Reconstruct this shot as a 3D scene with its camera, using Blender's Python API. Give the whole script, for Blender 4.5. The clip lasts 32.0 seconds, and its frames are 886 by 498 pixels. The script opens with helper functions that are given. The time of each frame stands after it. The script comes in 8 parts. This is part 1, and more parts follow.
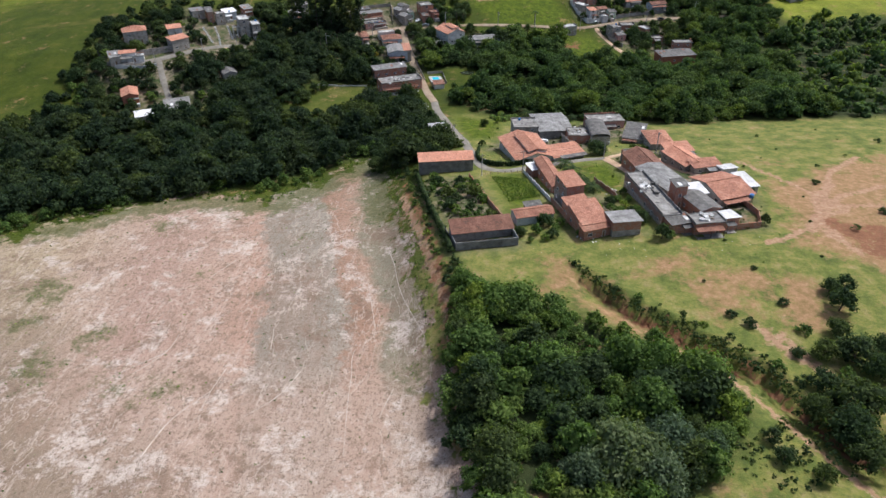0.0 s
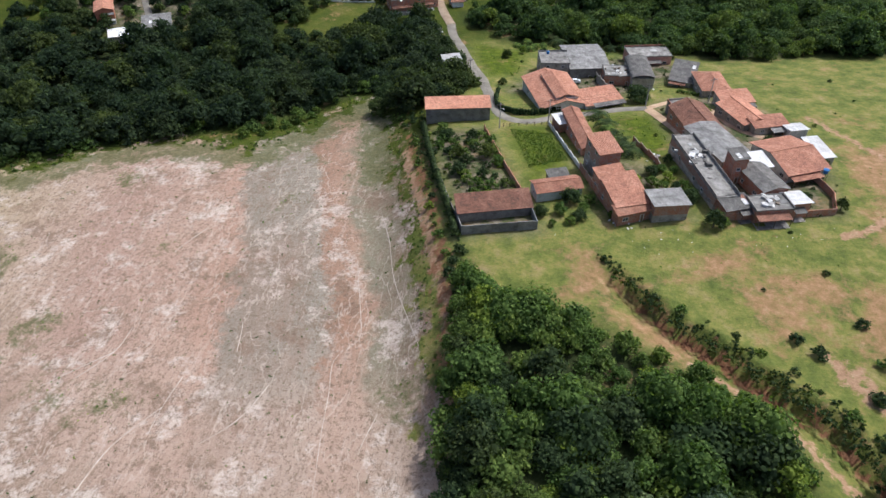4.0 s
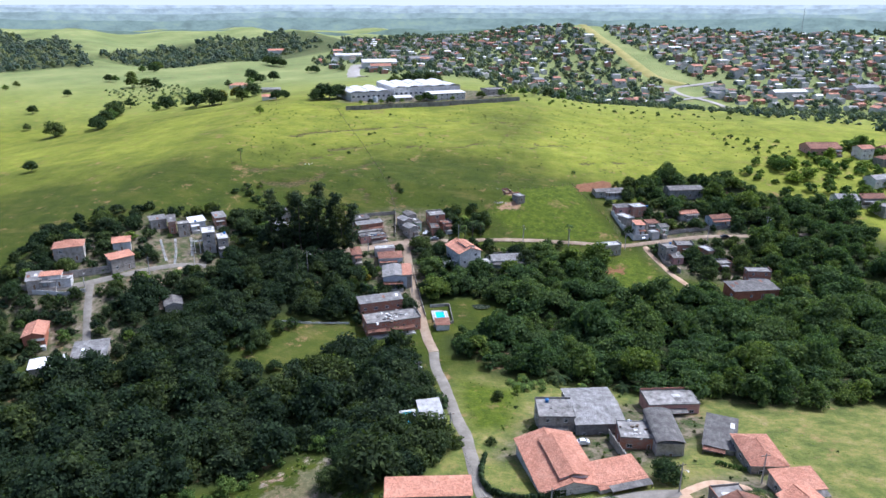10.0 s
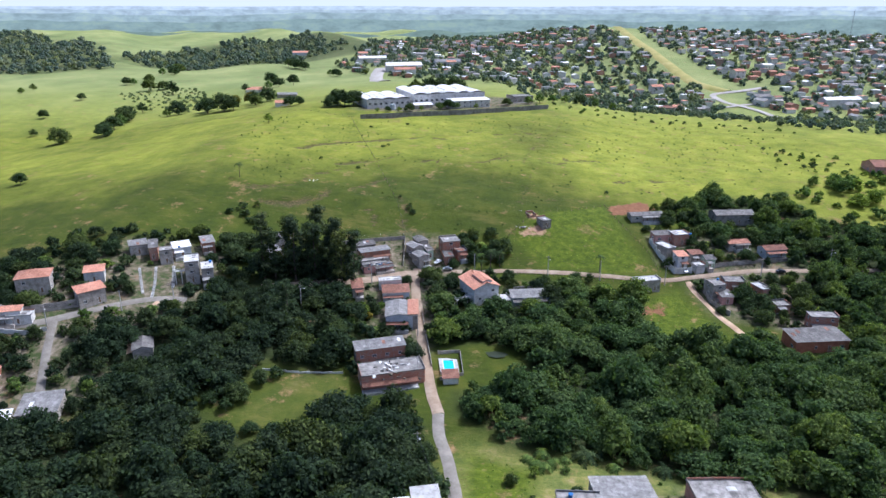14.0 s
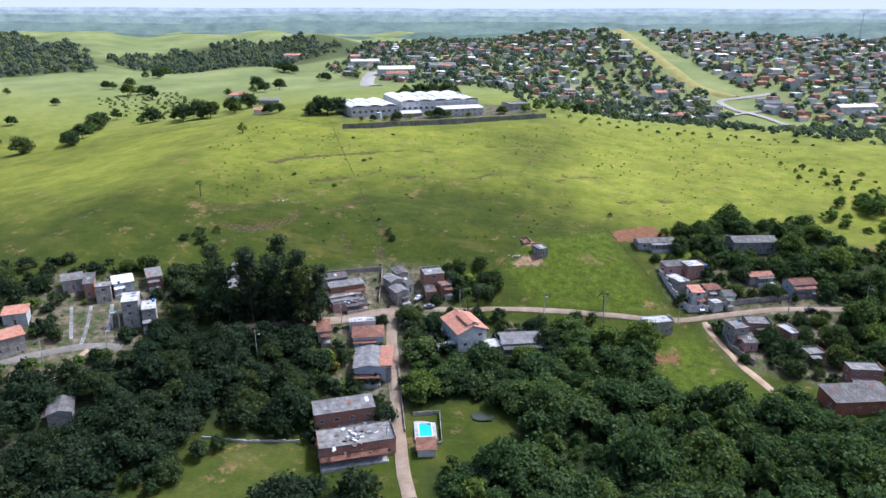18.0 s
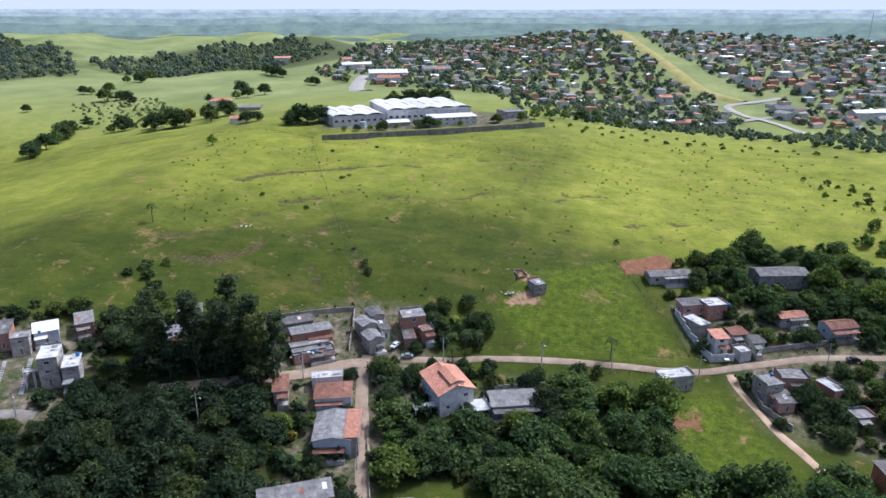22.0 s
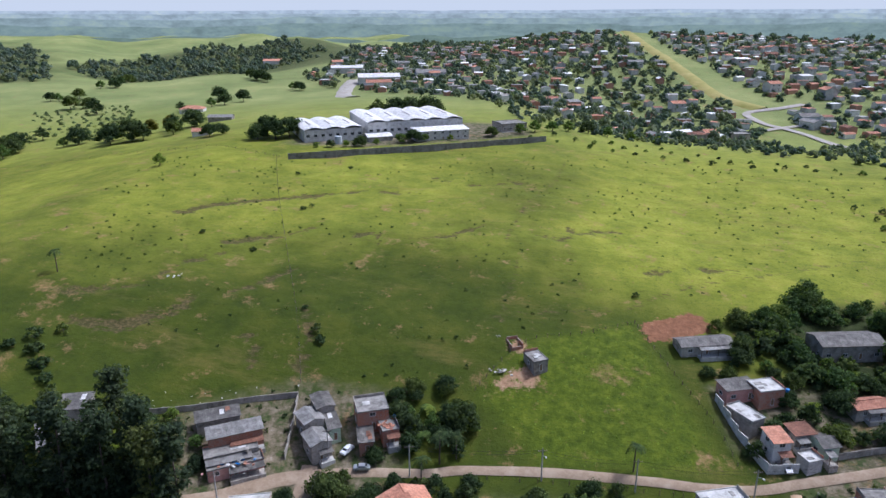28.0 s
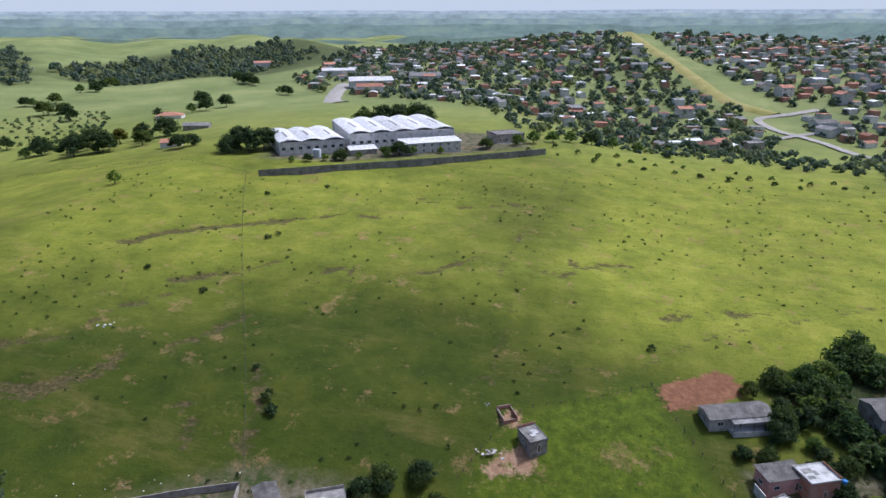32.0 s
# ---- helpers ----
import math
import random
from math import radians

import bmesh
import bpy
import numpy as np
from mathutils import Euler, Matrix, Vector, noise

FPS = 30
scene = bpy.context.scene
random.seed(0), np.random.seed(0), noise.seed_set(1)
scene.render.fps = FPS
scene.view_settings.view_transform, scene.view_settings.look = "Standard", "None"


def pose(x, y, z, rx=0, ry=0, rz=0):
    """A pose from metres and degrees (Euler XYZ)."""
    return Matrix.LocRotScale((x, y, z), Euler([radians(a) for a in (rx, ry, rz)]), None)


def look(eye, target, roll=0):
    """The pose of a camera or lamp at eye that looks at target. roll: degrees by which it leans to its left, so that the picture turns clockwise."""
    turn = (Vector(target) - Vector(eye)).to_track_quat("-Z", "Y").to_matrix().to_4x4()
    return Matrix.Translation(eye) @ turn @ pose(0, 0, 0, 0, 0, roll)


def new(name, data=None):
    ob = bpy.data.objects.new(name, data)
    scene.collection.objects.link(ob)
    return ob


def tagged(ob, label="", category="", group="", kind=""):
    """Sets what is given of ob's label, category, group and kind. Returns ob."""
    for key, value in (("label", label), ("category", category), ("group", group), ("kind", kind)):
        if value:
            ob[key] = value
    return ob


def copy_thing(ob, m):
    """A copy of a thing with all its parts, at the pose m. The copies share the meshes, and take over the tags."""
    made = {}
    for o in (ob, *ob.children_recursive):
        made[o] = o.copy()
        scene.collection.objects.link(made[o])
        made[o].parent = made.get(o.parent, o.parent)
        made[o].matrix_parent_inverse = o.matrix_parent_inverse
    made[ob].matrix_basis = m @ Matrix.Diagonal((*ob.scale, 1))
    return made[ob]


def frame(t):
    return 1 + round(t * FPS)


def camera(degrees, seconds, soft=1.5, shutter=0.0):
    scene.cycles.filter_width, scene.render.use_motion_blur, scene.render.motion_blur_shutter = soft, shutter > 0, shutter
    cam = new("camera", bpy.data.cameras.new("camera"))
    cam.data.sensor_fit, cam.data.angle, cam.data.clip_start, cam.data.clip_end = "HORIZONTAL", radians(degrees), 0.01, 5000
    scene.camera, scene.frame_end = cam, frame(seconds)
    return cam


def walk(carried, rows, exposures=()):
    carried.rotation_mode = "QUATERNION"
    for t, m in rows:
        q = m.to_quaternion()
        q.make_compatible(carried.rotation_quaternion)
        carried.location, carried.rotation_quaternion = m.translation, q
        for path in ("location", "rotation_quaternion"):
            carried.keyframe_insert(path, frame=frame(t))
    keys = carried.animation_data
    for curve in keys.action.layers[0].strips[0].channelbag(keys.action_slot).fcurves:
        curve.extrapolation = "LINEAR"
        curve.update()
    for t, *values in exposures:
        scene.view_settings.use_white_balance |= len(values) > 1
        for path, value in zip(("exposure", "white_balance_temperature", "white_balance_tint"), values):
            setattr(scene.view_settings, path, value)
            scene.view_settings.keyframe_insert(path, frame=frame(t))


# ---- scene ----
EXPO = [(0.0, -0.34, 5700, 9), (5.0, -0.34, 5600, 9), (6.0, -0.12, 5450, 10), (8.0, 0.04, 5150, 13.5), (16.0, -0.04, 5150, 15), (23.0, -0.22, 5200, 15), (32.0, -0.54, 5250, 15)]
# ---- camera and its flight ----
cam = camera(65.12, 32.0)
# seconds, place in metres, degrees below the level, heading to the right of +y, roll
FLIGHT = [
    (0, -0.00, -0.00, 122.23, 32.431, -4.670, -0.350),
    (0.5, 0.27, 4.87, 121.88, 32.344, -5.526, -0.318),
    (1, 0.61, 9.48, 121.34, 32.497, -5.597, -0.276),
    (1.5, 0.88, 14.26, 120.78, 38.708, -5.604, -0.247),
    (2, 0.65, 19.84, 121.08, 40.694, -5.442, -0.143),
    (2.5, 0.97, 24.76, 121.02, 40.678, -5.470, -0.144),
    (4.5, 1.47, 44.58, 119.99, 40.465, -7.482, -0.056),
    (5, 1.74, 49.75, 120.09, 39.105, -7.555, -0.020),
    (5.5, 1.95, 54.56, 120.13, 34.994, -7.574, 0.000),
    (6, 1.93, 59.61, 120.02, 30.999, -7.512, 0.046),
    (6.5, 1.98, 64.30, 120.04, 27.189, -7.489, 0.093),
    (7, 2.27, 69.28, 120.00, 23.367, -7.540, 0.019),
    (7.5, 2.49, 74.19, 119.48, 19.597, -7.575, 0.010),
    (8, 2.60, 78.79, 119.17, 19.061, -7.592, 0.037),
    (8.5, 2.91, 83.69, 119.29, 19.079, -7.641, 0.020),
    (9, 3.14, 88.65, 119.52, 19.107, -7.677, 0.024),
    (9.5, 3.23, 93.65, 119.68, 19.123, -7.697, 0.064),
    (10, 3.69, 98.34, 119.72, 19.130, -7.743, 0.024),
    (10.5, 3.52, 103.95, 119.60, 19.122, -7.747, 0.057),
    (11, 3.70, 108.89, 119.67, 19.112, -7.770, 0.048),
    (11.5, 4.11, 113.84, 119.78, 19.114, -7.819, 0.039),
    (12, 3.93, 119.04, 119.93, 19.131, -7.798, 0.070),
    (12.5, 4.20, 123.90, 119.79, 19.089, -8.297, 0.033),
    (13, 4.37, 128.86, 119.81, 19.076, -9.985, 0.009),
    (13.5, 4.61, 134.18, 119.71, 19.057, -10.323, 0.031),
    (14, 4.60, 139.22, 119.55, 19.027, -10.293, 0.025),
    (14.5, 4.75, 144.18, 119.58, 19.031, -10.307, 0.011),
    (16.5, 4.58, 164.32, 119.40, 18.969, -10.278, 0.063),
    (17, 4.54, 169.33, 119.14, 18.932, -10.265, 0.120),
    (17.5, 4.44, 174.39, 119.03, 18.905, -10.267, 0.136),
    (18, 4.29, 179.13, 119.00, 18.879, -10.244, 0.158),
    (18.5, 4.14, 183.77, 119.07, 18.899, -10.224, 0.152),
    (19, 4.14, 189.02, 118.89, 18.873, -10.240, 0.164),
    (19.5, 4.03, 194.10, 118.79, 18.838, -10.247, 0.127),
    (20, 4.04, 198.92, 119.05, 18.872, -10.242, 0.097),
    (20.5, 3.93, 204.23, 118.80, 18.827, -10.242, 0.062),
    (21, 3.61, 209.49, 118.35, 18.780, -10.208, 0.102),
    (21.5, 3.31, 214.44, 118.52, 18.782, -10.201, 0.127),
    (22, 3.21, 219.03, 118.64, 18.781, -10.193, 0.057),
    (22.5, 3.17, 223.62, 118.76, 18.788, -10.174, 0.068),
    (23, 2.70, 228.55, 118.66, 18.772, -10.139, 0.045),
    (23.5, 2.71, 233.78, 118.36, 18.719, -10.317, -0.010),
    (24, 2.60, 238.79, 118.14, 18.698, -10.369, -0.000),
    (24.5, 2.70, 243.99, 117.92, 18.709, -10.423, -0.012),
    (25, 2.51, 249.23, 117.78, 18.698, -10.429, -0.001),
    (25.5, 2.39, 254.44, 117.66, 18.697, -10.444, 0.015),
    (27.5, 1.64, 273.87, 117.53, 18.715, -10.460, -0.081),
    (28, 1.45, 278.40, 117.47, 18.712, -10.440, -0.117),
    (28.5, 1.27, 282.84, 117.21, 18.625, -10.425, -0.051),
    (29, 0.88, 287.57, 117.23, 18.623, -10.392, 0.003),
    (29.5, 0.66, 292.09, 117.38, 18.647, -10.381, -0.002),
    (30, 0.36, 296.63, 117.62, 18.691, -10.323, -0.019),
    (30.5, 0.11, 301.16, 117.58, 18.666, -10.316, 0.027),
    (31, 0.00, 305.84, 117.51, 18.638, -10.317, 0.075),
    (31.5, -0.17, 310.78, 117.44, 18.665, -10.349, -0.036),
    (32, 0.13, 316.10, 117.59, 18.686, -10.447, -0.157),
]
walk(cam, [(t, pose(x, y, z, 90 - down, 0, -turn) @ pose(0, 0, 0, 0, 0, roll)) for t, x, y, z, down, turn, roll in FLIGHT],
     exposures=EXPO)


# ---- sky and sun: a bright hazy noon, the sun high, ahead of the flight and to its right ----
SUN_UP, SUN_TURN = 58.0, 52.0
world = bpy.data.worlds.new("hazy_sky")
scene.world = world
world.use_nodes = True
sky = world.node_tree.nodes.new("ShaderNodeTexSky")
sky.sky_type, sky.sun_disc = "NISHITA", False
sky.sun_elevation, sky.sun_rotation = radians(SUN_UP), radians(SUN_TURN)
sky.air_density, sky.dust_density, sky.ozone_density = 0.85, 6.0, 0.7
world.node_tree.links.new(sky.outputs[0], world.node_tree.nodes["Background"].inputs[0])
world.node_tree.nodes["Background"].inputs[1].default_value = 0.18
sun = new("sun", bpy.data.lights.new("sun", "SUN"))
sun.data.energy, sun.data.angle, sun.data.color = 4.1, radians(0.8), (1.0, 0.95, 0.88)
toward = Vector((math.sin(radians(SUN_TURN)) * math.cos(radians(SUN_UP)), math.cos(radians(SUN_TURN)) * math.cos(radians(SUN_UP)), math.sin(radians(SUN_UP))))
sun.matrix_world = look(toward * 900, (0, 0, 0))



# ---- materials ----
class Nodes:
    """A small hand for node materials."""

    def __init__(self, name, rough=0.8, metal=0.0, spec=0.3):
        self.mat = bpy.data.materials.new(name)
        self.mat.use_nodes = True
        self.tree = self.mat.node_tree
        self.bsdf = self.tree.nodes["Principled BSDF"]
        self.bsdf.inputs["Roughness"].default_value = rough
        self.bsdf.inputs["Metallic"].default_value = metal
        self.bsdf.inputs["Specular IOR Level"].default_value = spec

    def add(self, kind, **values):
        node = self.tree.nodes.new(kind)
        for key, value in values.items():
            node.inputs[key.replace("_", " ")].default_value = value
        return node

    def link(self, a, b):
        self.tree.links.new(a, b)

    def place(self, scale=(1, 1, 1), turn=0.0, world_space=True):
        node = self.tree.nodes.new("ShaderNodeMapping")
        node.inputs["Scale"].default_value = scale
        node.inputs["Rotation"].default_value = (0, 0, turn)
        if world_space:
            self.link(self.add("ShaderNodeNewGeometry").outputs["Position"], node.inputs[0])
        else:
            self.link(self.add("ShaderNodeTexCoord").outputs["Object"], node.inputs[0])
        return node.outputs[0]

    def noise(self, scale, detail=5.0, rough=0.6, at=None):
        node = self.add("ShaderNodeTexNoise", Scale=scale, Detail=detail, Roughness=rough)
        if at is not None:
            self.link(at, node.inputs["Vector"])
        return node.outputs[0]

    def ramp(self, fac, stops):
        node = self.tree.nodes.new("ShaderNodeValToRGB")
        while len(node.color_ramp.elements) < len(stops):
            node.color_ramp.elements.new(0.5)
        for element, (at, colour) in zip(node.color_ramp.elements, stops):
            element.position, element.color = at, (*colour, 1)
        self.link(fac, node.inputs[0])
        return node.outputs[0]

    def span(self, fac, low, high, to_low=0.0, to_high=1.0):
        node = self.tree.nodes.new("ShaderNodeMapRange")
        for k, v in ((1, low), (2, high), (3, to_low), (4, to_high)):
            node.inputs[k].default_value = v
        self.link(fac, node.inputs[0])
        return node.outputs[0]

    def mix(self, fac, a, b, blend="MIX"):
        node = self.tree.nodes.new("ShaderNodeMix")
        node.data_type, node.blend_type = "RGBA", blend
        for value, slot in ((fac, 0), (a, 6), (b, 7)):
            if isinstance(value, (int, float)):
                node.inputs[slot].default_value = value
            elif isinstance(value, tuple):
                node.inputs[slot].default_value = (*value, 1)
            else:
                self.link(value, node.inputs[slot])
        return node.outputs[2]

    def math(self, op, a, b=0.0):
        node = self.tree.nodes.new("ShaderNodeMath")
        node.operation = op
        for value, slot in ((a, 0), (b, 1)):
            if isinstance(value, (int, float)):
                node.inputs[slot].default_value = value
            else:
                self.link(value, node.inputs[slot])
        return node.outputs[0]

    def attribute(self, name):
        node = self.tree.nodes.new("ShaderNodeAttribute")
        node.attribute_name = name
        return node.outputs["Fac"]

    def colour(self, out):
        if isinstance(out, tuple):
            self.bsdf.inputs["Base Color"].default_value = (*out, 1)
        else:
            self.link(out, self.bsdf.inputs["Base Color"])
        return self

    def bump(self, height, strength=0.4, distance=0.1):
        node = self.add("ShaderNodeBump", Strength=strength, Distance=distance)
        self.link(height, node.inputs["Height"])
        self.link(node.outputs[0], self.bsdf.inputs["Normal"])
        return self


def weathered(name, base, dark, light, scale=0.6, rough=0.85, metal=0.0, grain=6.0, bump=0.3):
    """A plain surface with stains at two scales and fine grain."""
    n = Nodes(name, rough, metal)
    at = n.place(world_space=True)
    stains = n.ramp(n.noise(scale, 6, 0.65, at), [(0.30, dark), (0.5, base), (0.72, light)])
    fine = n.span(n.noise(grain, 4, 0.7, at), 0.3, 0.7, 0.78, 1.12)
    own = n.add("ShaderNodeObjectInfo").outputs["Random"]
    tint = n.span(own, 0, 1, 0.82, 1.15)
    col = n.mix(1.0, stains, n.math("MULTIPLY", fine, tint), "MULTIPLY")
    n.colour(col).bump(n.noise(grain, 4, 0.7, at), bump, 0.03)
    return n.mat


def tiled(name, base, dark, light, pitch=0.24, course=0.42):
    """Clay roof tiles: rows of half-round channels down the slope, with stained and fresh tiles."""
    n = Nodes(name, 0.88)
    co = n.place(world_space=False)
    wave = n.add("ShaderNodeTexWave", Scale=1.0 / pitch / 6.283 * 3.1416, Distortion=0.6, Detail=1.0)
    n.link(co, wave.inputs[0])
    rows = n.add("ShaderNodeTexWave", Scale=1.0 / course / 2, Distortion=0.8, Detail=1.0)
    rows.bands_direction = "Y"
    n.link(co, rows.inputs[0])
    at = n.place()
    cells = n.add("ShaderNodeTexVoronoi", Scale=2.6)
    n.link(at, cells.inputs[0])
    sep = n.add("ShaderNodeSeparateColor")
    n.link(cells.outputs["Color"], sep.inputs[0])
    patch = n.ramp(n.noise(0.35, 6, 0.7, at), [(0.28, dark), (0.5, base), (0.75, light)])
    each = n.span(sep.outputs[0], 0, 1, 0.78, 1.2)
    own = n.span(n.add("ShaderNodeObjectInfo").outputs["Random"], 0, 1, 0.8, 1.15)
    col = n.mix(1.0, patch, n.math("MULTIPLY", each, own), "MULTIPLY")
    col = n.mix(n.span(n.noise(1.3, 5, 0.75, at), 0.56, 0.74), col, (dark[0] * 0.55, dark[1] * 0.7, dark[2] * 0.8))
    n.colour(col).bump(n.math("ADD", wave.outputs[1], n.math("MULTIPLY", rows.outputs[1], 0.4)), 0.6, 0.08)
    return n.mat


def corrugated(name, base, dark, light, rough=0.7, metal=0.0, pitch=0.18):
    n = Nodes(name, rough, metal)
    co = n.place(world_space=False)
    wave = n.add("ShaderNodeTexWave", Scale=1.0 / pitch / 2, Distortion=0.1)
    n.link(co, wave.inputs[0])
    seams = n.add("ShaderNodeTexBrick", Scale=1.0)
    seams.inputs["Color1"].default_value, seams.inputs["Color2"].default_value = (0.86, 0.86, 0.86, 1), (1.1, 1.1, 1.1, 1)
    seams.inputs["Mortar"].default_value = (0.6, 0.6, 0.6, 1)
    seams.inputs["Brick Width"].default_value, seams.inputs["Row Height"].default_value = 1.0, 2.2
    seams.inputs["Mortar Size"].default_value = 0.03
    n.link(co, seams.inputs[0])
    at = n.place()
    col = n.ramp(n.noise(0.5, 6, 0.7, at), [(0.3, dark), (0.52, base), (0.72, light)])
    streak = n.noise(0.9, 5, 0.7, n.place((2.5, 0.25, 1), 0, False))
    col = n.mix(n.span(streak, 0.55, 0.75, 0, 0.6), col, dark)
    own = n.span(n.add("ShaderNodeObjectInfo").outputs["Random"], 0, 1, 0.85, 1.12)
    col = n.mix(1.0, n.mix(1.0, col, seams.outputs[0], "MULTIPLY"), own, "MULTIPLY")
    n.colour(col).bump(wave.outputs[1], 0.5, 0.05)
    return n.mat


def bricked(name, a, b, mortar):
    n = Nodes(name, 0.9)
    co = n.place(world_space=False)
    tex = n.add("ShaderNodeTexBrick", Scale=1.0)
    tex.inputs["Color1"].default_value, tex.inputs["Color2"].default_value, tex.inputs["Mortar"].default_value = (*a, 1), (*b, 1), (*mortar, 1)
    tex.inputs["Brick Width"].default_value, tex.inputs["Row Height"].default_value, tex.inputs["Mortar Size"].default_value = 0.29, 0.2, 0.012
    turned = n.tree.nodes.new("ShaderNodeMapping")
    turned.inputs["Rotation"].default_value = (radians(90), 0, 0)
    n.link(co, turned.inputs[0])
    n.link(turned.outputs[0], tex.inputs[0])
    at = n.place()
    col = n.mix(n.span(n.noise(0.7, 5, 0.7, at), 0.45, 0.72, 0, 0.75), tex.outputs[0], mortar)
    own = n.span(n.add("ShaderNodeObjectInfo").outputs["Random"], 0, 1, 0.8, 1.15)
    n.colour(n.mix(1.0, col, own, "MULTIPLY")).bump(tex.outputs[1], 0.3, -0.02)
    return n.mat


def leafy(name, deep, mid, sunlit):
    """Leaves: every leaf spray and every tree has a tone of its own; light comes through them."""
    n = Nodes(name, 0.8, 0.0, 0.08)
    island = n.add("ShaderNodeNewGeometry").outputs["Random Per Island"]
    spray = n.ramp(island, [(0.0, deep), (0.55, mid), (1.0, sunlit)])
    tone = n.attribute("tone")
    own = n.add("ShaderNodeObjectInfo").outputs["Random"]
    kind = n.math("FRACT", n.math("ADD", tone, own))
    hue = n.ramp(kind, [(0.0, (0.70, 0.78, 0.82)), (0.3, (0.82, 0.92, 0.88)), (0.6, (1.0, 1.0, 1.0)), (0.78, (1.15, 1.12, 0.9)), (0.90, (1.6, 1.45, 0.85)), (1.0, (0.75, 0.82, 0.9))])
    col = n.mix(1.0, spray, hue, "MULTIPLY")
    at = n.place()
    # noise puts dark gaps between lit leaves into the colour
    clumps, sprigs = n.noise(0.9, 4, 0.7, at), n.noise(3.6, 5, 0.8, at)
    col = n.mix(1.0, col, n.span(clumps, 0.35, 0.68, 0.78, 1.25), "MULTIPLY")
    col = n.mix(n.span(sprigs, 0.49, 0.62, 0.0, 0.35), col, deep)
    n.colour(col).bump(n.math("ADD", clumps, n.math("MULTIPLY", sprigs, 0.6)), 0.25, 0.1)
    glow = n.add("ShaderNodeBsdfTranslucent")
    n.link(n.mix(1.0, col, (1.25, 1.35, 0.5), "MULTIPLY"), glow.inputs[0])
    both = n.add("ShaderNodeMixShader")
    both.inputs[0].default_value = 0.45
    n.link(n.bsdf.outputs[0], both.inputs[1])
    n.link(glow.outputs[0], both.inputs[2])
    n.link(both.outputs[0], n.tree.nodes["Material Output"].inputs[0])
    return n.mat


LEAF = leafy("leaves", (0.034, 0.051, 0.025), (0.060, 0.086, 0.036), (0.110, 0.146, 0.056))
# darker leaf green, with the cloud shade over the western woods put in
LEAF_DARK = leafy("dark_shaded_leaves", (0.024, 0.037, 0.022), (0.042, 0.062, 0.031), (0.078, 0.106, 0.046))
# lighter, yellower leaf green, with the sun on the eastern woods put in
LEAF_VALLEY = leafy("sunlit_wood_leaves", (0.044, 0.070, 0.028), (0.080, 0.122, 0.042), (0.142, 0.190, 0.064))
LEAF_LIGHT = leafy("light_leaves", (0.056, 0.088, 0.026), (0.125, 0.182, 0.046), (0.215, 0.28, 0.075))
LEAF_PALE = leafy("feathery_pale_leaves", (0.080, 0.110, 0.062), (0.135, 0.175, 0.095), (0.20, 0.24, 0.135))
# greyed and paled leaf colour carries the haze over distant trees
LEAF_HAZY = leafy("hazy_far_leaves", (0.105, 0.135, 0.112), (0.150, 0.182, 0.146), (0.195, 0.225, 0.175))
LEAF_GUM = leafy("gum_leaves", (0.044, 0.060, 0.036), (0.080, 0.104, 0.052), (0.12, 0.148, 0.070))
LEAF_GOLD = leafy("yellowing_leaves", (0.07, 0.06, 0.012), (0.15, 0.13, 0.02), (0.26, 0.22, 0.04))
BARK = weathered("bark", (0.11, 0.085, 0.06), (0.05, 0.04, 0.03), (0.2, 0.17, 0.13), 1.5, 0.95)
TILE = tiled("clay_tiles", (0.37, 0.170, 0.108), (0.22, 0.10, 0.066), (0.48, 0.26, 0.175))
TILE_NEW = tiled("fresh_clay_tiles", (0.49, 0.228, 0.145), (0.38, 0.165, 0.10), (0.56, 0.30, 0.20))
TILE_OLD = tiled("old_clay_tiles", (0.23, 0.108, 0.07), (0.12, 0.066, 0.047), (0.34, 0.18, 0.12))
SHEET_GREY = corrugated("fibre_cement_sheets", (0.235, 0.225, 0.21), (0.105, 0.098, 0.088), (0.36, 0.35, 0.33))
SHEET_DARK = corrugated("old_fibre_cement_sheets", (0.14, 0.13, 0.118), (0.065, 0.06, 0.053), (0.24, 0.228, 0.205))
SHEET_WHITE = corrugated("white_metal_sheets", (0.74, 0.725, 0.70), (0.52, 0.50, 0.47), (0.83, 0.82, 0.80), 0.6, 0.0)
SLAB = weathered("bare_concrete_slab", (0.22, 0.207, 0.188), (0.09, 0.083, 0.073), (0.36, 0.342, 0.312), 0.5)
SLAB_PALE = weathered("pale_screed", (0.48, 0.47, 0.44), (0.26, 0.25, 0.23), (0.62, 0.61, 0.59), 0.5)
RENDER = weathered("grey_render", (0.37, 0.335, 0.29), (0.17, 0.148, 0.12), (0.52, 0.48, 0.42), 0.6)
RENDER_DARK = weathered("unpainted_block_wall", (0.22, 0.212, 0.20), (0.11, 0.10, 0.09), (0.32, 0.31, 0.29), 0.5)
WHITEWASH = weathered("whitewashed_wall", (0.68, 0.66, 0.62), (0.40, 0.375, 0.335), (0.78, 0.77, 0.75), 0.6)
BLUEWASH = weathered("pale_blue_wall", (0.55, 0.59, 0.61), (0.36, 0.38, 0.39), (0.64, 0.68, 0.70), 0.6)
GREENWASH = weathered("pale_green_wall", (0.52, 0.63, 0.46), (0.38, 0.45, 0.34), (0.6, 0.7, 0.55), 0.6)
PINKWASH = weathered("faded_pink_wall", (0.52, 0.28, 0.24), (0.34, 0.19, 0.16), (0.6, 0.36, 0.31), 0.6)
REDWALL = weathered("earth_red_wall", (0.42, 0.16, 0.09), (0.26, 0.1, 0.06), (0.5, 0.22, 0.13), 0.6)
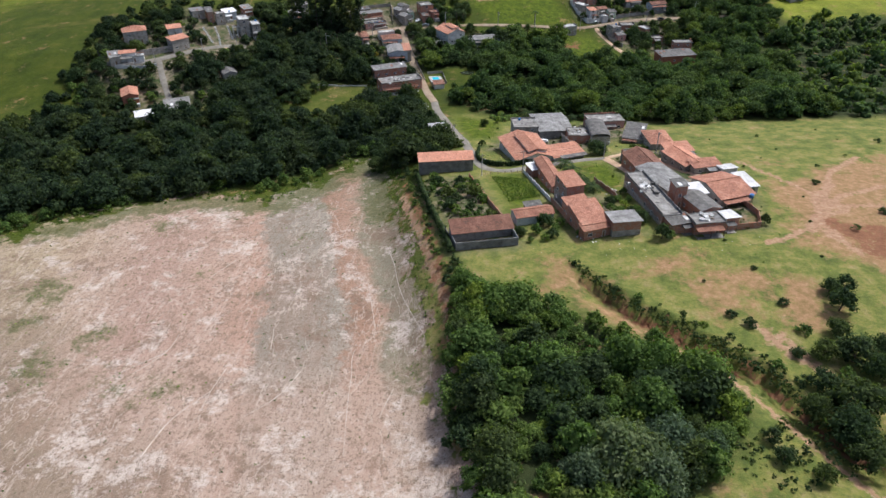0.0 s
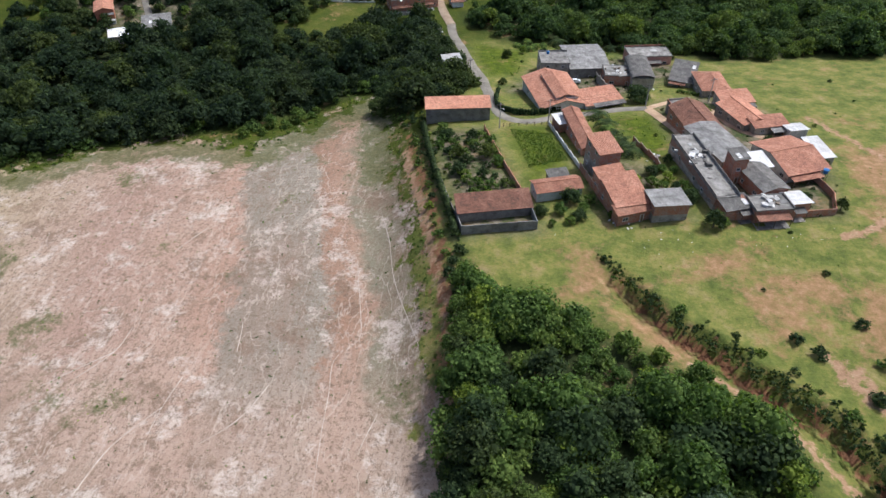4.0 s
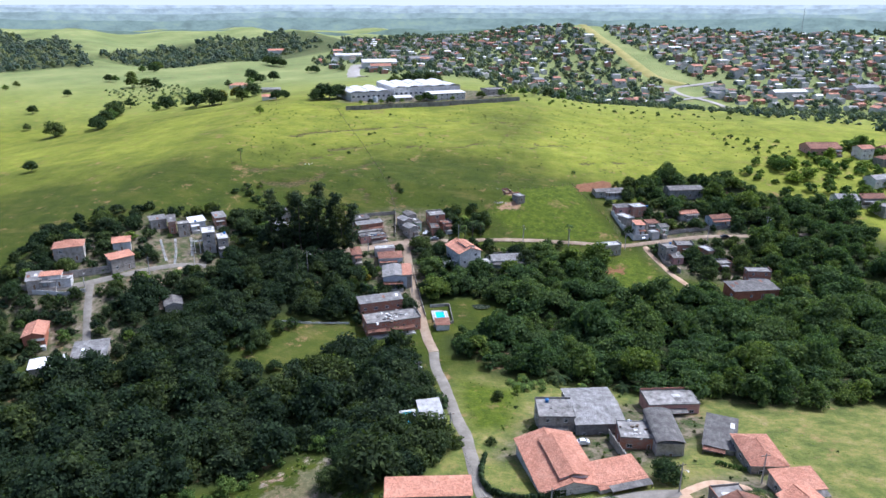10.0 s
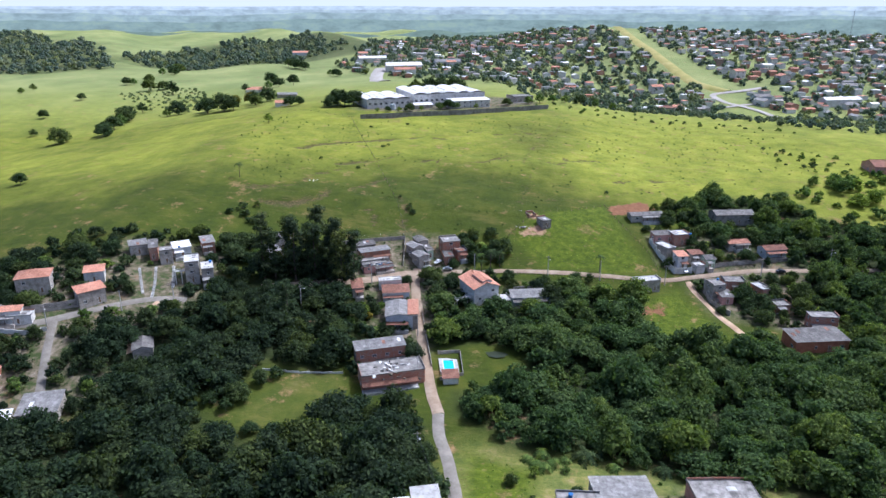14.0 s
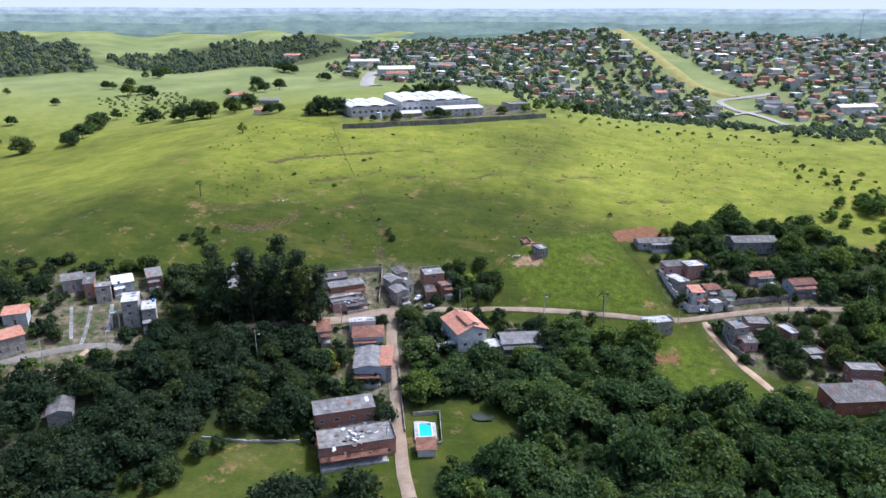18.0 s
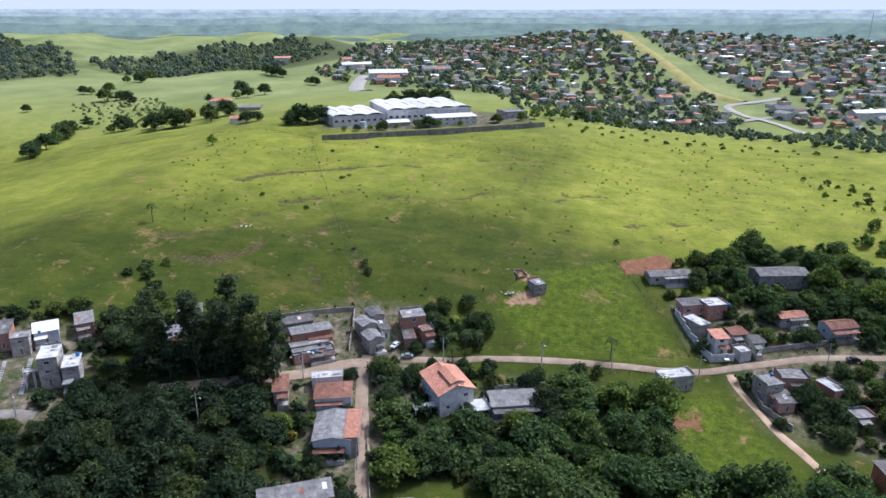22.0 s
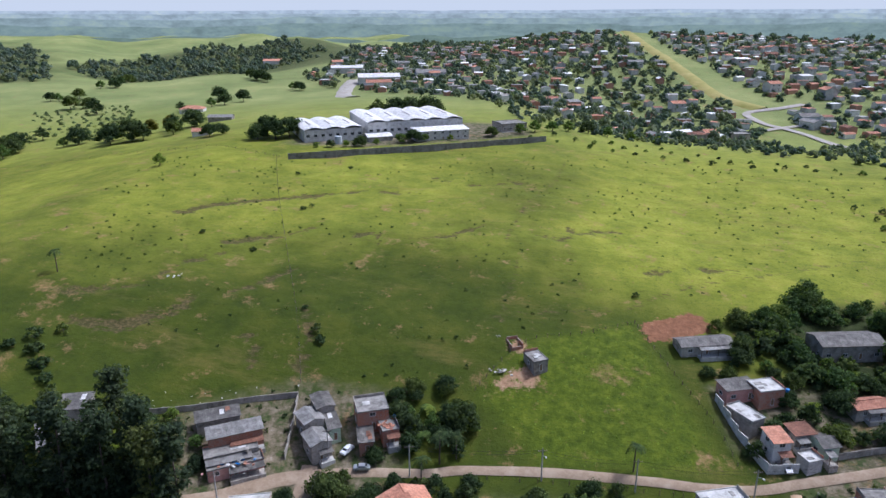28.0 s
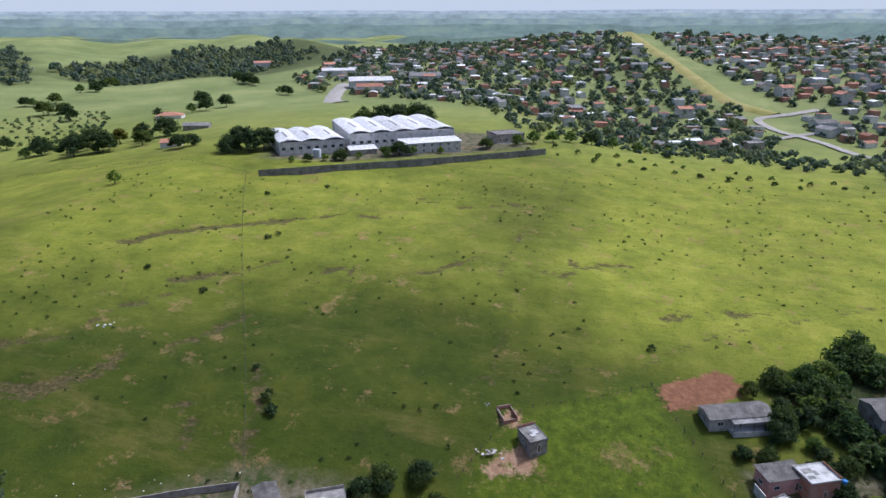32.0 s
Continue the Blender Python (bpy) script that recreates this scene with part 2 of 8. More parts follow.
BRICK = bricked("hollow_brick", (0.46, 0.19, 0.11), (0.36, 0.14, 0.08), (0.38, 0.32, 0.27))
GLASS = Nodes("dark_glass", 0.12, 0.0, 0.6).colour((0.03, 0.035, 0.04)).mat
WOOD = weathered("painted_door", (0.22, 0.14, 0.08), (0.12, 0.08, 0.05), (0.32, 0.22, 0.14), 2.0)
METAL_DOOR = weathered("grey_metal_gate", (0.4, 0.41, 0.42), (0.25, 0.25, 0.26), (0.52, 0.53, 0.54), 1.0, 0.5, 0.3)
TRIM = weathered("window_frame_paint", (0.66, 0.66, 0.64), (0.5, 0.5, 0.48), (0.76, 0.76, 0.75), 2.0, 0.6)
TANK_BLUE = weathered("blue_plastic", (0.03, 0.16, 0.42), (0.02, 0.1, 0.3), (0.06, 0.24, 0.55), 1.2, 0.45)
POOL_BLUE = Nodes("pool_water", 0.06, 0.0, 0.6).colour((0.06, 0.50, 0.66)).mat
POST = weathered("concrete_post", (0.42, 0.40, 0.37), (0.28, 0.27, 0.25), (0.52, 0.5, 0.47), 2.0)
TIMBER = weathered("weathered_timber", (0.17, 0.13, 0.095), (0.08, 0.06, 0.045), (0.27, 0.22, 0.17), 2.0)
WIRE = weathered("black_cable", (0.04, 0.04, 0.042), (0.03, 0.03, 0.03), (0.06, 0.06, 0.06), 2.0)


def road_surface(name, base, dark, light):
    n = Nodes(name, 0.95)
    at = n.place()
    col = n.ramp(n.noise(0.22, 7, 0.7, at), [(0.28, dark), (0.5, base), (0.72, light)])
    col = n.mix(n.span(n.noise(1.6, 5, 0.7, at), 0.5, 0.75, 0, 0.55), col, light)
    n.colour(col).bump(n.noise(3.0, 5, 0.7, at), 0.5, 0.05)
    return n.mat


EARTH_ROAD = road_surface("beaten_earth", (0.29, 0.215, 0.145), (0.20, 0.142, 0.092), (0.40, 0.32, 0.235))
PAVED_ROAD = road_surface("dusty_paving", (0.20, 0.18, 0.148), (0.14, 0.122, 0.098), (0.29, 0.262, 0.218))
TOWN_ROAD = road_surface("pale_town_paving", (0.34, 0.31, 0.27), (0.26, 0.23, 0.19), (0.44, 0.41, 0.37))
PATH = road_surface("trodden_path", (0.44, 0.30, 0.19), (0.3, 0.19, 0.11), (0.56, 0.42, 0.3))
RUT = road_surface("pale_washed_rut", (0.46, 0.385, 0.315), (0.30, 0.23, 0.17), (0.58, 0.50, 0.43))


def ground_cover():
    """Pasture, rank grass, yards, bare red earth and the levelled field, each where its own cover lies; the turf colour
    also carries cloud shade and haze.
    """
    n = Nodes("ground_cover", 0.95, 0.0, 0.15)
    at = n.place()
    level = n.place((0.45, 1.5, 1.0), radians(-12))
    broad, mid, fine = n.noise(0.012, 4, 0.55, at), n.noise(0.09, 7, 0.68, at), n.noise(1.1, 6, 0.75, at)
    treads = n.noise(0.3, 6, 0.72, level)
    # low turf is greener and darkened for cloud shade, upper turf yellower and sunlit
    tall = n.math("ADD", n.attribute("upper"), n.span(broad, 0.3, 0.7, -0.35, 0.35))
    shaded_low_turf = n.ramp(mid, [(0.28, (0.029, 0.044, 0.005)), (0.5, (0.051, 0.069, 0.006)), (0.72, (0.086, 0.094, 0.011))])
    sunlit_high_turf = n.ramp(mid, [(0.28, (0.140, 0.168, 0.016)), (0.5, (0.218, 0.242, 0.024)), (0.72, (0.305, 0.302, 0.042))])
    turf = n.mix(n.span(tall, 0.15, 0.95), shaded_low_turf, sunlit_high_turf)
    turf = n.mix(n.span(treads, 0.52, 0.68, 0, 0.5), turf, n.mix(0.5, turf, (0.036, 0.052, 0.010)))
    turf = n.mix(n.span(fine, 0.52, 0.70, 0, 0.7), turf, n.mix(0.6, turf, (0.035, 0.06, 0.010)))
    turf = n.mix(n.span(n.noise(0.19, 8, 0.75, level), 0.66, 0.76, 0, 0.3), turf, (0.13, 0.095, 0.035))
    tussocks = n.noise(0.55, 8, 0.82, at)
    turf = n.mix(n.span(tussocks, 0.55, 0.66, 0, 0.6), turf, n.mix(0.75, turf, (0.03, 0.045, 0.008)))
    turf = n.mix(n.span(n.noise(0.05, 8, 0.75, level), 0.55, 0.70, 0, 0.55), turf, (0.16, 0.13, 0.035))
    worn = n.ramp(n.noise(0.16, 8, 0.72, at), [(0.3, (0.066, 0.092, 0.020)), (0.44, (0.118, 0.142, 0.030)), (0.54, (0.190, 0.188, 0.046)), (0.68, (0.30, 0.235, 0.105))])
    worn = n.mix(n.span(fine, 0.5, 0.7, 0, 0.6), worn, (0.055, 0.075, 0.025))
    turf = n.mix(n.attribute("worn"), turf, worn)
    # distant pasture pales towards blue-green, haze put into its colour
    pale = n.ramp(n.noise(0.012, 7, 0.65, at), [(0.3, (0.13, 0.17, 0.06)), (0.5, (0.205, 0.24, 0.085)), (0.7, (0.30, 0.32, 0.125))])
    turf = n.mix(n.attribute("hazed_turf"), turf, pale)
    rank = n.ramp(n.noise(0.35, 7, 0.72, at), [(0.3, (0.034, 0.055, 0.004)), (0.52, (0.082, 0.112, 0.007)), (0.74, (0.145, 0.170, 0.013))])
    rank = n.mix(n.span(fine, 0.5, 0.7, 0, 0.5), rank, (0.03, 0.055, 0.008))
    col = n.mix(n.attribute("rank"), turf, rank)
    yard = n.ramp(n.noise(0.28, 7, 0.72, at), [(0.30, (0.030, 0.048, 0.014)), (0.42, (0.058, 0.078, 0.024)), (0.50, (0.12, 0.105, 0.06)), (0.60, (0.20, 0.165, 0.115)), (0.74, (0.33, 0.285, 0.22))])
    col = n.mix(n.attribute("yard"), col, yard)
    # dark woodland floor; its colour also puts shade beneath the trees
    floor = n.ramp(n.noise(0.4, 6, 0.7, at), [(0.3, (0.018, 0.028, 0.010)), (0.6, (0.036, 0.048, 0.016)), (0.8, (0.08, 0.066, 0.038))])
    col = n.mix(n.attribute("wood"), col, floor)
    dry = n.ramp(n.noise(0.5, 6, 0.7, at), [(0.3, (0.17, 0.12, 0.045)), (0.55, (0.33, 0.19, 0.10)), (0.8, (0.47, 0.32, 0.20))])
    ragged = n.math("ADD", n.attribute("dry"), n.span(n.noise(0.1, 8, 0.76, at), 0.3, 0.7, -0.95, 0.6))
    col = n.mix(n.span(ragged, 0.1, 0.6, 0, 0.9), col, dry)
    scar = n.ramp(n.noise(0.9, 6, 0.75, at), [(0.3, (0.028, 0.030, 0.009)), (0.5, (0.075, 0.062, 0.024)), (0.7, (0.19, 0.125, 0.066))])
    ragged = n.math("ADD", n.attribute("scar"), n.span(n.noise(0.45, 8, 0.8, level), 0.3, 0.7, -1.0, 0.5))
    col = n.mix(n.span(ragged, 0.15, 0.5, 0, 0.85), col, scar)
    trod = n.ramp(n.noise(0.7, 6, 0.72, at), [(0.3, (0.24, 0.135, 0.075)), (0.55, (0.38, 0.235, 0.145)), (0.78, (0.50, 0.36, 0.25))])
    ragged = n.math("ADD", n.attribute("trod"), n.span(n.noise(0.5, 8, 0.78, at), 0.3, 0.7, -0.75, 0.4))
    col = n.mix(n.span(ragged, 0.25, 0.6, 0, 0.95), col, trod)
    red = n.ramp(n.noise(0.6, 6, 0.7, at), [(0.3, (0.13, 0.062, 0.032)), (0.6, (0.24, 0.115, 0.06)), (0.8, (0.36, 0.22, 0.135))])
    ragged = n.math("ADD", n.attribute("red"), n.span(n.noise(0.3, 7, 0.74, at), 0.3, 0.7, -1.0, 0.35))
    col = n.mix(n.span(ragged, 0.15, 0.45), col, red)
    # the levelled field: long zones of differing spoil, spread by the grader
    wander = n.math("ADD", n.span(n.noise(0.03, 7, 0.7, at), 0.25, 0.75, -8, 8), n.span(n.noise(0.4, 6, 0.75, at), 0.25, 0.75, -2.5, 2.5))
    axes = n.add("ShaderNodeSeparateXYZ")
    n.link(n.add("ShaderNodeNewGeometry").outputs["Position"], axes.inputs[0])
    lane = n.math("ADD", n.math("ADD", axes.outputs[0], n.math("MULTIPLY", axes.outputs[1], 0.25)), wander)
    spoil = [(0.0, (0.40, 0.325, 0.215)), (0.16, (0.44, 0.33, 0.25)), (0.30, (0.40, 0.275, 0.215)), (0.48, (0.46, 0.325, 0.25)), (0.555, (0.44, 0.29, 0.215)), (0.575, (0.285, 0.255, 0.205)), (0.73, (0.315, 0.285, 0.23)), (0.745, (0.33, 0.20, 0.135)), (0.80, (0.40, 0.27, 0.195)), (0.83, (0.24, 0.225, 0.16)), (0.90, (0.27, 0.235, 0.16)), (0.93, (0.24, 0.145, 0.085))]
    zones = n.ramp(n.span(lane, -100, 30), spoil)
    # nearer the edge of the fill the spoil turns pale and pink
    zones = n.mix(n.span(n.math("ADD", axes.outputs[1], n.math("MULTIPLY", wander, 1.6)), 118, 136, 0.8, 0), zones, (0.47, 0.35, 0.275))
    # darker brown soil towards the low corner
    low_corner = n.math("ADD", n.math("ADD", axes.outputs[0], n.math("MULTIPLY", axes.outputs[1], 1.1)), n.math("MULTIPLY", wander, 3.0))
    zones = n.mix(n.span(low_corner, 8, 42, 0.75, 0), zones, (0.235, 0.185, 0.125))
    drag = n.place((1.0, 0.16, 1.0), radians(14))
    zones = n.mix(n.span(n.noise(0.6, 8, 0.8, n.place((1.0, 0.22, 1.0), radians(20))), 0.53, 0.66, 0, 0.55), zones, (0.25, 0.175, 0.125))
    zones = n.mix(n.span(n.noise(0.5, 7, 0.78, drag), 0.53, 0.68, 0, 0.55), zones, (0.60, 0.50, 0.42))
    zones = n.mix(n.span(n.noise(0.07, 9, 0.8, at), 0.53, 0.59, 0, 0.85), zones, (0.62, 0.535, 0.465))
    zones = n.mix(n.span(n.noise(0.085, 9, 0.8, n.place((1, 1, 1), 1.1)), 0.53, 0.61, 0, 0.75), zones, (0.22, 0.15, 0.105))
    zones = n.mix(n.span(n.noise(0.03, 9, 0.75, n.place((1, 0.5, 1), 0.3)), 0.52, 0.62, 0, 0.3), zones, (0.32, 0.20, 0.145))
    zones = n.mix(n.span(n.noise(0.9, 8, 0.85, at), 0.525, 0.575, 0, 0.8), zones, (0.175, 0.13, 0.09))
    zones = n.mix(n.span(n.noise(2.3, 6, 0.85, at), 0.56, 0.66, 0, 0.6), zones, (0.66, 0.58, 0.50))
    for turn, size, tint in ((0.5, 0.11, (0.66, 0.56, 0.47)), (2.2, 0.17, (0.20, 0.155, 0.11)), (1.25, 0.26, (0.22, 0.17, 0.12))):
        veins = n.noise(size, 4, 0.55, n.place((1, 0.4, 1), turn))
        zones = n.mix(n.span(n.math("ABSOLUTE", n.math("SUBTRACT", veins, 0.5)), 0.0, 0.009, 0.5, 0), zones, tint)
    zones = n.mix(1.0, zones, (0.86, 0.83, 0.80), "MULTIPLY")
    sward = n.ramp(n.noise(0.9, 7, 0.8, at), [(0.3, (0.045, 0.058, 0.018)), (0.5, (0.10, 0.105, 0.040)), (0.7, (0.24, 0.19, 0.11))])
    weeds = n.math("ADD", n.attribute("weedy"), n.span(n.noise(0.2, 9, 0.85, at), 0.3, 0.7, -1.2, 0.55))
    zones = n.mix(n.span(weeds, 0.1, 0.5, 0, 0.85), zones, sward)
    ragged = n.math("ADD", n.attribute("field"), n.span(n.noise(0.13, 8, 0.74, at), 0.3, 0.7, -0.5, 0.5))
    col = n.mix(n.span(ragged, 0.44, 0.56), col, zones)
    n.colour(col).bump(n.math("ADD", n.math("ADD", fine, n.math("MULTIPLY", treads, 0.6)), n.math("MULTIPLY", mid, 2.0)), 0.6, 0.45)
    return n.mat


GROUND = ground_cover()
# ---- the lie of the land: cross-sections through the valley, each a row of heights at the stations along y ----
STATIONS = np.array([-300, 60, 130, 165, 200, 228, 260, 300, 340, 380, 420, 460, 520, 620, 700, 820, 950, 1200, 1450, 1800, 2400, 3500, 4800.0])
SECTIONS = [
    (-420, [0, 0, 0, 0, -1, -2, -3, -2, 2, 5, 8, 10, 11, 14, 20, 29, 33, 42, 56, 58, 44, 20, 0]),
    (-190, [2, 2, 2, 2, 0, -1, -1, 5, 20, 28, 34, 40, 45, 50, 50, 48, 42, 50, 62, 52, 36, 16, 0]),
    (-60, [4, 4, 4, 4, 3, 0, -2, -1, 2, 7, 16, 30, 39, 47, 50, 50, 46, 62, 82, 55, 30, 10, 0]),
    (-24, [5, 5, 5, 5, 4, 3, 2, 1, 2, 7, 14, 28, 39, 46, 50, 46, 42, 64, 86, 55, 30, 10, 0]),
    (-9, [8, 12, 15, 16.6, 13.5, 9.5, 6, 1.5, 2, 6, 13, 27, 38, 45, 50, 44, 38, 66, 88, 55, 30, 10, 0]),
    (50, [12, 14, 16.5, 18.6, 18.3, 14.5, 9, 2, 0, 3, 9, 21, 32, 40, 44, 30, 28, 70, 92, 55, 30, 10, 0]),
    (190, [16, 16, 18, 18.5, 18, 16.5, 14, 8, 4, 5, 8, 15, 27, 40, 38, 24, 30, 65, 86, 55, 30, 10, 0]),
    (460, [16, 16, 18, 17, 16, 13, 10, 6, 4, 5, 8, 12, 16, 24, 25, 24, 32, 55, 76, 55, 30, 10, 0]),
]


def lie(x, y):
    """Height of the land at x, y (arrays or numbers), rounded off over a few metres."""
    x, y = np.broadcast_arrays(np.asarray(x, float), np.asarray(y, float))
    total = np.zeros(x.shape)
    for dx, dy in ((0, -9), (0, 9), (-4, 0), (4, 0), (0, 0)):
        heights = np.array([np.interp(y + dy, STATIONS, row) for _, row in SECTIONS])
        at = [s for s, _ in SECTIONS]
        bank = np.interp(y + dy, [40, 95, 150, 200, 250, 310], [-18, -15, 0, 13, 24, 0])
        px = np.clip(x + dx + bank * np.clip(1.6 - np.abs(x + dx + 16 + bank) / 30, 0, 1), at[0], at[-1])
        k = np.clip(np.searchsorted(at, px, side="right") - 1, 0, len(at) - 2)
        a = np.array(at, float)
        f = (px - a[k]) / (a[k + 1] - a[k])
        lo = np.take_along_axis(heights, k[None], 0)[0]
        hi = np.take_along_axis(heights, (k + 1)[None], 0)[0]
        total += lo + (hi - lo) * f
    folds = 13 * np.sin(x / 95.0 + 1.0) * np.sin(y / 120.0 + 0.6) + 6 * np.sin(x / 41.0 + y / 60.0)
    return total / 5 + folds * np.clip((y - 950) / 250, 0, 1) * np.clip((-x - 320) / 150, 0, 1)


# ---- helpers for meshes ----
def mesh_from(name, verts, faces, mat, smooth=False):
    me = bpy.data.meshes.new(name)
    me.from_pydata([tuple(v) for v in verts], [], faces)
    if mat:
        me.materials.append(mat)
    if smooth:
        me.polygons.foreach_set("use_smooth", [True] * len(me.polygons))
    return me


def quads_mesh(name, verts, quads, mat):
    """A mesh from arrays of corners and of four-cornered faces."""
    me = bpy.data.meshes.new(name)
    me.vertices.add(len(verts))
    me.vertices.foreach_set("co", np.asarray(verts, np.float32).ravel())
    me.loops.add(len(quads) * 4)
    me.loops.foreach_set("vertex_index", np.asarray(quads, np.int32).ravel())
    me.polygons.add(len(quads))
    me.polygons.foreach_set("loop_start", np.arange(0, len(quads) * 4, 4, dtype=np.int32))
    if mat:
        me.materials.append(mat)
    me.update(calc_edges=True)
    return me


def give(me, name, values):
    me.attributes.new(name, "FLOAT", "POINT").data.foreach_set("value", np.asarray(values, np.float32))


def hang(name, me, parent, label=""):
    """A mesh as one part under a thing."""
    ob = new(name, me)
    ob.parent = parent
    return tagged(ob, label)


def part(name, bm, mat, parent, label=""):
    me = bpy.data.meshes.new(name)
    bm.to_mesh(me)
    bm.free()
    me.materials.append(mat)
    return hang(name, me, parent, label)


def tube(points, radius, n=4):
    """Corners and faces of one thin bent tube."""
    verts, faces = [], []
    for k, p in enumerate(points):
        for i in range(n):
            t = 6.283 * i / n
            verts.append((p[0] + math.cos(t) * radius * 0.7, p[1] + math.cos(t) * radius * 0.7, p[2] + math.sin(t) * radius))
            if k:
                a, b = (k - 1) * n + i, (k - 1) * n + (i + 1) % n
                faces.append((a, b, b + n, a + n))
    return verts, faces


def block(bm, x0, x1, y0, y1, z0, z1):
    v = [bm.verts.new(p) for p in ((x0, y0, z0), (x1, y0, z0), (x1, y1, z0), (x0, y1, z0), (x0, y0, z1), (x1, y0, z1), (x1, y1, z1), (x0, y1, z1))]
    for f in ((3, 2, 1, 0), (4, 5, 6, 7), (0, 1, 5, 4), (1, 2, 6, 5), (2, 3, 7, 6), (3, 0, 4, 7)):
        bm.faces.new([v[i] for i in f])


def anchor(name, x, y, z=None, turn=0.0, label="", category="", group=""):
    ob = new(name)
    ob.matrix_basis = pose(x, y, float(lie(x, y)) if z is None else z, 0, 0, turn)
    ob.empty_display_size = 0.5
    return tagged(ob, label, category, group)


def far_in(poly, x, y):
    """How far inside a polygon the points lie, in metres; negative outside."""
    x, y = np.asarray(x, float), np.asarray(y, float)
    inside = np.zeros(x.shape, bool)
    near = np.full(x.shape, 1e9)
    for (ax, ay), (bx, by) in zip(poly, poly[1:] + poly[:1]):
        dx, dy = bx - ax, by - ay
        t = np.clip(((x - ax) * dx + (y - ay) * dy) / (dx * dx + dy * dy + 1e-9), 0, 1)
        near = np.minimum(near, np.hypot(x - ax - t * dx, y - ay - t * dy))
        crosses = (ay > y) != (by > y)
        inside ^= crosses & (x < dx * (y - ay) / (dy if abs(dy) > 1e-9 else 1e-9) + ax)
    return np.where(inside, near, -near)


def cover(poly, x, y, soft):
    return np.clip(0.5 + far_in(poly, x, y) / (2 * soft), 0, 1)


# ---- the ground: one sheet to the horizon ----
FIELD = [(-260, 60), (-260, 120), (-161, 186), (-135, 208), (-110, 222), (-81, 219), (-66, 236), (-53, 252), (-43, 249), (-37, 224), (-31, 199), (-23, 170), (-15, 142), (-9, 112), (0, 85), (10, 55), (0, -250), (-260, -250)]
WOODS = {
    "riverside_wood": [(-300, 215), (-200, 290), (-171, 280), (-154, 284), (-136, 294), (-126, 312), (-110, 312), (-94, 302), (-68, 300), (-62, 314), (-44, 322), (-33, 312), (-29, 290), (-36, 284), (-32, 268), (-18, 264), (-24, 242), (-38, 240), (-46, 256), (-55, 262), (-68, 249), (-95, 233), (-125, 218), (-185, 194), (-300, 140)],
    "hillside_wood": [(-150, 318), (-146, 336), (-134, 350), (-126, 368), (-112, 396), (-84, 394), (-77, 382), (-68, 362), (-66, 346), (-72, 338), (-94, 336), (-98, 318), (-120, 312)],
    "valley_wood": [(-44, 390), (-36, 384), (-17, 386), (1, 390), (10, 412), (34, 412), (36, 404), (38, 378), (64, 376), (78, 384), (88, 380), (106, 376), (118, 395), (165, 404), (176, 442), (330, 470), (440, 360), (260, 322), (150, 300), (124, 304), (97, 298), (76, 294), (60, 300), (44, 302), (28, 304), (12, 310), (-7, 308), (-12, 316), (-24, 322), (-26, 334), (-8, 338), (-4, 362), (-20, 368), (-36, 362)],
    "upper_wood": [(52, 486), (79, 504), (112, 508), (126, 490), (165, 480), (170, 446), (165, 408), (112, 398), (107, 424), (106, 446), (74, 455), (66, 470)],
}
LUSH = [[(-8, 462), (23, 480), (43, 430), (30, 426), (-1, 423), (-19, 441)], [(52, 418), (70, 386), (40, 380), (34, 408)], [(-2, 223), (10, 225), (17, 202), (6, 190)], [(28, 234), (42, 234), (45, 210), (37, 203)], [(-18, 292), (-11, 268), (0, 272), (2, 298), (-18, 304)], [(-108, 410), (-88, 418), (-84, 404), (-100, 398)]]
YARDS = [[(43, 244), (46, 216), (50, 176), (79, 181), (84, 215), (72, 252), (60, 252)], [(-26, 220), (-9, 222), (6, 176), (8, 168), (-10, 165), (-14, 178)], [(18, 206), (36, 200), (43, 176), (24, 174), (20, 190)], [(-4, 254), (32, 246), (44, 262), (60, 276), (54, 298), (10, 286)], [(-36, 380), (-36, 416), (-40, 436), (-66, 436), (-94, 418), (-84, 398), (-70, 382), (-60, 340), (-46, 336)], [(-20, 388), (10, 396), (10, 412), (-16, 408)], [(44, 456), (48, 438), (60, 430), (58, 424), (66, 402), (106, 392), (112, 446), (70, 462)], [(-200, 352), (-200, 318), (-165, 290), (-140, 296), (-128, 350), (-132, 400), (-172, 392)], [(-150, 640), (-110, 640), (-20, 690), (-30, 730), (-130, 730), (-165, 690)]]
DRY = [[(17, 162), (24, 161), (27, 150), (33, 142), (40, 134), (36, 131), (27, 138), (19, 150)], [(42, 163), (57, 166), (58, 158), (43, 155)], [(53, 154), (68, 158), (66, 140), (55, 139)], [(71, 150), (88, 158), (85, 138), (72, 136)], [(88, 172), (90, 210), (118, 232), (150, 250), (160, 180), (108, 158)]]
RED = [[(26, 480), (43, 491), (49, 485), (38, 477), (28, 472)], [(-32, 222), (-30, 222), (-15, 170), (-7, 128), (-9, 124), (-18, 170)], [(96, 190), (128, 180), (130, 160), (104, 168)], [(-160, 366), (-153, 361), (-153, 348), (-159, 350)], [(36, 403), (46, 407), (45, 400), (35, 396)], [(-205, 338), (-198, 352), (-196, 340), (-200, 330)]]


FAR_LEFT = [(-1500, 1750), (-1301, 1614), (-1173, 1564), (-950, 1377), (-769, 1219), (-640, 1066), (-750, 1020), (-1100, 1000), (-1600, 1300)]
MID_LEFT = [(-720, 1190), (-640, 1150), (-520, 1190), (-400, 1250), (-330, 1300), (-360, 1600), (-520, 1620), (-600, 1480), (-690, 1380)]
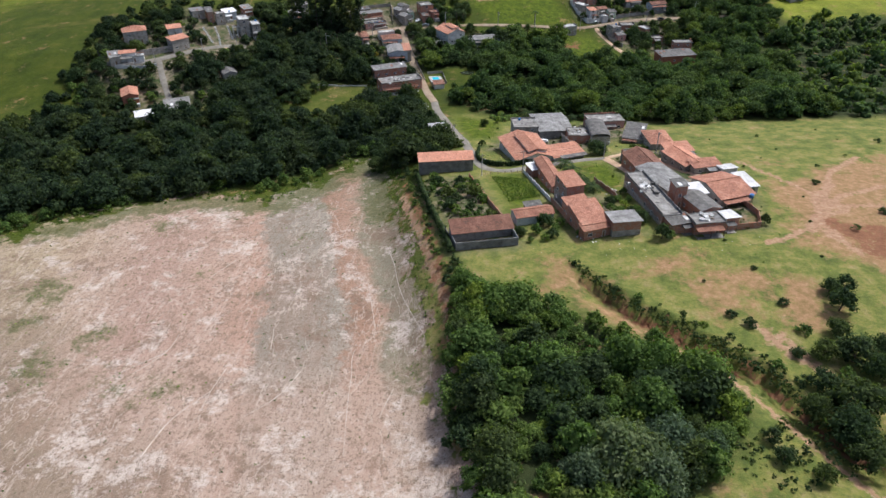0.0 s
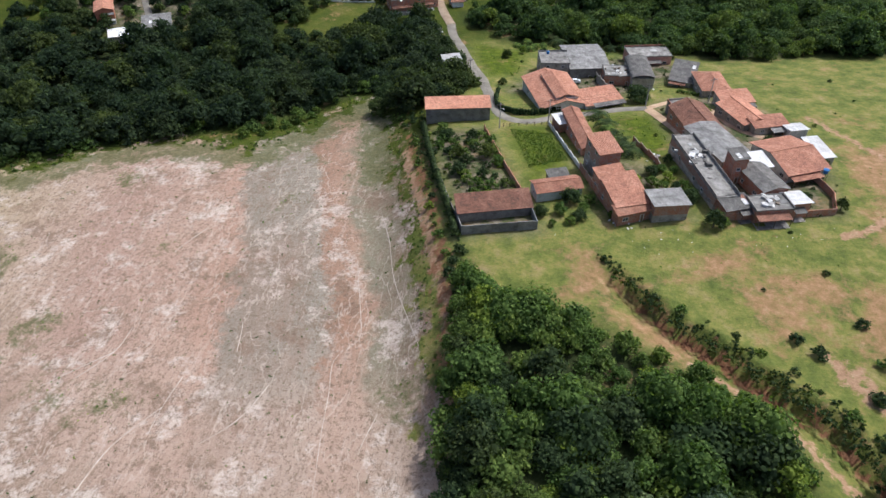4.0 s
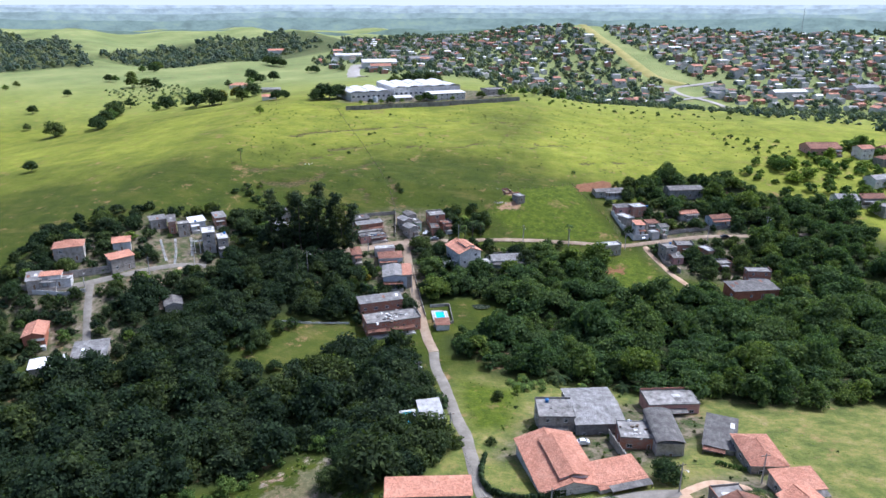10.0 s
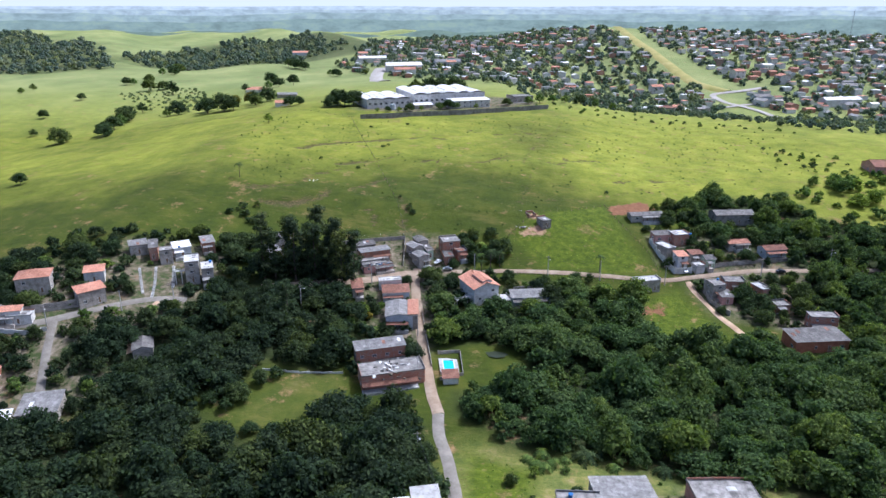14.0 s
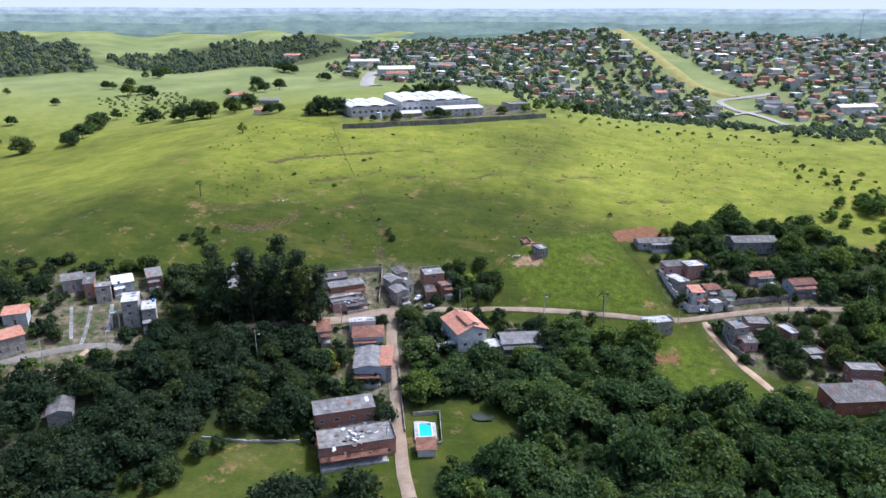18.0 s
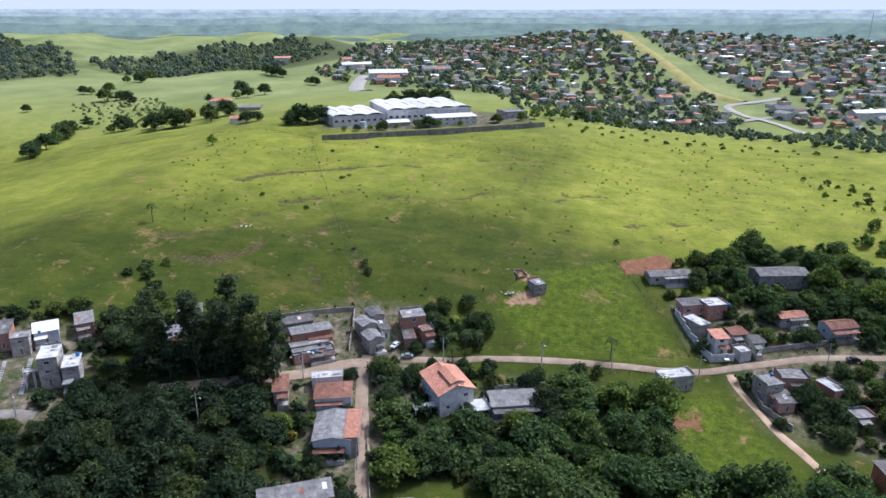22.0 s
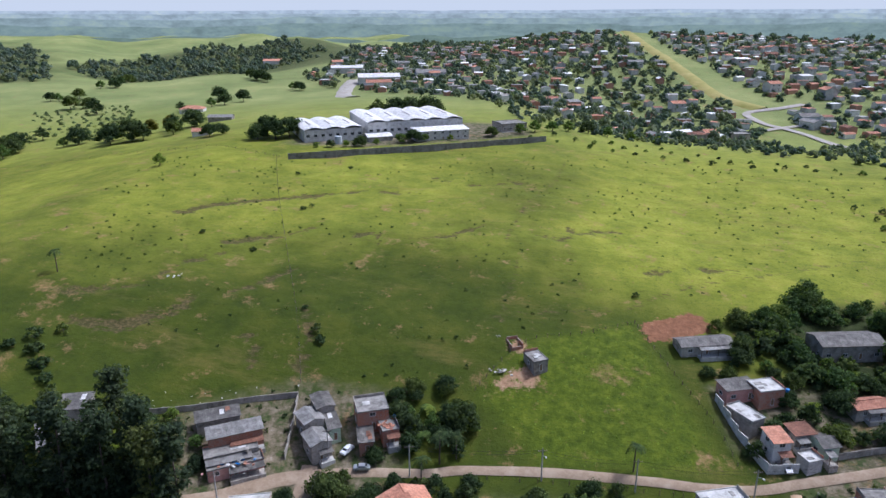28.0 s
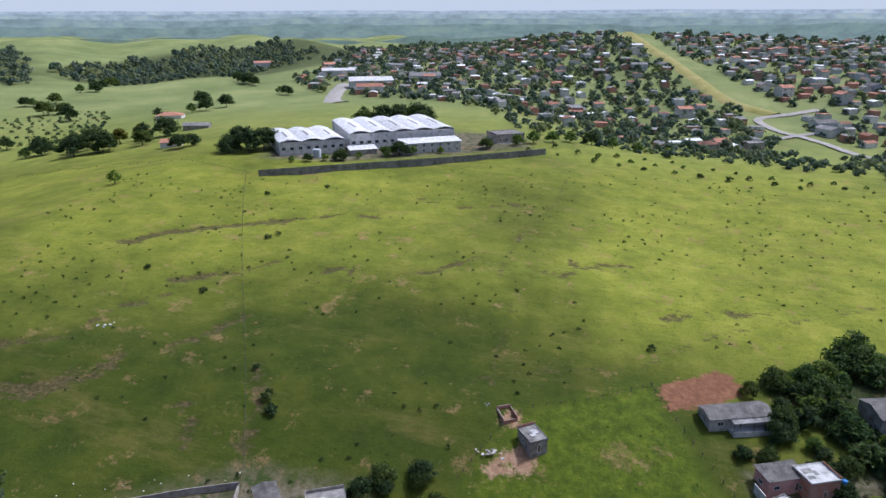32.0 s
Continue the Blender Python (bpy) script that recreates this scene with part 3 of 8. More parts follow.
TOWN = [(-330, 1120), (-250, 1000), (-120, 930), (-60, 850), (0, 800), (60, 770), (120, 800), (150, 860), (150, 940), (138, 1060), (96, 1180), (56, 1420), (-100, 1480), (-350, 1500)]
TOWN_EAST = [(180, 880), (230, 840), (330, 800), (520, 900), (640, 1250), (520, 1450), (300, 1440), (110, 1430), (128, 1220), (172, 1080), (195, 1000)]
THICKET = [(-9, 156), (-5, 150), (-2, 143), (8, 139), (18, 141), (29, 135), (40, 128), (49, 121), (55, 111), (51, 102), (42, 90), (22, 76), (2, 78), (-7, 106), (-10, 130)]


def off_line(line, x, y):
    """Distance of points from a bent line."""
    near = np.full(np.shape(x), 1e9)
    for (ax, ay), (bx, by) in zip(line, line[1:]):
        dx, dy = bx - ax, by - ay
        t = np.clip(((x - ax) * dx + (y - ay) * dy) / (dx * dx + dy * dy), 0, 1)
        near = np.minimum(near, np.hypot(x - ax - t * dx, y - ay - t * dy))
    return near


def side_of(line, x, y):
    """Signed distance from a bent line: positive to the left of its run."""
    near, out = np.full(np.shape(x), 1e9), np.zeros(np.shape(x))
    for (ax, ay), (bx, by) in zip(line, line[1:]):
        dx, dy = bx - ax, by - ay
        t = np.clip(((x - ax) * dx + (y - ay) * dy) / (dx * dx + dy * dy), 0, 1)
        d = np.hypot(x - ax - t * dx, y - ay - t * dy)
        out = np.where(d < near, np.sign(dx * (y - ay) - dy * (x - ax)) * d, out)
        near = np.minimum(near, d)
    return out


def patched(places, x, y, soft=3.0):
    """How far points lie in round patches (x, y, radius), faded at their rims."""
    return np.max([np.clip((r + soft - np.hypot(x - a, y - b)) / (2 * soft), 0, 1) for a, b, r in places], 0)


GULLY = [(22, 158), (25, 155), (32, 148), (38, 141), (44, 137), (49, 132), (56, 126), (63, 121), (67, 113), (76, 99)]
TRODDEN = [[(-31, 212), (-29, 203), (-23, 186), (-19, 171), (-16, 160), (-12, 149), (-10, 141), (-8, 126), (-7, 108)], [(39, 133), (46, 128), (53, 122), (60, 111), (64, 104), (68, 97), (76, 84)], [(68, 134), (70, 131), (75, 120)], [(64, 137), (67, 130), (71, 124)],
           [(77, 172), (85, 176), (94, 184), (104, 201), (115, 225), (132, 243)], [(102, 168), (94, 184)], [(94, 184), (101, 196), (122, 198)], [(104, 201), (98, 214), (88, 236)], [(97, 188), (110, 204), (128, 214)], [(92, 180), (100, 190), (108, 194)], [(98, 178), (99, 192), (106, 206)], [(100, 172), (97, 186), (101, 202), (112, 214)]]
TRAILS = [[(-14, 508), (-14, 496), (-16, 485), (-16, 468)], [(23, 488), (33, 498), (48, 510), (68, 519), (110, 540)], [(-20, 520), (-16, 560), (-4, 600), (0, 640)], [(-24, 470), (-4, 478), (23, 488)]]
SLIPS = [[(-149, 523), (-141, 534), (-124, 544), (-106, 555), (-83, 567), (-64, 565)], [(-150, 456), (-138, 460), (-131, 464), (-129, 472), (-126, 481), (-116, 492)], [(-114, 456), (-110, 465), (-105, 464), (-100, 470), (-94, 477), (-88, 486)], [(-140, 442), (-133, 443), (-126, 445), (-120, 448), (-112, 456)], [(-76, 516), (-72, 519), (-67, 518), (-66, 512)], [(2, 543), (5, 537), (8, 537), (12, 542), (22, 545)], [(-89, 449), (-84, 446), (-82, 438)], [(-70, 442), (-70, 450), (-76, 465)], [(-120, 500), (-104, 508), (-92, 520)], [(-60, 516), (-40, 522), (-30, 534)], [(30, 512), (44, 520), (60, 522)], [(-12, 530), (-4, 528), (4, 532)], [(-60, 590), (-40, 584), (-20, 592)]]
WEEDY = [(-130, 155, 8), (-104, 136, 5), (-78, 117, 5), (-115, 124, 8), (-91, 120, 5), (-17, 125, 5), (-113, 199, 6), (-90, 208, 5), (-62, 190, 3), (-128, 140, 5), (-140, 128, 9), (-88, 168, 3), (-60, 214, 4)]


def build_ground():
    xs = np.concatenate([-np.geomspace(150, 2900, 44)[::-1], np.arange(-147, 132, 1.7), np.geomspace(134, 2900, 46)])
    ys = np.concatenate([np.arange(-260, 50, 7.0), np.arange(50, 270, 1.6), np.arange(270, 440, 2.4), np.arange(440, 580, 1.8), np.arange(580, 740, 4.0), np.geomspace(740, 4700, 62)])
    gx, gy = np.meshgrid(xs, ys)
    gx, gy = gx.ravel(), gy.ravel()
    gz = lie(gx, gy)
    rough = np.array([noise.noise((x * 0.06, y * 0.06, 0.3)) + 0.45 * noise.noise((x * 0.21, y * 0.21, 4.1)) for x, y in zip(gx, gy)])
    fine = np.array([noise.noise((x * 0.5, y * 0.5, 1.3)) for x, y in zip(gx, gy)])
    swell = np.array([noise.noise((x * 0.0032, y * 0.0032, 7.7)) for x, y in zip(gx, gy)])
    open_land = np.clip((gy - 450) / 150, 0, 1) + np.clip((140 - gy) / 100, 0, 1) * (gx > 5)
    gz = gz + rough * (0.18 + 0.5 * np.clip(open_land, 0, 1)) + swell * np.clip((gy - 1500) / 900, 0, 1) * 12
    # the scarp that the rain has cut through the pasture: the ground drops on its thicket side
    cut = side_of(GULLY, gx, gy) + fine * 1.2
    along = np.clip((gx - 20) / 8, 0, 1) * np.clip((84 - gx) / 8, 0, 1)
    gz = gz - 4.0 * along * np.where(cut < 0, np.clip(1 + cut / 11, 0, 1), 0) + 0.7 * along * np.clip(1 - np.abs(cut - 2) / 3, 0, 1)
    # slips and cattle terraces on the hillside
    torn = np.min([off_line(s, gx, gy) for s in SLIPS], 0) + rough * 3.0 + fine * 2.6
    gz = gz - 0.4 * np.clip(1 - torn / 2.6, 0, 1)
    nx, ny = len(xs), len(ys)
    k = (np.arange(ny - 1)[:, None] * nx + np.arange(nx - 1)).ravel()
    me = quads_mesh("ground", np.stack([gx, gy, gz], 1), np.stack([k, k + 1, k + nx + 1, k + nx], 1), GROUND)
    bare = far_in(FIELD, gx, gy)
    give(me, "field", np.clip(0.5 + bare / 22, 0, 1))
    give(me, "weedy", np.maximum(0.8 * patched(WEEDY, gx, gy, 6.0), 0.95 * np.clip(1.35 - np.abs(bare - 5) / 9, 0, 1) * (gx > -170) * np.clip((gy - 190) / 15 + np.clip((-gx - 90) / 20, 0, 1), 0, 1)))
    # where the woodland floor lies, with painted darkness under the far woods too
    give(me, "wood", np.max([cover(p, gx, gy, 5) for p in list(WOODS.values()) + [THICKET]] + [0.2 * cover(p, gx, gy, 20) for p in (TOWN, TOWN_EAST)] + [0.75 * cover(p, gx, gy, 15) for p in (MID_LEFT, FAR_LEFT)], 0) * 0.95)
    give(me, "yard", np.max([cover(p, gx, gy, 4) for p in YARDS], 0))
    # how far the pasture lies outside the cloud shade put into its colour
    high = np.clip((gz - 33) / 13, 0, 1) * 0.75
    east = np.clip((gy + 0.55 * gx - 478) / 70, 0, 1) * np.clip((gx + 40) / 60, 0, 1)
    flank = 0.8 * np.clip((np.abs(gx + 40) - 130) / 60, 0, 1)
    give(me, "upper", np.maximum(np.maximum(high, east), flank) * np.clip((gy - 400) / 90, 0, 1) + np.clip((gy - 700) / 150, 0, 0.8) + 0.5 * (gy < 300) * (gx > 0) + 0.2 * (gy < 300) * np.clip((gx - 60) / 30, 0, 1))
    give(me, "worn", np.clip((315 - gy) / 15, 0, 1) * np.clip((gx + 30) / 14, 0, 1) * np.clip(1.25 - np.abs(gx) / 900, 0, 1) + 0.2 * cover([(-97, 308), (-83, 332), (-64, 340), (-62, 318), (-72, 300)], gx, gy, 3))
    # painted haze grows with distance beyond the hill
    give(me, "hazed_turf", np.clip((gy - 640) / 300, 0, 1) * 0.9)
    give(me, "rank", np.max([cover(p, gx, gy, 3) for p in LUSH], 0))
    give(me, "dry", np.max([cover(p, gx, gy, 6) for p in DRY], 0))
    walked = np.min([off_line(s, gx, gy) for s in TRODDEN], 0) + fine * 0.5
    give(me, "trod", np.maximum(np.clip(1.35 - walked / 1.5, 0, 1), patched([(-7, 449, 4), (-12, 446, 3), (-10, 460, 3)], gx, gy, 2.0)))
    trails = np.min([off_line(s, gx, gy) for s in TRAILS], 0)
    give(me, "scar", np.maximum(np.clip(0.92 - torn / 2.8, 0, 1), 0.5 * np.clip(1.2 - trails / 1.4, 0, 1)))
    give(me, "red", np.max([cover(RED[0], gx, gy, 2) * 1.6] + [cover(p, gx, gy, 3) for p in RED[1:]] + [along * np.clip(1.1 - np.abs(cut + 1.4) / 2.2, 0, 0.9)], 0))
    me.polygons.foreach_set("use_smooth", [True] * len(me.polygons))
    tagged(new("ground", me), "rolling green pasture with a levelled bare field and red earth", "ground", kind="structure")


build_ground()


# ---- roads, tracks and worn paths, laid on the ground ----
def smooth_line(points, step=2.0):
    p = np.array(points, float)
    out = []
    for i in range(len(p) - 1):
        a, b, c, d = p[max(i - 1, 0)], p[i], p[i + 1], p[min(i + 2, len(p) - 1)]
        n = max(2, int(np.hypot(*(c - b)) / step))
        for t in np.arange(n) / n:
            out.append(0.5 * (2 * b + (c - a) * t + (2 * a - 5 * b + 4 * c - d) * t * t + (3 * b - a - 3 * c + d) * t ** 3))
    out.append(p[-1])
    return np.array(out)


LAID, HOMES = [], []


def strip(name, points, width, mat, label, category, lift=0.16, ragged=0.12, kind="structure"):
    LAID.append(points)
    line = smooth_line(points)
    along = np.gradient(line, axis=0)
    along /= np.linalg.norm(along, axis=1)[:, None]
    side = np.stack([along[:, 1], -along[:, 0]], 1)
    verts, faces, across = [], [], 4
    for i, (c, s) in enumerate(zip(line, side)):
        for j in range(across + 1):
            u = (j / across - 0.5) * width * (1 + ragged * noise.noise((i * 0.37, j * 5.1, width)))
            x, y = c + s * u
            edge = (-0.25 if width < 15 else -lift - 0.8) if j in (0, across) else 0.0
            verts.append((x, y, float(lie(x, y)) + lift + edge + 0.04 * noise.noise((x, y, 2))))
    for i in range(len(line) - 1):
        for j in range(across):
            k = i * (across + 1) + j
            faces.append((k, k + 1, k + across + 2, k + across + 1))
    ob = new(name, mesh_from(name, verts, faces, mat, True))
    return tagged(ob, label, category, kind=kind)


strip("road", [(-30, 322), (-28, 312), (-23, 299), (-17, 278), (-12.5, 265), (-10, 254), (-7, 242), (-4, 233), (1, 229), (6, 229), (12, 232), (24, 236), (33, 239), (41, 240)], 3.6, PAVED_ROAD, "dusty paved village street winding down to the stream", "road", 0.35)
strip("road", [(-30, 322), (-35, 335), (-39, 348), (-43.5, 362), (-48, 378), (-52, 391), (-55, 403), (-56, 412)], 3.8, EARTH_ROAD, "beaten earth street climbing between the houses", "road", 0.4)
strip("road", [(-50, 410), (-58, 408.5), (-66, 404), (-74, 398), (-90, 390), (-112, 378)], 4.0, EARTH_ROAD, "beaten earth lane in front of the upper houses", "road", 0.4)
strip("road", [(-50, 411), (-40, 413), (-28, 415), (-18, 418), (0, 421), (14, 422.5), (27, 423.5), (37, 424), (50, 426), (59, 429), (72, 433), (85, 437), (104, 440), (140, 446)], 2.7, EARTH_ROAD, "pale earth road along the foot of the hill", "road", 0.4)
strip("track", [(58, 426), (59, 421), (62, 413), (66, 403), (70, 396), (75, 387)], 2.6, PATH, "earth track running down beside the grass", "track", 0.25)
strip("track", [(41, 240), (44, 232), (47.5, 221), (48, 212)], 3.2, PATH, "earth drive along the compound wall", "track", 0.3)
strip("track", [(41, 240), (50, 246), (58, 243), (61, 236), (64, 226), (70, 220), (78, 218)], 2.4, PATH, "earth drive between the orange-roofed houses", "track", 0.3)
strip("road", [(-202, 329), (-192, 328), (-183, 329), (-173, 334), (-164, 341), (-154, 350), (-144, 357), (-134, 360)], 3.2, PAVED_ROAD, "concrete lane in front of the hillside houses", "road", 0.35)
strip("road", [(-171, 335), (-166, 325), (-160, 314), (-154, 304)], 2.8, PAVED_ROAD, "steep concrete lane down to the grey sheds", "road", 0.35)
for line in ([(-79, 176), (-84, 162), (-79, 149), (-82, 140), (-83, 131), (-89, 121), (-92, 114)], [(-36, 166), (-31, 147), (-30, 140), (-34, 134), (-33, 125), (-32, 115), (-30, 100)], [(-33, 184), (-29, 173), (-25, 158), (-16, 137)], [(-65, 126), (-66, 118), (-66, 110)], [(-63, 153), (-58, 144), (-56, 134)], [(-83, 131), (-96, 118), (-104, 106)], [(-66, 118), (-72, 108), (-74, 98)], [(-46, 126), (-50, 116), (-60, 106)], [(-22, 121), (-24, 110), (-22, 98)]):
    strip("washed_rut", line, 0.26, RUT, "pale winding rut washed into the bare field", "rut", 0.05, 0.9)


# ---- houses ----
def slope_sheet(bm, corners, thick):
    """A sloping slab from four upper corners."""
    top = [bm.verts.new(c) for c in corners]
    low = [bm.verts.new((c[0], c[1], c[2] - thick)) for c in corners]
    bm.faces.new(top)
    bm.faces.new(low[::-1])
    for i in range(4):
        j = (i + 1) % 4
        bm.faces.new((top[i], low[i], low[j], top[j]))


def curved_sheet(bm, ring, y0, y1, thick):
    """A sheet bent over a row of (x, z) places, from y0 to y1."""
    n = len(ring) - 1
    rows = [[bm.verts.new((u, v, w - drop)) for u, w in ring] for drop, v in ((0, y0), (0, y1), (thick, y1), (thick, y0))]
    for near, far in zip(rows, rows[1:] + rows[:1]):
        for k in range(n):
            bm.faces.new((near[k], near[k + 1], far[k + 1], far[k]))
    for k in (0, n):
        bm.faces.new([row[k] for row in rows])
    bmesh.ops.recalc_face_normals(bm, faces=bm.faces)


def upper_roof(root, x, y, w, d, h, rise, mat):
    """A second, raised gable over the middle of a roof."""
    bm = bmesh.new()
    for s in (-1, 1):
        edge = [(x, y - d / 2, h + rise), (x, y + d / 2, h + rise), (x + s * w / 2, y + d / 2, h), (x + s * w / 2, y - d / 2, h)]
        slope_sheet(bm, edge if s < 0 else edge[::-1], 0.16)
    part("upper_roof", bm, mat, root)
    bm = bmesh.new()
    block(bm, x - w / 2 + 0.25, x + w / 2 - 0.25, y - d / 2 + 0.3, y + d / 2 - 0.3, h - 0.9, h - 0.05)
    part("upper_wall", bm, WHITEWASH, root)


def opening(parent, name, x, y, z, w, h, face, pane_mat=None, frame_mat=None):
    """A window or a door in the wall that faces -y (front), +y, -x or +x: frame proud of the wall, pane set back in it."""
    turn = {"front": 0, "right": 90, "back": 180, "left": -90}[face]
    bm = bmesh.new()
    t = 0.09
    block(bm, -w / 2, w / 2, -0.05, 0.08, h - t, h)
    block(bm, -w / 2, w / 2, -0.10, 0.08, 0, t)
    block(bm, -w / 2, -w / 2 + t, -0.05, 0.08, t, h - t)
    block(bm, w / 2 - t, w / 2, -0.05, 0.08, t, h - t)
    if name == "window":
        block(bm, -t / 3, t / 3, -0.03, 0.06, t, h - t)
    frame_ob = part(name, bm, frame_mat or TRIM, parent)
    frame_ob.matrix_basis = pose(x, y, z, 0, 0, turn)
    bm = bmesh.new()
    block(bm, -w / 2 + t, w / 2 - t, -0.012, 0.05, t, h - t)
    part("pane" if name == "window" else "leaf", bm, pane_mat or (GLASS if name == "window" else WOOD), frame_ob)


def walls_openings(root, w, d, h, rng, faces="front,left,right", door=True):
    storeys = max(1, int(h / 2.9 + 0.25))
    for s in range(storeys):
        base = s * 2.8
        for face in faces.split(","):
            length = w if face in ("front", "back") else d
            n = max(1, int(length / 4.2))
            for i in range(n):
                u = (i + 0.5) / n * length - length / 2 + rng.uniform(-0.3, 0.3)
                at = {"front": (u, -d / 2), "back": (-u, d / 2), "right": (w / 2, u), "left": (-w / 2, -u)}[face]
                if door and s == 0 and face == "front" and i == n // 2:
                    opening(root, "door", *at, 0.02, 0.95, 2.1, face)
                elif rng.random() < 0.85:
                    opening(root, "window", *at, base + 1.0, rng.choice((1.0, 1.2, 1.5)), 1.1, face)


def house(label, x, y, turn, w, d, h, roof="gable", tiles=TILE, wall=RENDER, z=None, rise=None, over=0.4, faces="front,left,right", door=True, name="house", category="house", group="", band=None, seed=None):
    """A house on its place. roof: gable (ridge along its depth), cross (ridge along its width), hip, shed (falls to the front),
    back (falls to the back), flat (slab with a kerb), vault."""
    rng = random.Random(seed if seed is not None else int(x * 7 + y * 13))
    ground = min(float(lie(x, y)), float(lie(x + w * 0.3, y - d * 0.4)) + 1.2) if z is None else z
    HOMES.append((x, y, max(w, d) * 0.5))
    root = anchor(name, x, y, ground, turn, label, category, group)
    flat = roof == "flat"
    rise = rise if rise is not None else {"gable": w * 0.16, "cross": d * 0.18, "hip": min(w, d) * 0.2, "shed": d * 0.13, "back": d * 0.13, "vault": w * 0.18}.get(roof, 0)
    bm = bmesh.new()
    hw, hd = w / 2, d / 2
    block(bm, -hw, hw, -hd, hd, -3.0, h)
    bm.faces.ensure_lookup_table()
    tops = {}
    for v in bm.verts:
        if v.co.z > h - 0.01:
            tops[(v.co.x > 0, v.co.y > 0)] = v
    if roof == "shed":
        for key in ((False, True), (True, True)):
            tops[key].co.z = h + rise - 0.02
    elif roof == "back":
        for key in ((False, False), (True, False)):
            tops[key].co.z = h + rise - 0.02
    elif roof in ("gable", "cross"):
        top_face = [f for f in bm.faces if all(v.co.z > h - 0.01 for v in f.verts)][0]
        bmesh.ops.delete(bm, geom=[top_face], context="FACES_ONLY")
        a, b, c, e = tops[(False, False)], tops[(True, False)], tops[(True, True)], tops[(False, True)]
        if roof == "gable":
            r1, r2 = bm.verts.new((0, -hd, h + rise - 0.03)), bm.verts.new((0, hd, h + rise - 0.03))
            for f in ((a, b, r1), (c, e, r2), (a, r1, r2, e), (b, c, r2, r1)):
                bm.faces.new(f)
        else:
            r1, r2 = bm.verts.new((-hw, 0, h + rise - 0.03)), bm.verts.new((hw, 0, h + rise - 0.03))
            for f in ((e, a, r1), (b, c, r2), (a, b, r2, r1), (c, e, r1, r2)):
                bm.faces.new(f)
        bmesh.ops.recalc_face_normals(bm, faces=bm.faces)
    wall_ob = part("wall", bm, wall, root)
    if band:
        bm = bmesh.new()
        block(bm, -hw - 0.012, hw + 0.012, -hd - 0.012, hd + 0.012, -2.9, h * 0.45)
        part("plinth", bm, band, root)
    bm = bmesh.new()
    o = over
    if flat:
        block(bm, -hw - 0.15, hw + 0.15, -hd - 0.15, hd + 0.15, h + 0.003, h + 0.14)
        for x0, x1, y0, y1 in ((-hw - 0.15, hw + 0.15, -hd - 0.15, -hd), (-hw - 0.15, hw + 0.15, hd, hd + 0.15), (-hw - 0.15, -hw, -hd, hd), (hw, hw + 0.15, -hd, hd)):
            block(bm, x0, x1, y0, y1, h + 0.14, h + 0.34)
    elif roof in ("shed", "back"):
        k = rise / d * o
        lo, hi = h - k + 0.06, h + rise + k + 0.06
        za, zb = (lo, hi) if roof == "shed" else (hi, lo)
        slope_sheet(bm, ((-hw - o, -hd - o, za), (hw + o, -hd - o, za), (hw + o, hd + o, zb), (-hw - o, hd + o, zb)), 0.1)
    elif roof == "gable":
        k = rise / hw * o
        for s in (-1, 1):
            edge = [(0, -hd - o, h + rise + 0.06), (0, hd + o, h + rise + 0.06), (s * (hw + o), hd + o, h - k + 0.06), (s * (hw + o), -hd - o, h - k + 0.06)]
            slope_sheet(bm, edge if s < 0 else edge[::-1], 0.1)
    elif roof == "cross":
        k = rise / hd * o
        for s in (-1, 1):
            edge = [(-hw - o, 0, h + rise + 0.06), (hw + o, 0, h + rise + 0.06), (hw + o, s * (hd + o), h - k + 0.06), (-hw - o, s * (hd + o), h - k + 0.06)]
            slope_sheet(bm, edge if s > 0 else edge[::-1], 0.1)
    elif roof == "hip":
        m = min(hw, hd) * 0.95
        ew, ed = hw + o, hd + o
        rw, rd = max(hw - m, 0.15), max(hd - m, 0.15)
        c = [bm.verts.new(p) for p in ((-ew, -ed, h), (ew, -ed, h), (ew, ed, h), (-ew, ed, h))]
        if w >= d:
            r = [bm.verts.new((-rw, 0, h + rise)), bm.verts.new((rw, 0, h + rise))]
            faces_ = ((c[0], c[1], r[1], r[0]), (c[1], c[2], r[1]), (c[2], c[3], r[0], r[1]), (c[3], c[0], r[0]))
        else:
            r = [bm.verts.new((0, -rd, h + rise)), bm.verts.new((0, rd, h + rise))]
            faces_ = ((c[0], c[1], r[0]), (c[1], c[2], r[1], r[0]), (c[2], c[3], r[1]), (c[3], c[0], r[0], r[1]))
        for f in faces_:
            bm.faces.new(f)
        bm.faces.new(c[::-1])
    elif roof == "vault":
        n = 12
        ring = [(-math.cos(math.pi * i / n) * (hw + o), h + math.sin(math.pi * i / n) * rise + 0.03) for i in range(n + 1)]
        curved_sheet(bm, ring, -hd - o, hd + o, 0.08)
    roof_ob = part("roof", bm, tiles, root)
    if roof in ("gable", "cross", "hip") and tiles in (TILE, TILE_NEW, TILE_OLD):
        bm = bmesh.new()
        if roof == "gable":
            block(bm, -0.14, 0.14, -hd - o, hd + o, h + rise + 0.05, h + rise + 0.17)
        elif roof == "cross":
            block(bm, -hw - o, hw + o, -0.14, 0.14, h + rise + 0.05, h + rise + 0.17)
        elif w >= d:
            block(bm, -rw, rw, -0.14, 0.14, h + rise - 0.04, h + rise + 0.1)
        else:
            block(bm, -0.14, 0.14, -rd, rd, h + rise - 0.04, h + rise + 0.1)
        part("ridge_tiles", bm, tiles, roof_ob)
    if roof in ("shed", "back") and tiles in (SHEET_GREY, SHEET_DARK) and group == "":
        for i in range(rng.randrange(1, 4)):
            a, b = 1.1, min(2.2, d * 0.45)
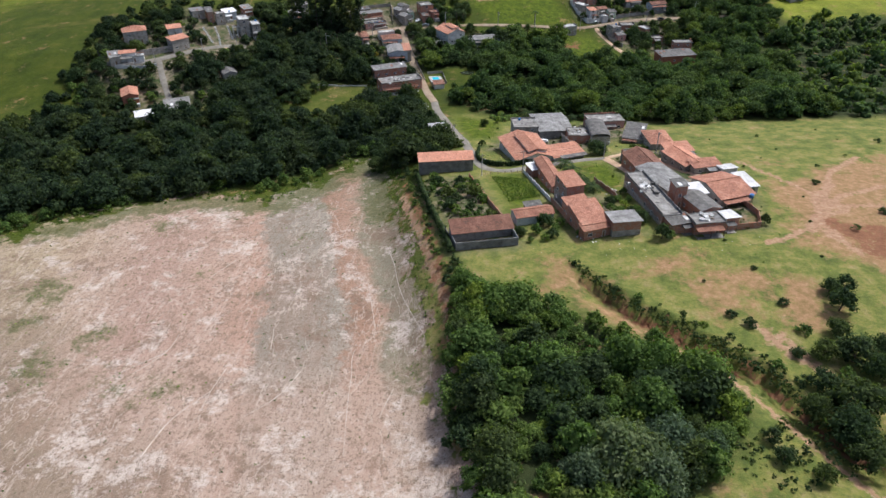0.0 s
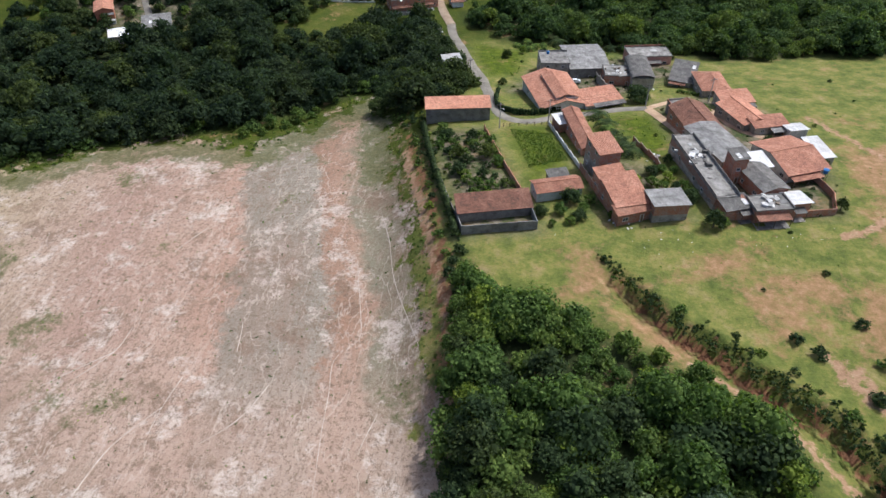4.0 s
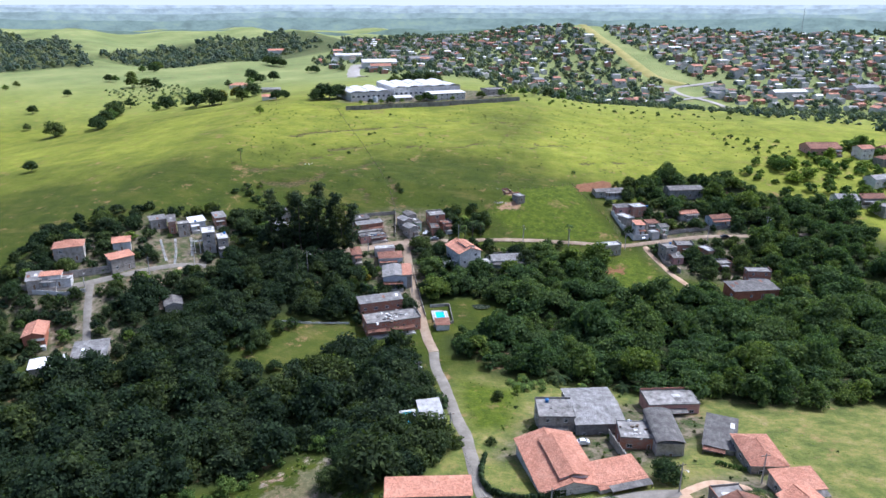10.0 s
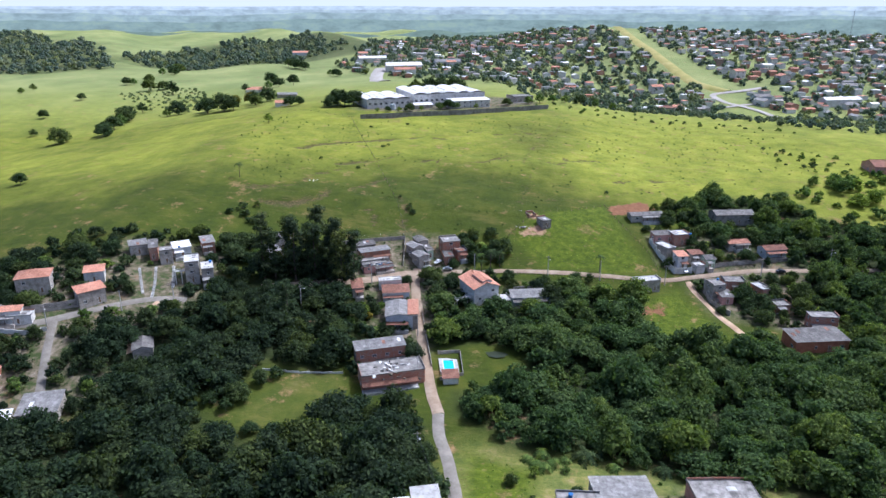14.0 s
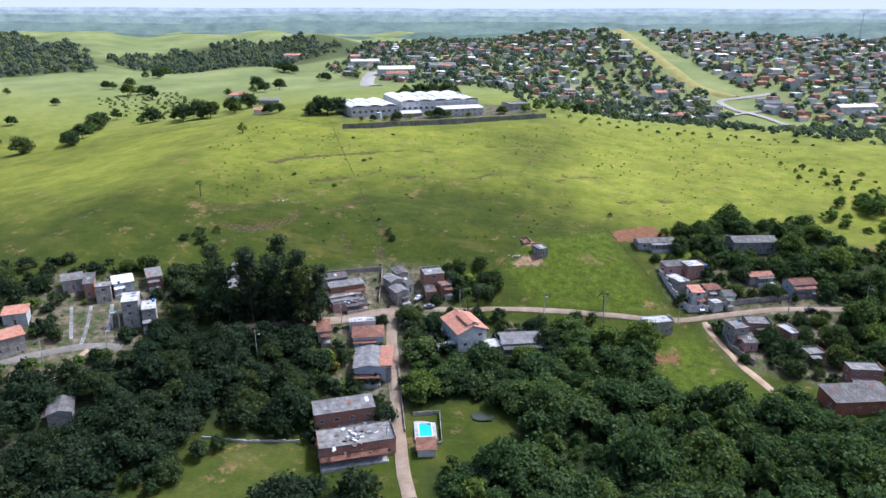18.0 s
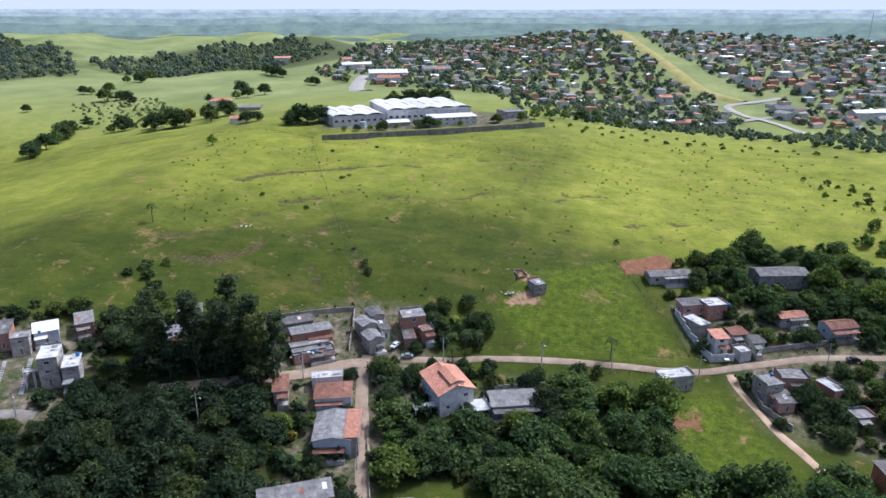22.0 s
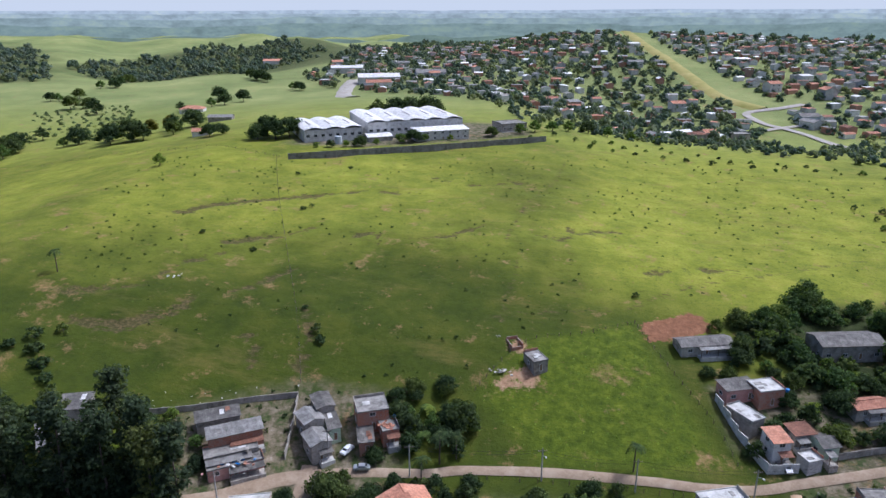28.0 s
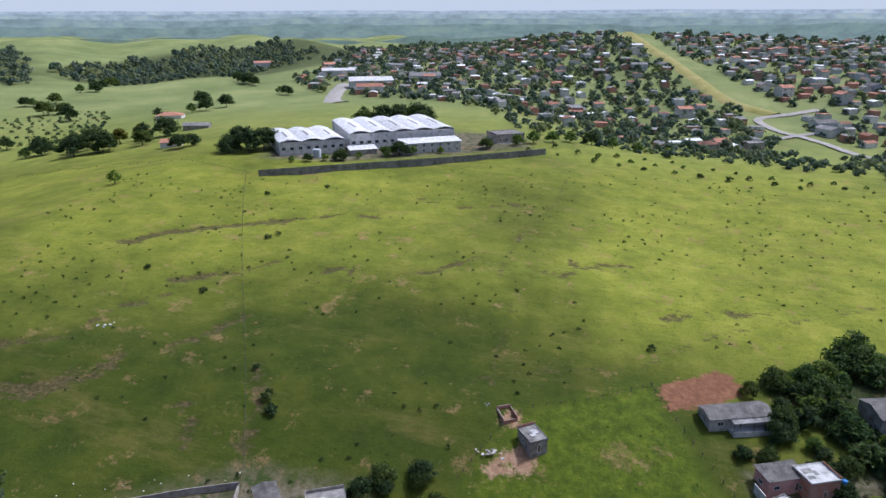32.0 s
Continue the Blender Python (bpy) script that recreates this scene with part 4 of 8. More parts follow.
            px, py = rng.uniform(-hw, hw - a), rng.uniform(-hd, hd - b)
            zs = [za + (zb - za) * (v + hd + o) / (d + 2 * o) + 0.06 for v in (py, py + b)]
            bm = bmesh.new()
            slope_sheet(bm, ((px, py, zs[0]), (px + a, py, zs[0]), (px + a, py + b, zs[1]), (px, py + b, zs[1])), 0.05)
            part("loose_sheet", bm, rng.choice((SHEET_GREY, SHEET_DARK, SHEET_WHITE, TILE_OLD)), roof_ob)
    if flat and group == "":
        for x0, x1, y0, y1 in rng.sample([(-hw - 0.1, hw + 0.1, hd - 0.02, hd + 0.1), (-hw - 0.1, -hw + 0.02, -hd, hd - 0.03), (hw - 0.02, hw + 0.1, -hd, hd - 0.03)], rng.randrange(1, 3)):
            bm = bmesh.new()
            block(bm, x0, x1, y0, y1, h + 0.346, h + rng.choice((0.7, 0.95)))
            part("parapet", bm, rng.choice((BRICK, RENDER, RENDER_DARK)), root)
        for i in range(rng.randrange(2, 5)):
            a, b = rng.uniform(0.6, min(2.4, w * 0.35)), rng.uniform(0.6, min(2.0, d * 0.35))
            px, py = rng.uniform(-hw + 0.2, hw - a - 0.2), rng.uniform(-hd + 0.2, hd - b - 0.2)
            bm = bmesh.new()
            block(bm, px, px + a, py, py + b, h + 0.144 + 0.006 * i, h + 0.19 + 0.03 * i)
            part("roof_patch", bm, rng.choice((SLAB, SLAB_PALE, SHEET_DARK, RENDER_DARK)), roof_ob)
    if door and group == "" and name == "house" and "front" in faces and w > 4.0 and rng.random() < 0.6:
        vw, vd, vh = w * rng.uniform(0.5, 0.95), rng.uniform(1.5, 2.5), min(2.75, h - 0.25)
        vx = rng.choice((-1, 1)) * (w - vw) / 2
        bm = bmesh.new()
        slope_sheet(bm, ((vx - vw / 2, -hd - vd, vh - 0.35), (vx + vw / 2, -hd - vd, vh - 0.35), (vx + vw / 2, -hd - 0.02, vh), (vx - vw / 2, -hd - 0.02, vh)), 0.07)
        cover_ob = part("veranda_roof", bm, rng.choice((tiles if not flat else SHEET_GREY, SHEET_DARK, SHEET_GREY, TILE_OLD)), root)
        for u in (-0.48, 0.0, 0.48) if vw > 5 else (-0.47, 0.47):
            bm = bmesh.new()
            block(bm, vx + vw * u - 0.07, vx + vw * u + 0.07, -hd - vd + 0.08, -hd - vd + 0.22, 0.1, vh - 0.42)
            part("post", bm, TIMBER, cover_ob)
        bm = bmesh.new()
        block(bm, vx - vw / 2, vx + vw / 2, -hd - vd - 0.3, -hd - 0.02, -2.8, 0.1)
        part("veranda_floor", bm, rng.choice((SLAB, SLAB_PALE, RENDER)), root)
    if faces:
        walls_openings(root, w, d, h, rng, faces, door)
    return root


def yard_wall(label, points, h=2.2, thick=0.18, mat=BRICK, posts=True, name="boundary_wall"):
    """A wall in straight runs that steps with the ground; each run is a part."""
    x0, y0 = points[0]
    root = anchor(name, x0, y0, label=label, category="wall")
    base = root.matrix_basis.translation
    for (ax, ay), (bx, by) in zip(points, points[1:]):
        length = math.hypot(bx - ax, by - ay)
        n = max(1, round(length / 4.0))
        for i in range(n):
            px, py = ax + (bx - ax) * (i + 0.5) / n, ay + (by - ay) * (i + 0.5) / n
            z = float(lie(px, py))
            bm = bmesh.new()
            block(bm, -length / n / 2 - 0.01, length / n / 2 + 0.01, -thick / 2, thick / 2, -1.5, h)
            if posts:
                block(bm, -length / n / 2 - 0.1, -length / n / 2 + 0.1, -thick / 2 - 0.04, thick / 2 + 0.04, -1.5, h + 0.08)
            panel = part("wall_panel", bm, mat, root)
            panel.matrix_basis = pose(px - base.x, py - base.y, z - base.z, 0, 0, math.degrees(math.atan2(by - ay, bx - ax)))
    return root


# ---- trees ----
def foliage(rng, lumps, leaf, per, flat=0.75):
    """Leaf sprays on the outside of lumps (centre, radius): corners and faces of small bent quads."""
    verts, quads = [], []
    for (cx, cy, cz, r) in lumps:
        n = max(6, int(per * r * r))
        d = rng.normal(size=(n, 3))
        d[:, 2] = np.where(d[:, 2] < -0.35, -d[:, 2] * 0.6, d[:, 2])
        d /= np.linalg.norm(d, axis=1)[:, None]
        c = np.array([cx, cy, cz]) + d * r * rng.uniform(0.66, 1.16, n)[:, None] * np.array([1, 1, flat])
        nrm = d * 0.8 + rng.normal(size=(n, 3)) * 0.6 + np.array([0, 0, 0.5])
        nrm /= np.linalg.norm(nrm, axis=1)[:, None]
        u = np.cross(nrm, rng.normal(size=(n, 3)))
        u /= np.linalg.norm(u, axis=1)[:, None] + 1e-9
        v = np.cross(nrm, u)
        s = leaf * rng.uniform(0.6, 1.35, n)[:, None]
        droop = np.array([0, 0, -0.25]) * s
        q = np.stack([c - u * s + droop * 0.3, c - v * s * 0.62, c + u * s + droop, c + v * s * 0.62], 1)
        verts.append(q.reshape(-1, 3))
        quads.append(np.arange(n * 4).reshape(-1, 4) + sum(len(a) for a in verts[:-1]))
    return np.concatenate(verts), np.concatenate(quads)


def crown_lumps(rng, radius, height, base, count, full=1.0):
    """Lumps of an uneven, domed crown."""
    out = []
    for i in range(count):
        a, up = i * 2.39996 + rng.uniform(-0.5, 0.5), (i + 0.5) / count
        reach = radius * 0.68 * math.sqrt(max(0.05, 1 - (up * 1.02) ** 2)) * rng.uniform(0.75, 1.15)
        out.append((math.cos(a) * reach, math.sin(a) * reach, base + height * (0.15 + 0.62 * up) * rng.uniform(0.82, 1.14), radius * full * rng.uniform(0.26, 0.50)))
    return out


def crown_core(rng, lumps, fill, around=6, rings=3, flat=0.75):
    """The leafy inside of a crown: every lump a small uneven body, which the outer sprays cover."""
    ps = np.linspace(-0.22, 0.46, rings + 1) * math.pi
    vs, qs, k = [], [], 0
    ring = np.arange(around)
    for cx, cy, cz, r in lumps:
        push = rng.uniform(0.72, 1.16, (rings + 1, around))
        a = 6.2832 * ring / around + rng.uniform(0, 6.28)
        body = r * fill * push * np.cos(ps)[:, None]
        vs.append(np.stack([cx + np.cos(a) * body, cy + np.sin(a) * body, cz + r * fill * flat * push * np.sin(ps)[:, None]], 2).reshape(-1, 3))
        for j in range(rings):
            i = k + j * around + ring
            n = k + j * around + (ring + 1) % around
            qs.append(np.stack([i, n, n + around, i + around], 1))
        k += (rings + 1) * around
    return np.concatenate(vs), np.concatenate(qs)


def limb(verts, faces, a, b, r0, r1, n=6):
    a, b = np.array(a, float), np.array(b, float)
    d = (b - a) / (np.linalg.norm(b - a) + 1e-9)
    u = np.cross(d, (0.3, 0.9, 0.31))
    u /= np.linalg.norm(u)
    v = np.cross(d, u)
    k = len(verts)
    for c, r in ((a, r0), (b, r1)):
        for i in range(n):
            t = 6.283 * i / n
            verts.append(tuple(c + (u * math.cos(t) + v * math.sin(t)) * r))
    for i in range(n):
        j = (i + 1) % n
        faces.append((k + i, k + j, k + n + j, k + n + i))


def trunk_mesh(rng, lumps, girth, fork):
    verts, faces = [], []
    lean = rng.normal(size=2) * 0.3
    top = (lean[0], lean[1], fork)
    limb(verts, faces, (0, 0, -0.8), (lean[0] * 0.5, lean[1] * 0.5, fork * 0.5), girth, girth * 0.8, 8)
    limb(verts, faces, (lean[0] * 0.5, lean[1] * 0.5, fork * 0.5), top, girth * 0.8, girth * 0.62, 8)
    for cx, cy, cz, r in lumps[:9]:
        mid = ((top[0] + cx) / 2 * 1.1, (top[1] + cy) / 2 * 1.1, (fork + cz) / 2 - 0.2)
        limb(verts, faces, top, mid, girth * 0.45, girth * 0.28)
        limb(verts, faces, mid, (cx, cy, cz), girth * 0.28, girth * 0.08)
    return mesh_from("trunk", verts, faces, BARK, True)


def straight_trunk(girth, top):
    """One tapered, slightly swaying stem."""
    verts, faces, n, m = [], [], 8, 6
    for j in range(m + 1):
        u = j / m
        for i in range(n):
            t, r = 6.283 * i / n, girth * (1.1 - 0.85 * u)
            verts.append((math.cos(t) * r + 0.25 * math.sin(u * 4), math.sin(t) * r + 0.2 * math.sin(u * 3), -0.8 + (top + 0.8) * u))
    for j in range(m):
        for i in range(n):
            k = (i + 1) % n
            faces.append((j * n + i, j * n + k, (j + 1) * n + k, (j + 1) * n + i))
    return mesh_from("trunk", verts, faces, BARK, True)


def tree_model(seed, radius, height, base, count, leaf=0.42, per=24, mat=LEAF, girth=0.22, tall=False, fill=0.86, around=6, rings=3, full=1.0):
    """Meshes of one kind of tree: trunk with limbs, crown of leaf sprays."""
    rng = np.random.default_rng(seed)
    if tall:
        lumps = []
        for i in range(count):
            up = (i + 0.5) / count
            a = rng.uniform(0, 6.283)
            reach = radius * rng.uniform(0.2, 1.0) * (1.1 - 0.6 * up)
            lumps.append((math.cos(a) * reach, math.sin(a) * reach, base + height * up, radius * rng.uniform(0.26, 0.5)))
    else:
        lumps = crown_lumps(rng, radius, height, base, count, full)
    v, q = foliage(rng, lumps, leaf, per)
    cv, cq = crown_core(rng, lumps, 0.52 if tall else fill, around, rings)
    q = np.concatenate([q, cq + len(v)])
    v = np.concatenate([v, cv])
    crown = quads_mesh("crown", v, q, mat)
    give(crown, "tone", np.zeros(len(v)))
    return {"trunk": straight_trunk(girth, base + height * 0.92) if tall else trunk_mesh(rng, lumps, girth, base + height * 0.25), "crown": crown, "array": (v, q)}


MODELS = {
    "broad": [tree_model(11 + i, 3.8 + 0.6 * i, 6.6, 0.8, 18, 0.36, 18, fill=0.66, around=5, rings=2) for i in range(4)],
    "canopy": [tree_model(21 + i, 4.0 + 0.6 * i, 5.8 + 0.6 * i, 0.4, 11, 0.45, 19, fill=0.68, around=5, rings=2) for i in range(5)],
    "light": [tree_model(31 + i, 3.2 + 0.4 * i, 5.0, 0.6, 14, 0.36, 20, LEAF_LIGHT, fill=0.6, around=5, rings=2) for i in range(2)],
    "pale": [tree_model(36, 5.6, 5.6, 0.2, 30, 0.34, 26, LEAF_PALE, fill=0.7, around=5, rings=2)],
    "gum": [tree_model(41 + i, 4.4, 19.0, 5.0, 40, 0.42, 14, LEAF_GUM, 0.34, True) for i in range(3)],
    "bush": [tree_model(51 + i, 1.5, 1.9, 0.0, 8, 0.26, 40, LEAF, 0.06, fill=0.7, around=5, rings=2) for i in range(3)],
    "pale_bush": [tree_model(61 + i, 1.5, 1.7, 0.0, 8, 0.26, 36, LEAF_LIGHT, 0.06, fill=0.7, around=5, rings=2) for i in range(2)],
    "shrub": [tree_model(95 + i, 1.5, 1.9, 0.0, 4, 0.42, 11, LEAF, 0.06, fill=0.7, around=4, rings=2) for i in range(3)],
    "tuft": [tree_model(98 + i, 1.3, 1.5, 0.0, 2, 0.5, 9, LEAF, 0.06, fill=0.6, around=4, rings=2) for i in range(3)],
    "gold": [tree_model(71, 3.2, 5.0, 0.8, 13, 0.30, 24, LEAF_GOLD)],
    "far": [tree_model(81 + i, 4.6, 6.4, 0.2, 6, 1.0, 1.5, LEAF_HAZY, around=5, rings=2, fill=0.82, full=1.25) for i in range(4)],
}
LABELS = {
    "broad": ("dark green broadleaf tree with a dense uneven crown", "tree"), "light": ("light green young tree with a loose crown", "tree"),
    "gum": ("tall slender eucalyptus with open grey-green crown", "eucalyptus"), "bush": ("low dark green bush in the grass", "bush"),
    "pale_bush": ("low light green bush in rank grass", "bush"), "gold": ("small tree with yellowing leaves", "tree"), "pale": ("wide pale grey-green feathery tree", "tree"),
}
MADE = {}


def plant(kind, x, y, size=1.0, turn=0.0, which=0, label="", group="", sink=0.0, stretch=1.0):
    """One tree or bush as a thing of its own."""
    which %= len(MODELS[kind])
    key = (kind, which)
    name = {"gum": "eucalyptus", "bush": "bush", "pale_bush": "bush"}.get(kind, "tree")
    m = pose(x, y, float(lie(x, y)) - sink, 0, 0, turn)
    if key not in MADE:
        root = new(name)
        root.empty_display_size = 0.4
        tagged(root, *LABELS[kind])
        hang("trunk", MODELS[kind][which]["trunk"], root)
        hang("crown", MODELS[kind][which]["crown"], root)
        MADE[key] = root
        root.matrix_basis = m @ Matrix.Diagonal((size, size, size * stretch, 1))
        ob = root
    else:
        ob = copy_thing(MADE[key], m)
        ob.matrix_basis = m @ Matrix.Diagonal((size, size, size * stretch, 1))
    return tagged(ob, label, "", group)


def scatter(poly, gap, seed, margin=0.0):
    """Places inside a polygon, at least a gap apart."""
    rng = np.random.default_rng(seed)
    p = np.array(poly, float)
    lo, hi = p.min(0), p.max(0)
    tries = rng.uniform(lo, hi, size=(int((hi[0] - lo[0]) * (hi[1] - lo[1]) / gap / gap * 4), 2))
    tries = tries[far_in(poly, tries[:, 0], tries[:, 1]) > margin]
    taken, cells = [], {}
    for x, y in tries:
        k = (int(x // gap), int(y // gap))
        if all((x - a) ** 2 + (y - b) ** 2 > gap * gap for i in (-1, 0, 1) for j in (-1, 0, 1) for a, b in cells.get((k[0] + i, k[1] + j), ())):
            cells.setdefault(k, []).append((x, y))
            taken.append((x, y))
    return taken


def joined_wood(name, places, seed, label, kinds=("broad",), size=(0.75, 1.25), mat=LEAF, category="woodland", lift=0.0):
    """Trees that nobody could count, as one mesh."""
    rng = np.random.default_rng(seed)
    vs, qs, tones, k = [], [], [], 0
    spot = np.array(places, float)
    beds = lie(spot[:, 0], spot[:, 1])
    for (x, y), bed in zip(places, beds):
        pool = MODELS[kinds[rng.integers(len(kinds))]]
        v, q = pool[rng.integers(len(pool))]["array"]
        a, s = rng.uniform(0, 6.283), rng.uniform(*size)
        c, sn = math.cos(a), math.sin(a)
        out = np.stack([(v[:, 0] * c - v[:, 1] * sn) * s + x, (v[:, 0] * sn + v[:, 1] * c) * s + y, v[:, 2] * s * rng.uniform(0.75, 1.3) + bed - 0.5 + lift], 1)
        vs.append(out)
        qs.append(q + k)
        tones.append(np.full(len(v), rng.uniform(0, 1)))
        k += len(v)
    me = quads_mesh(name, np.concatenate(vs), np.concatenate(qs), mat)
    give(me, "tone", np.concatenate(tones))
    return tagged(new(name, me), label, category, kind="stuff")


def clear(places, gap=4.6):
    """Leaves out places that a house, wall or street takes up."""
    return [(x, y) for x, y in places if all((x - a) ** 2 + (y - b) ** 2 > (r + gap * 0.5) ** 2 for a, b, r in TAKEN)]


TAKEN = [(-31, 349, 7), (-29, 341, 4), (-24, 275, 7), (-31, 275, 4), (-49, 338, 11), (-56, 348, 9), (-55, 376, 7), (-60, 391, 6), (-27.6, 397, 8), (-18.7, 392, 5), (-7, 398, 9), (43, 472, 9), (83, 479, 10), (96, 451, 7), (82, 454, 6), (97, 386, 11), (102, 398, 6), (85, 420, 5), (-133, 329, 5), (-148, 298, 7), (-158, 289, 7), (-173, 304, 7), (-116, 401, 8), (12, 276, 8), (23, 280, 10), (47, 291, 9), (34, 266, 6), (41, 267, 7), (-18, 230, 10)]
for line in ([(-30, 322), (-28, 312), (-23, 299), (-17, 278), (-12.5, 265), (-10, 254)], [(-30, 322), (-35, 335), (-39, 348), (-43.5, 362), (-48, 378), (-52, 391)], [(-90, 390), (-112, 378)], [(58, 426), (62, 413), (66, 403), (75, 387)]):
    TAKEN += [(x, y, 1.6) for x, y in smooth_line(line, 3)]

near_valley = [p for p in clear(scatter(WOODS["valley_wood"], 5.1, 3, 1.0)) if p[0] < 150]
far_valley = [p for p in scatter(WOODS["valley_wood"], 8.5, 3, 1.5) if p[0] >= 150]
joined_wood("riverside_wood", [p for p in clear(scatter(WOODS["riverside_wood"], 5.1, 1, 1.0)) if p[0] > -215], 2, "dense dark green wood along the stream", ("canopy",), (0.55, 1.5), LEAF_DARK)
joined_wood("valley_wood", near_valley, 4, "dense green wood across the valley floor", ("canopy",), (0.55, 1.5), LEAF_VALLEY)
joined_wood("valley_wood", far_valley, 8, "green wood farther down the valley", ("far",), (0.9, 1.4), LEAF_VALLEY)
joined_wood("upper_wood", clear(scatter(WOODS["upper_wood"], 5.4, 6, 1.0), 6), 9, "dense trees above the road", ("canopy", "canopy", "light"), (0.5, 1.3), LEAF_VALLEY)
joined_wood("hillside_wood", clear(scatter(WOODS["hillside_wood"], 5.0, 5, 0.5), 3), 10, "dense dark trees on the slope between the houses", ("broad", "canopy", "canopy"), (0.6, 1.35), LEAF_DARK)
PALE_TREES = ((27, 94, 1.35), (36, 98, 1.05), (20, 91, 0.9), (45, 98, 0.6), (33, 90, 1.0))
stand = [q for q in scatter(THICKET, 3.3, 7, 0.3) if all(math.hypot(q[0] - a, q[1] - b) > 4.6 * r for a, b, r in PALE_TREES)]
joined_wood("thicket", [p for i, p in enumerate(stand) if i % 5 < 1], 17, "closed thicket of dark green trees below the pasture", ("broad", "canopy"), (0.45, 1.25))
joined_wood("thicket", [p for i, p in enumerate(stand) if i % 5 > 0], 18, "lighter green trees in the closed thicket", ("broad", "light", "light"), (0.4, 1.25), LEAF_LIGHT)
joined_wood("thicket_edge", [p for p in scatter(THICKET, 2.6, 28) if far_in(THICKET, *p) < 3.5], 29, "light green shrubs along the edge of the thicket", ("bush", "pale_bush"), (0.6, 1.4), LEAF_LIGHT, "shrubs")
for x, y, s in PALE_TREES:
    plant("pale", x, y, s, x * 9, 0, "wide pale grey-green feathery tree in the thicket", "pale trees in the thicket", stretch=1.25)
for i, (x, y) in enumerate([(-109, 385), (-105, 391), (-113, 384), (-98, 394), (-94, 390), (-86, 393), (-90, 397), (-82, 389), (-101, 387), (-93, 358), (-78, 391), (-96, 399)]):
    plant("gum", x, y, 0.75 if i == 9 else 0.9 + 0.1 * (i % 3), i * 71, i, group="eucalyptus grove")


# ---- the houses, street by street ----
# the village below the field
house("long grey block building with a tiled lean-to roof", -17.6, 229.9, 10, 19.5, 5.3, 5, "shed", TILE_NEW, RENDER_DARK, faces="", rise=0.9)
big_house = house("large house with a wide orange tiled gable roof", 12.3, 248.5, 18, 14.9, 21.7, 3.5, "gable", TILE_NEW, WHITEWASH, over=0.7, rise=2.2)
house("low annex with a sloping orange tiled roof", 26.5, 245.3, 24, 12.9, 8.7, 3.2, "back", TILE_NEW, WHITEWASH, faces="front", rise=-1.0)
house("two-storey unplastered grey house with a flat slab roof", 12.2, 275.6, 7, 10.3, 9.6, 5.5, "flat", SLAB, RENDER)
house("grey workshop with a broad fibre-cement roof and open front", 23.2, 280.0, 11, 13.8, 19.1, 5, "cross", SHEET_GREY, RENDER_DARK, rise=1.2, name="workshop", category="workshop")
house("unplastered brick house with a cluttered flat slab", 34.3, 266.4, 3, 10.2, 7.8, 4, "flat", SLAB, BRICK)
house("block shed with a curved dark sheet roof", 41.2, 266.9, 5, 7.2, 15.4, 5, "vault", SHEET_DARK, RENDER, faces="front", name="shed", category="shed")
house("long faded pink house with a low grey slab", 47.3, 291.3, 11, 15.6, 8.4, 4, "flat", SLAB, PINKWASH, faces="front")
house("small house with a dark sheet roof and white strip", 56.4, 268.1, -16, 7.7, 13.0, 3, "shed", SHEET_DARK, RENDER)
house("grey house with a hipped orange tiled roof", 63.5, 258.7, 7, 9.0, 13.2, 3.5, "hip", TILE, RENDER)
house("low house with a sloping orange tiled roof", 67.7, 244.3, 14, 10.2, 6.5, 3, "shed", TILE_NEW, RENDER)
house("house with a broad orange tiled gable roof", 67.0, 230.7, 25, 8.8, 13.4, 3.5, "gable", TILE_NEW, RENDER)
house("small outbuilding with a tiled lean-to roof", 72.5, 224.5, 17, 10.2, 5.0, 3, "shed", TILE, RENDER, faces="front")
house("brick house with a tall reddish tiled gable roof", 52.4, 221.0, 15, 10.0, 18.6, 4, "gable", TILE_OLD, BRICK, rise=2.0)
house("long building with a low grey sheet roof", 54.6, 206.0, 24, 9.4, 17.7, 4.5, "gable", SHEET_GREY, RENDER, rise=0.7, faces="left")
house("long unplastered brick row house with a stained flat slab", 48.7, 193.4, 14, 5.8, 28.2, 4, "flat", SLAB, BRICK, faces="left", door=False, band=RENDER)
house("large open house with a low reddish tiled roof", 72.2, 202.7, 23, 11.4, 15.3, 3.3, "cross", TILE, WHITEWASH, over=0.8, rise=1.8)
house("open shelter with a white sheet roof", 81.2, 208.4, 15, 4.1, 9.2, 3, "shed", SHEET_WHITE, RENDER, faces="", name="shelter", category="shelter", rise=0.5)
house("narrow brick tower house with a grey lean-to roof", 56.3, 193.4, 18, 3.7, 4.0, 7.5, "shed", SHEET_DARK, BRICK, faces="front")
house("low house with a white sheet roof", 62.8, 196.9, 19, 4.5, 5.7, 4, "shed", SHEET_WHITE, RENDER, faces="front")
house("low house under patched dark sheet roofs", 62.3, 189.3, 21, 6.7, 11.2, 4, "gable", SHEET_DARK, BRICK, rise=0.8)
house("low brick house with a stained slab roof", 61.6, 179.0, 13, 9.2, 5.9, 3.5, "flat", SLAB, BRICK)
house("small brick house with a white sheet roof", 68.5, 182.0, 15, 4.6, 5.4, 3.2, "back", SHEET_WHITE, BRICK, faces="front")
house("small brick annex with patched dark sheet roof", 53.7, 178.4, 21, 6.8, 4.5, 3.2, "shed", SHEET_DARK, BRICK, faces="front")
house("narrow garage with a white sheet roof", 14.0, 223.6, 24, 3.4, 5.1, 3.5, "shed", SHEET_WHITE, BRICK, faces="", name="garage", category="garage", rise=0.3)
house("long narrow brick house with a tiled roof", 19.1, 216.0, 14, 4.7, 21.3, 4, "gable", TILE, BRICK, rise=1.0, faces="left")
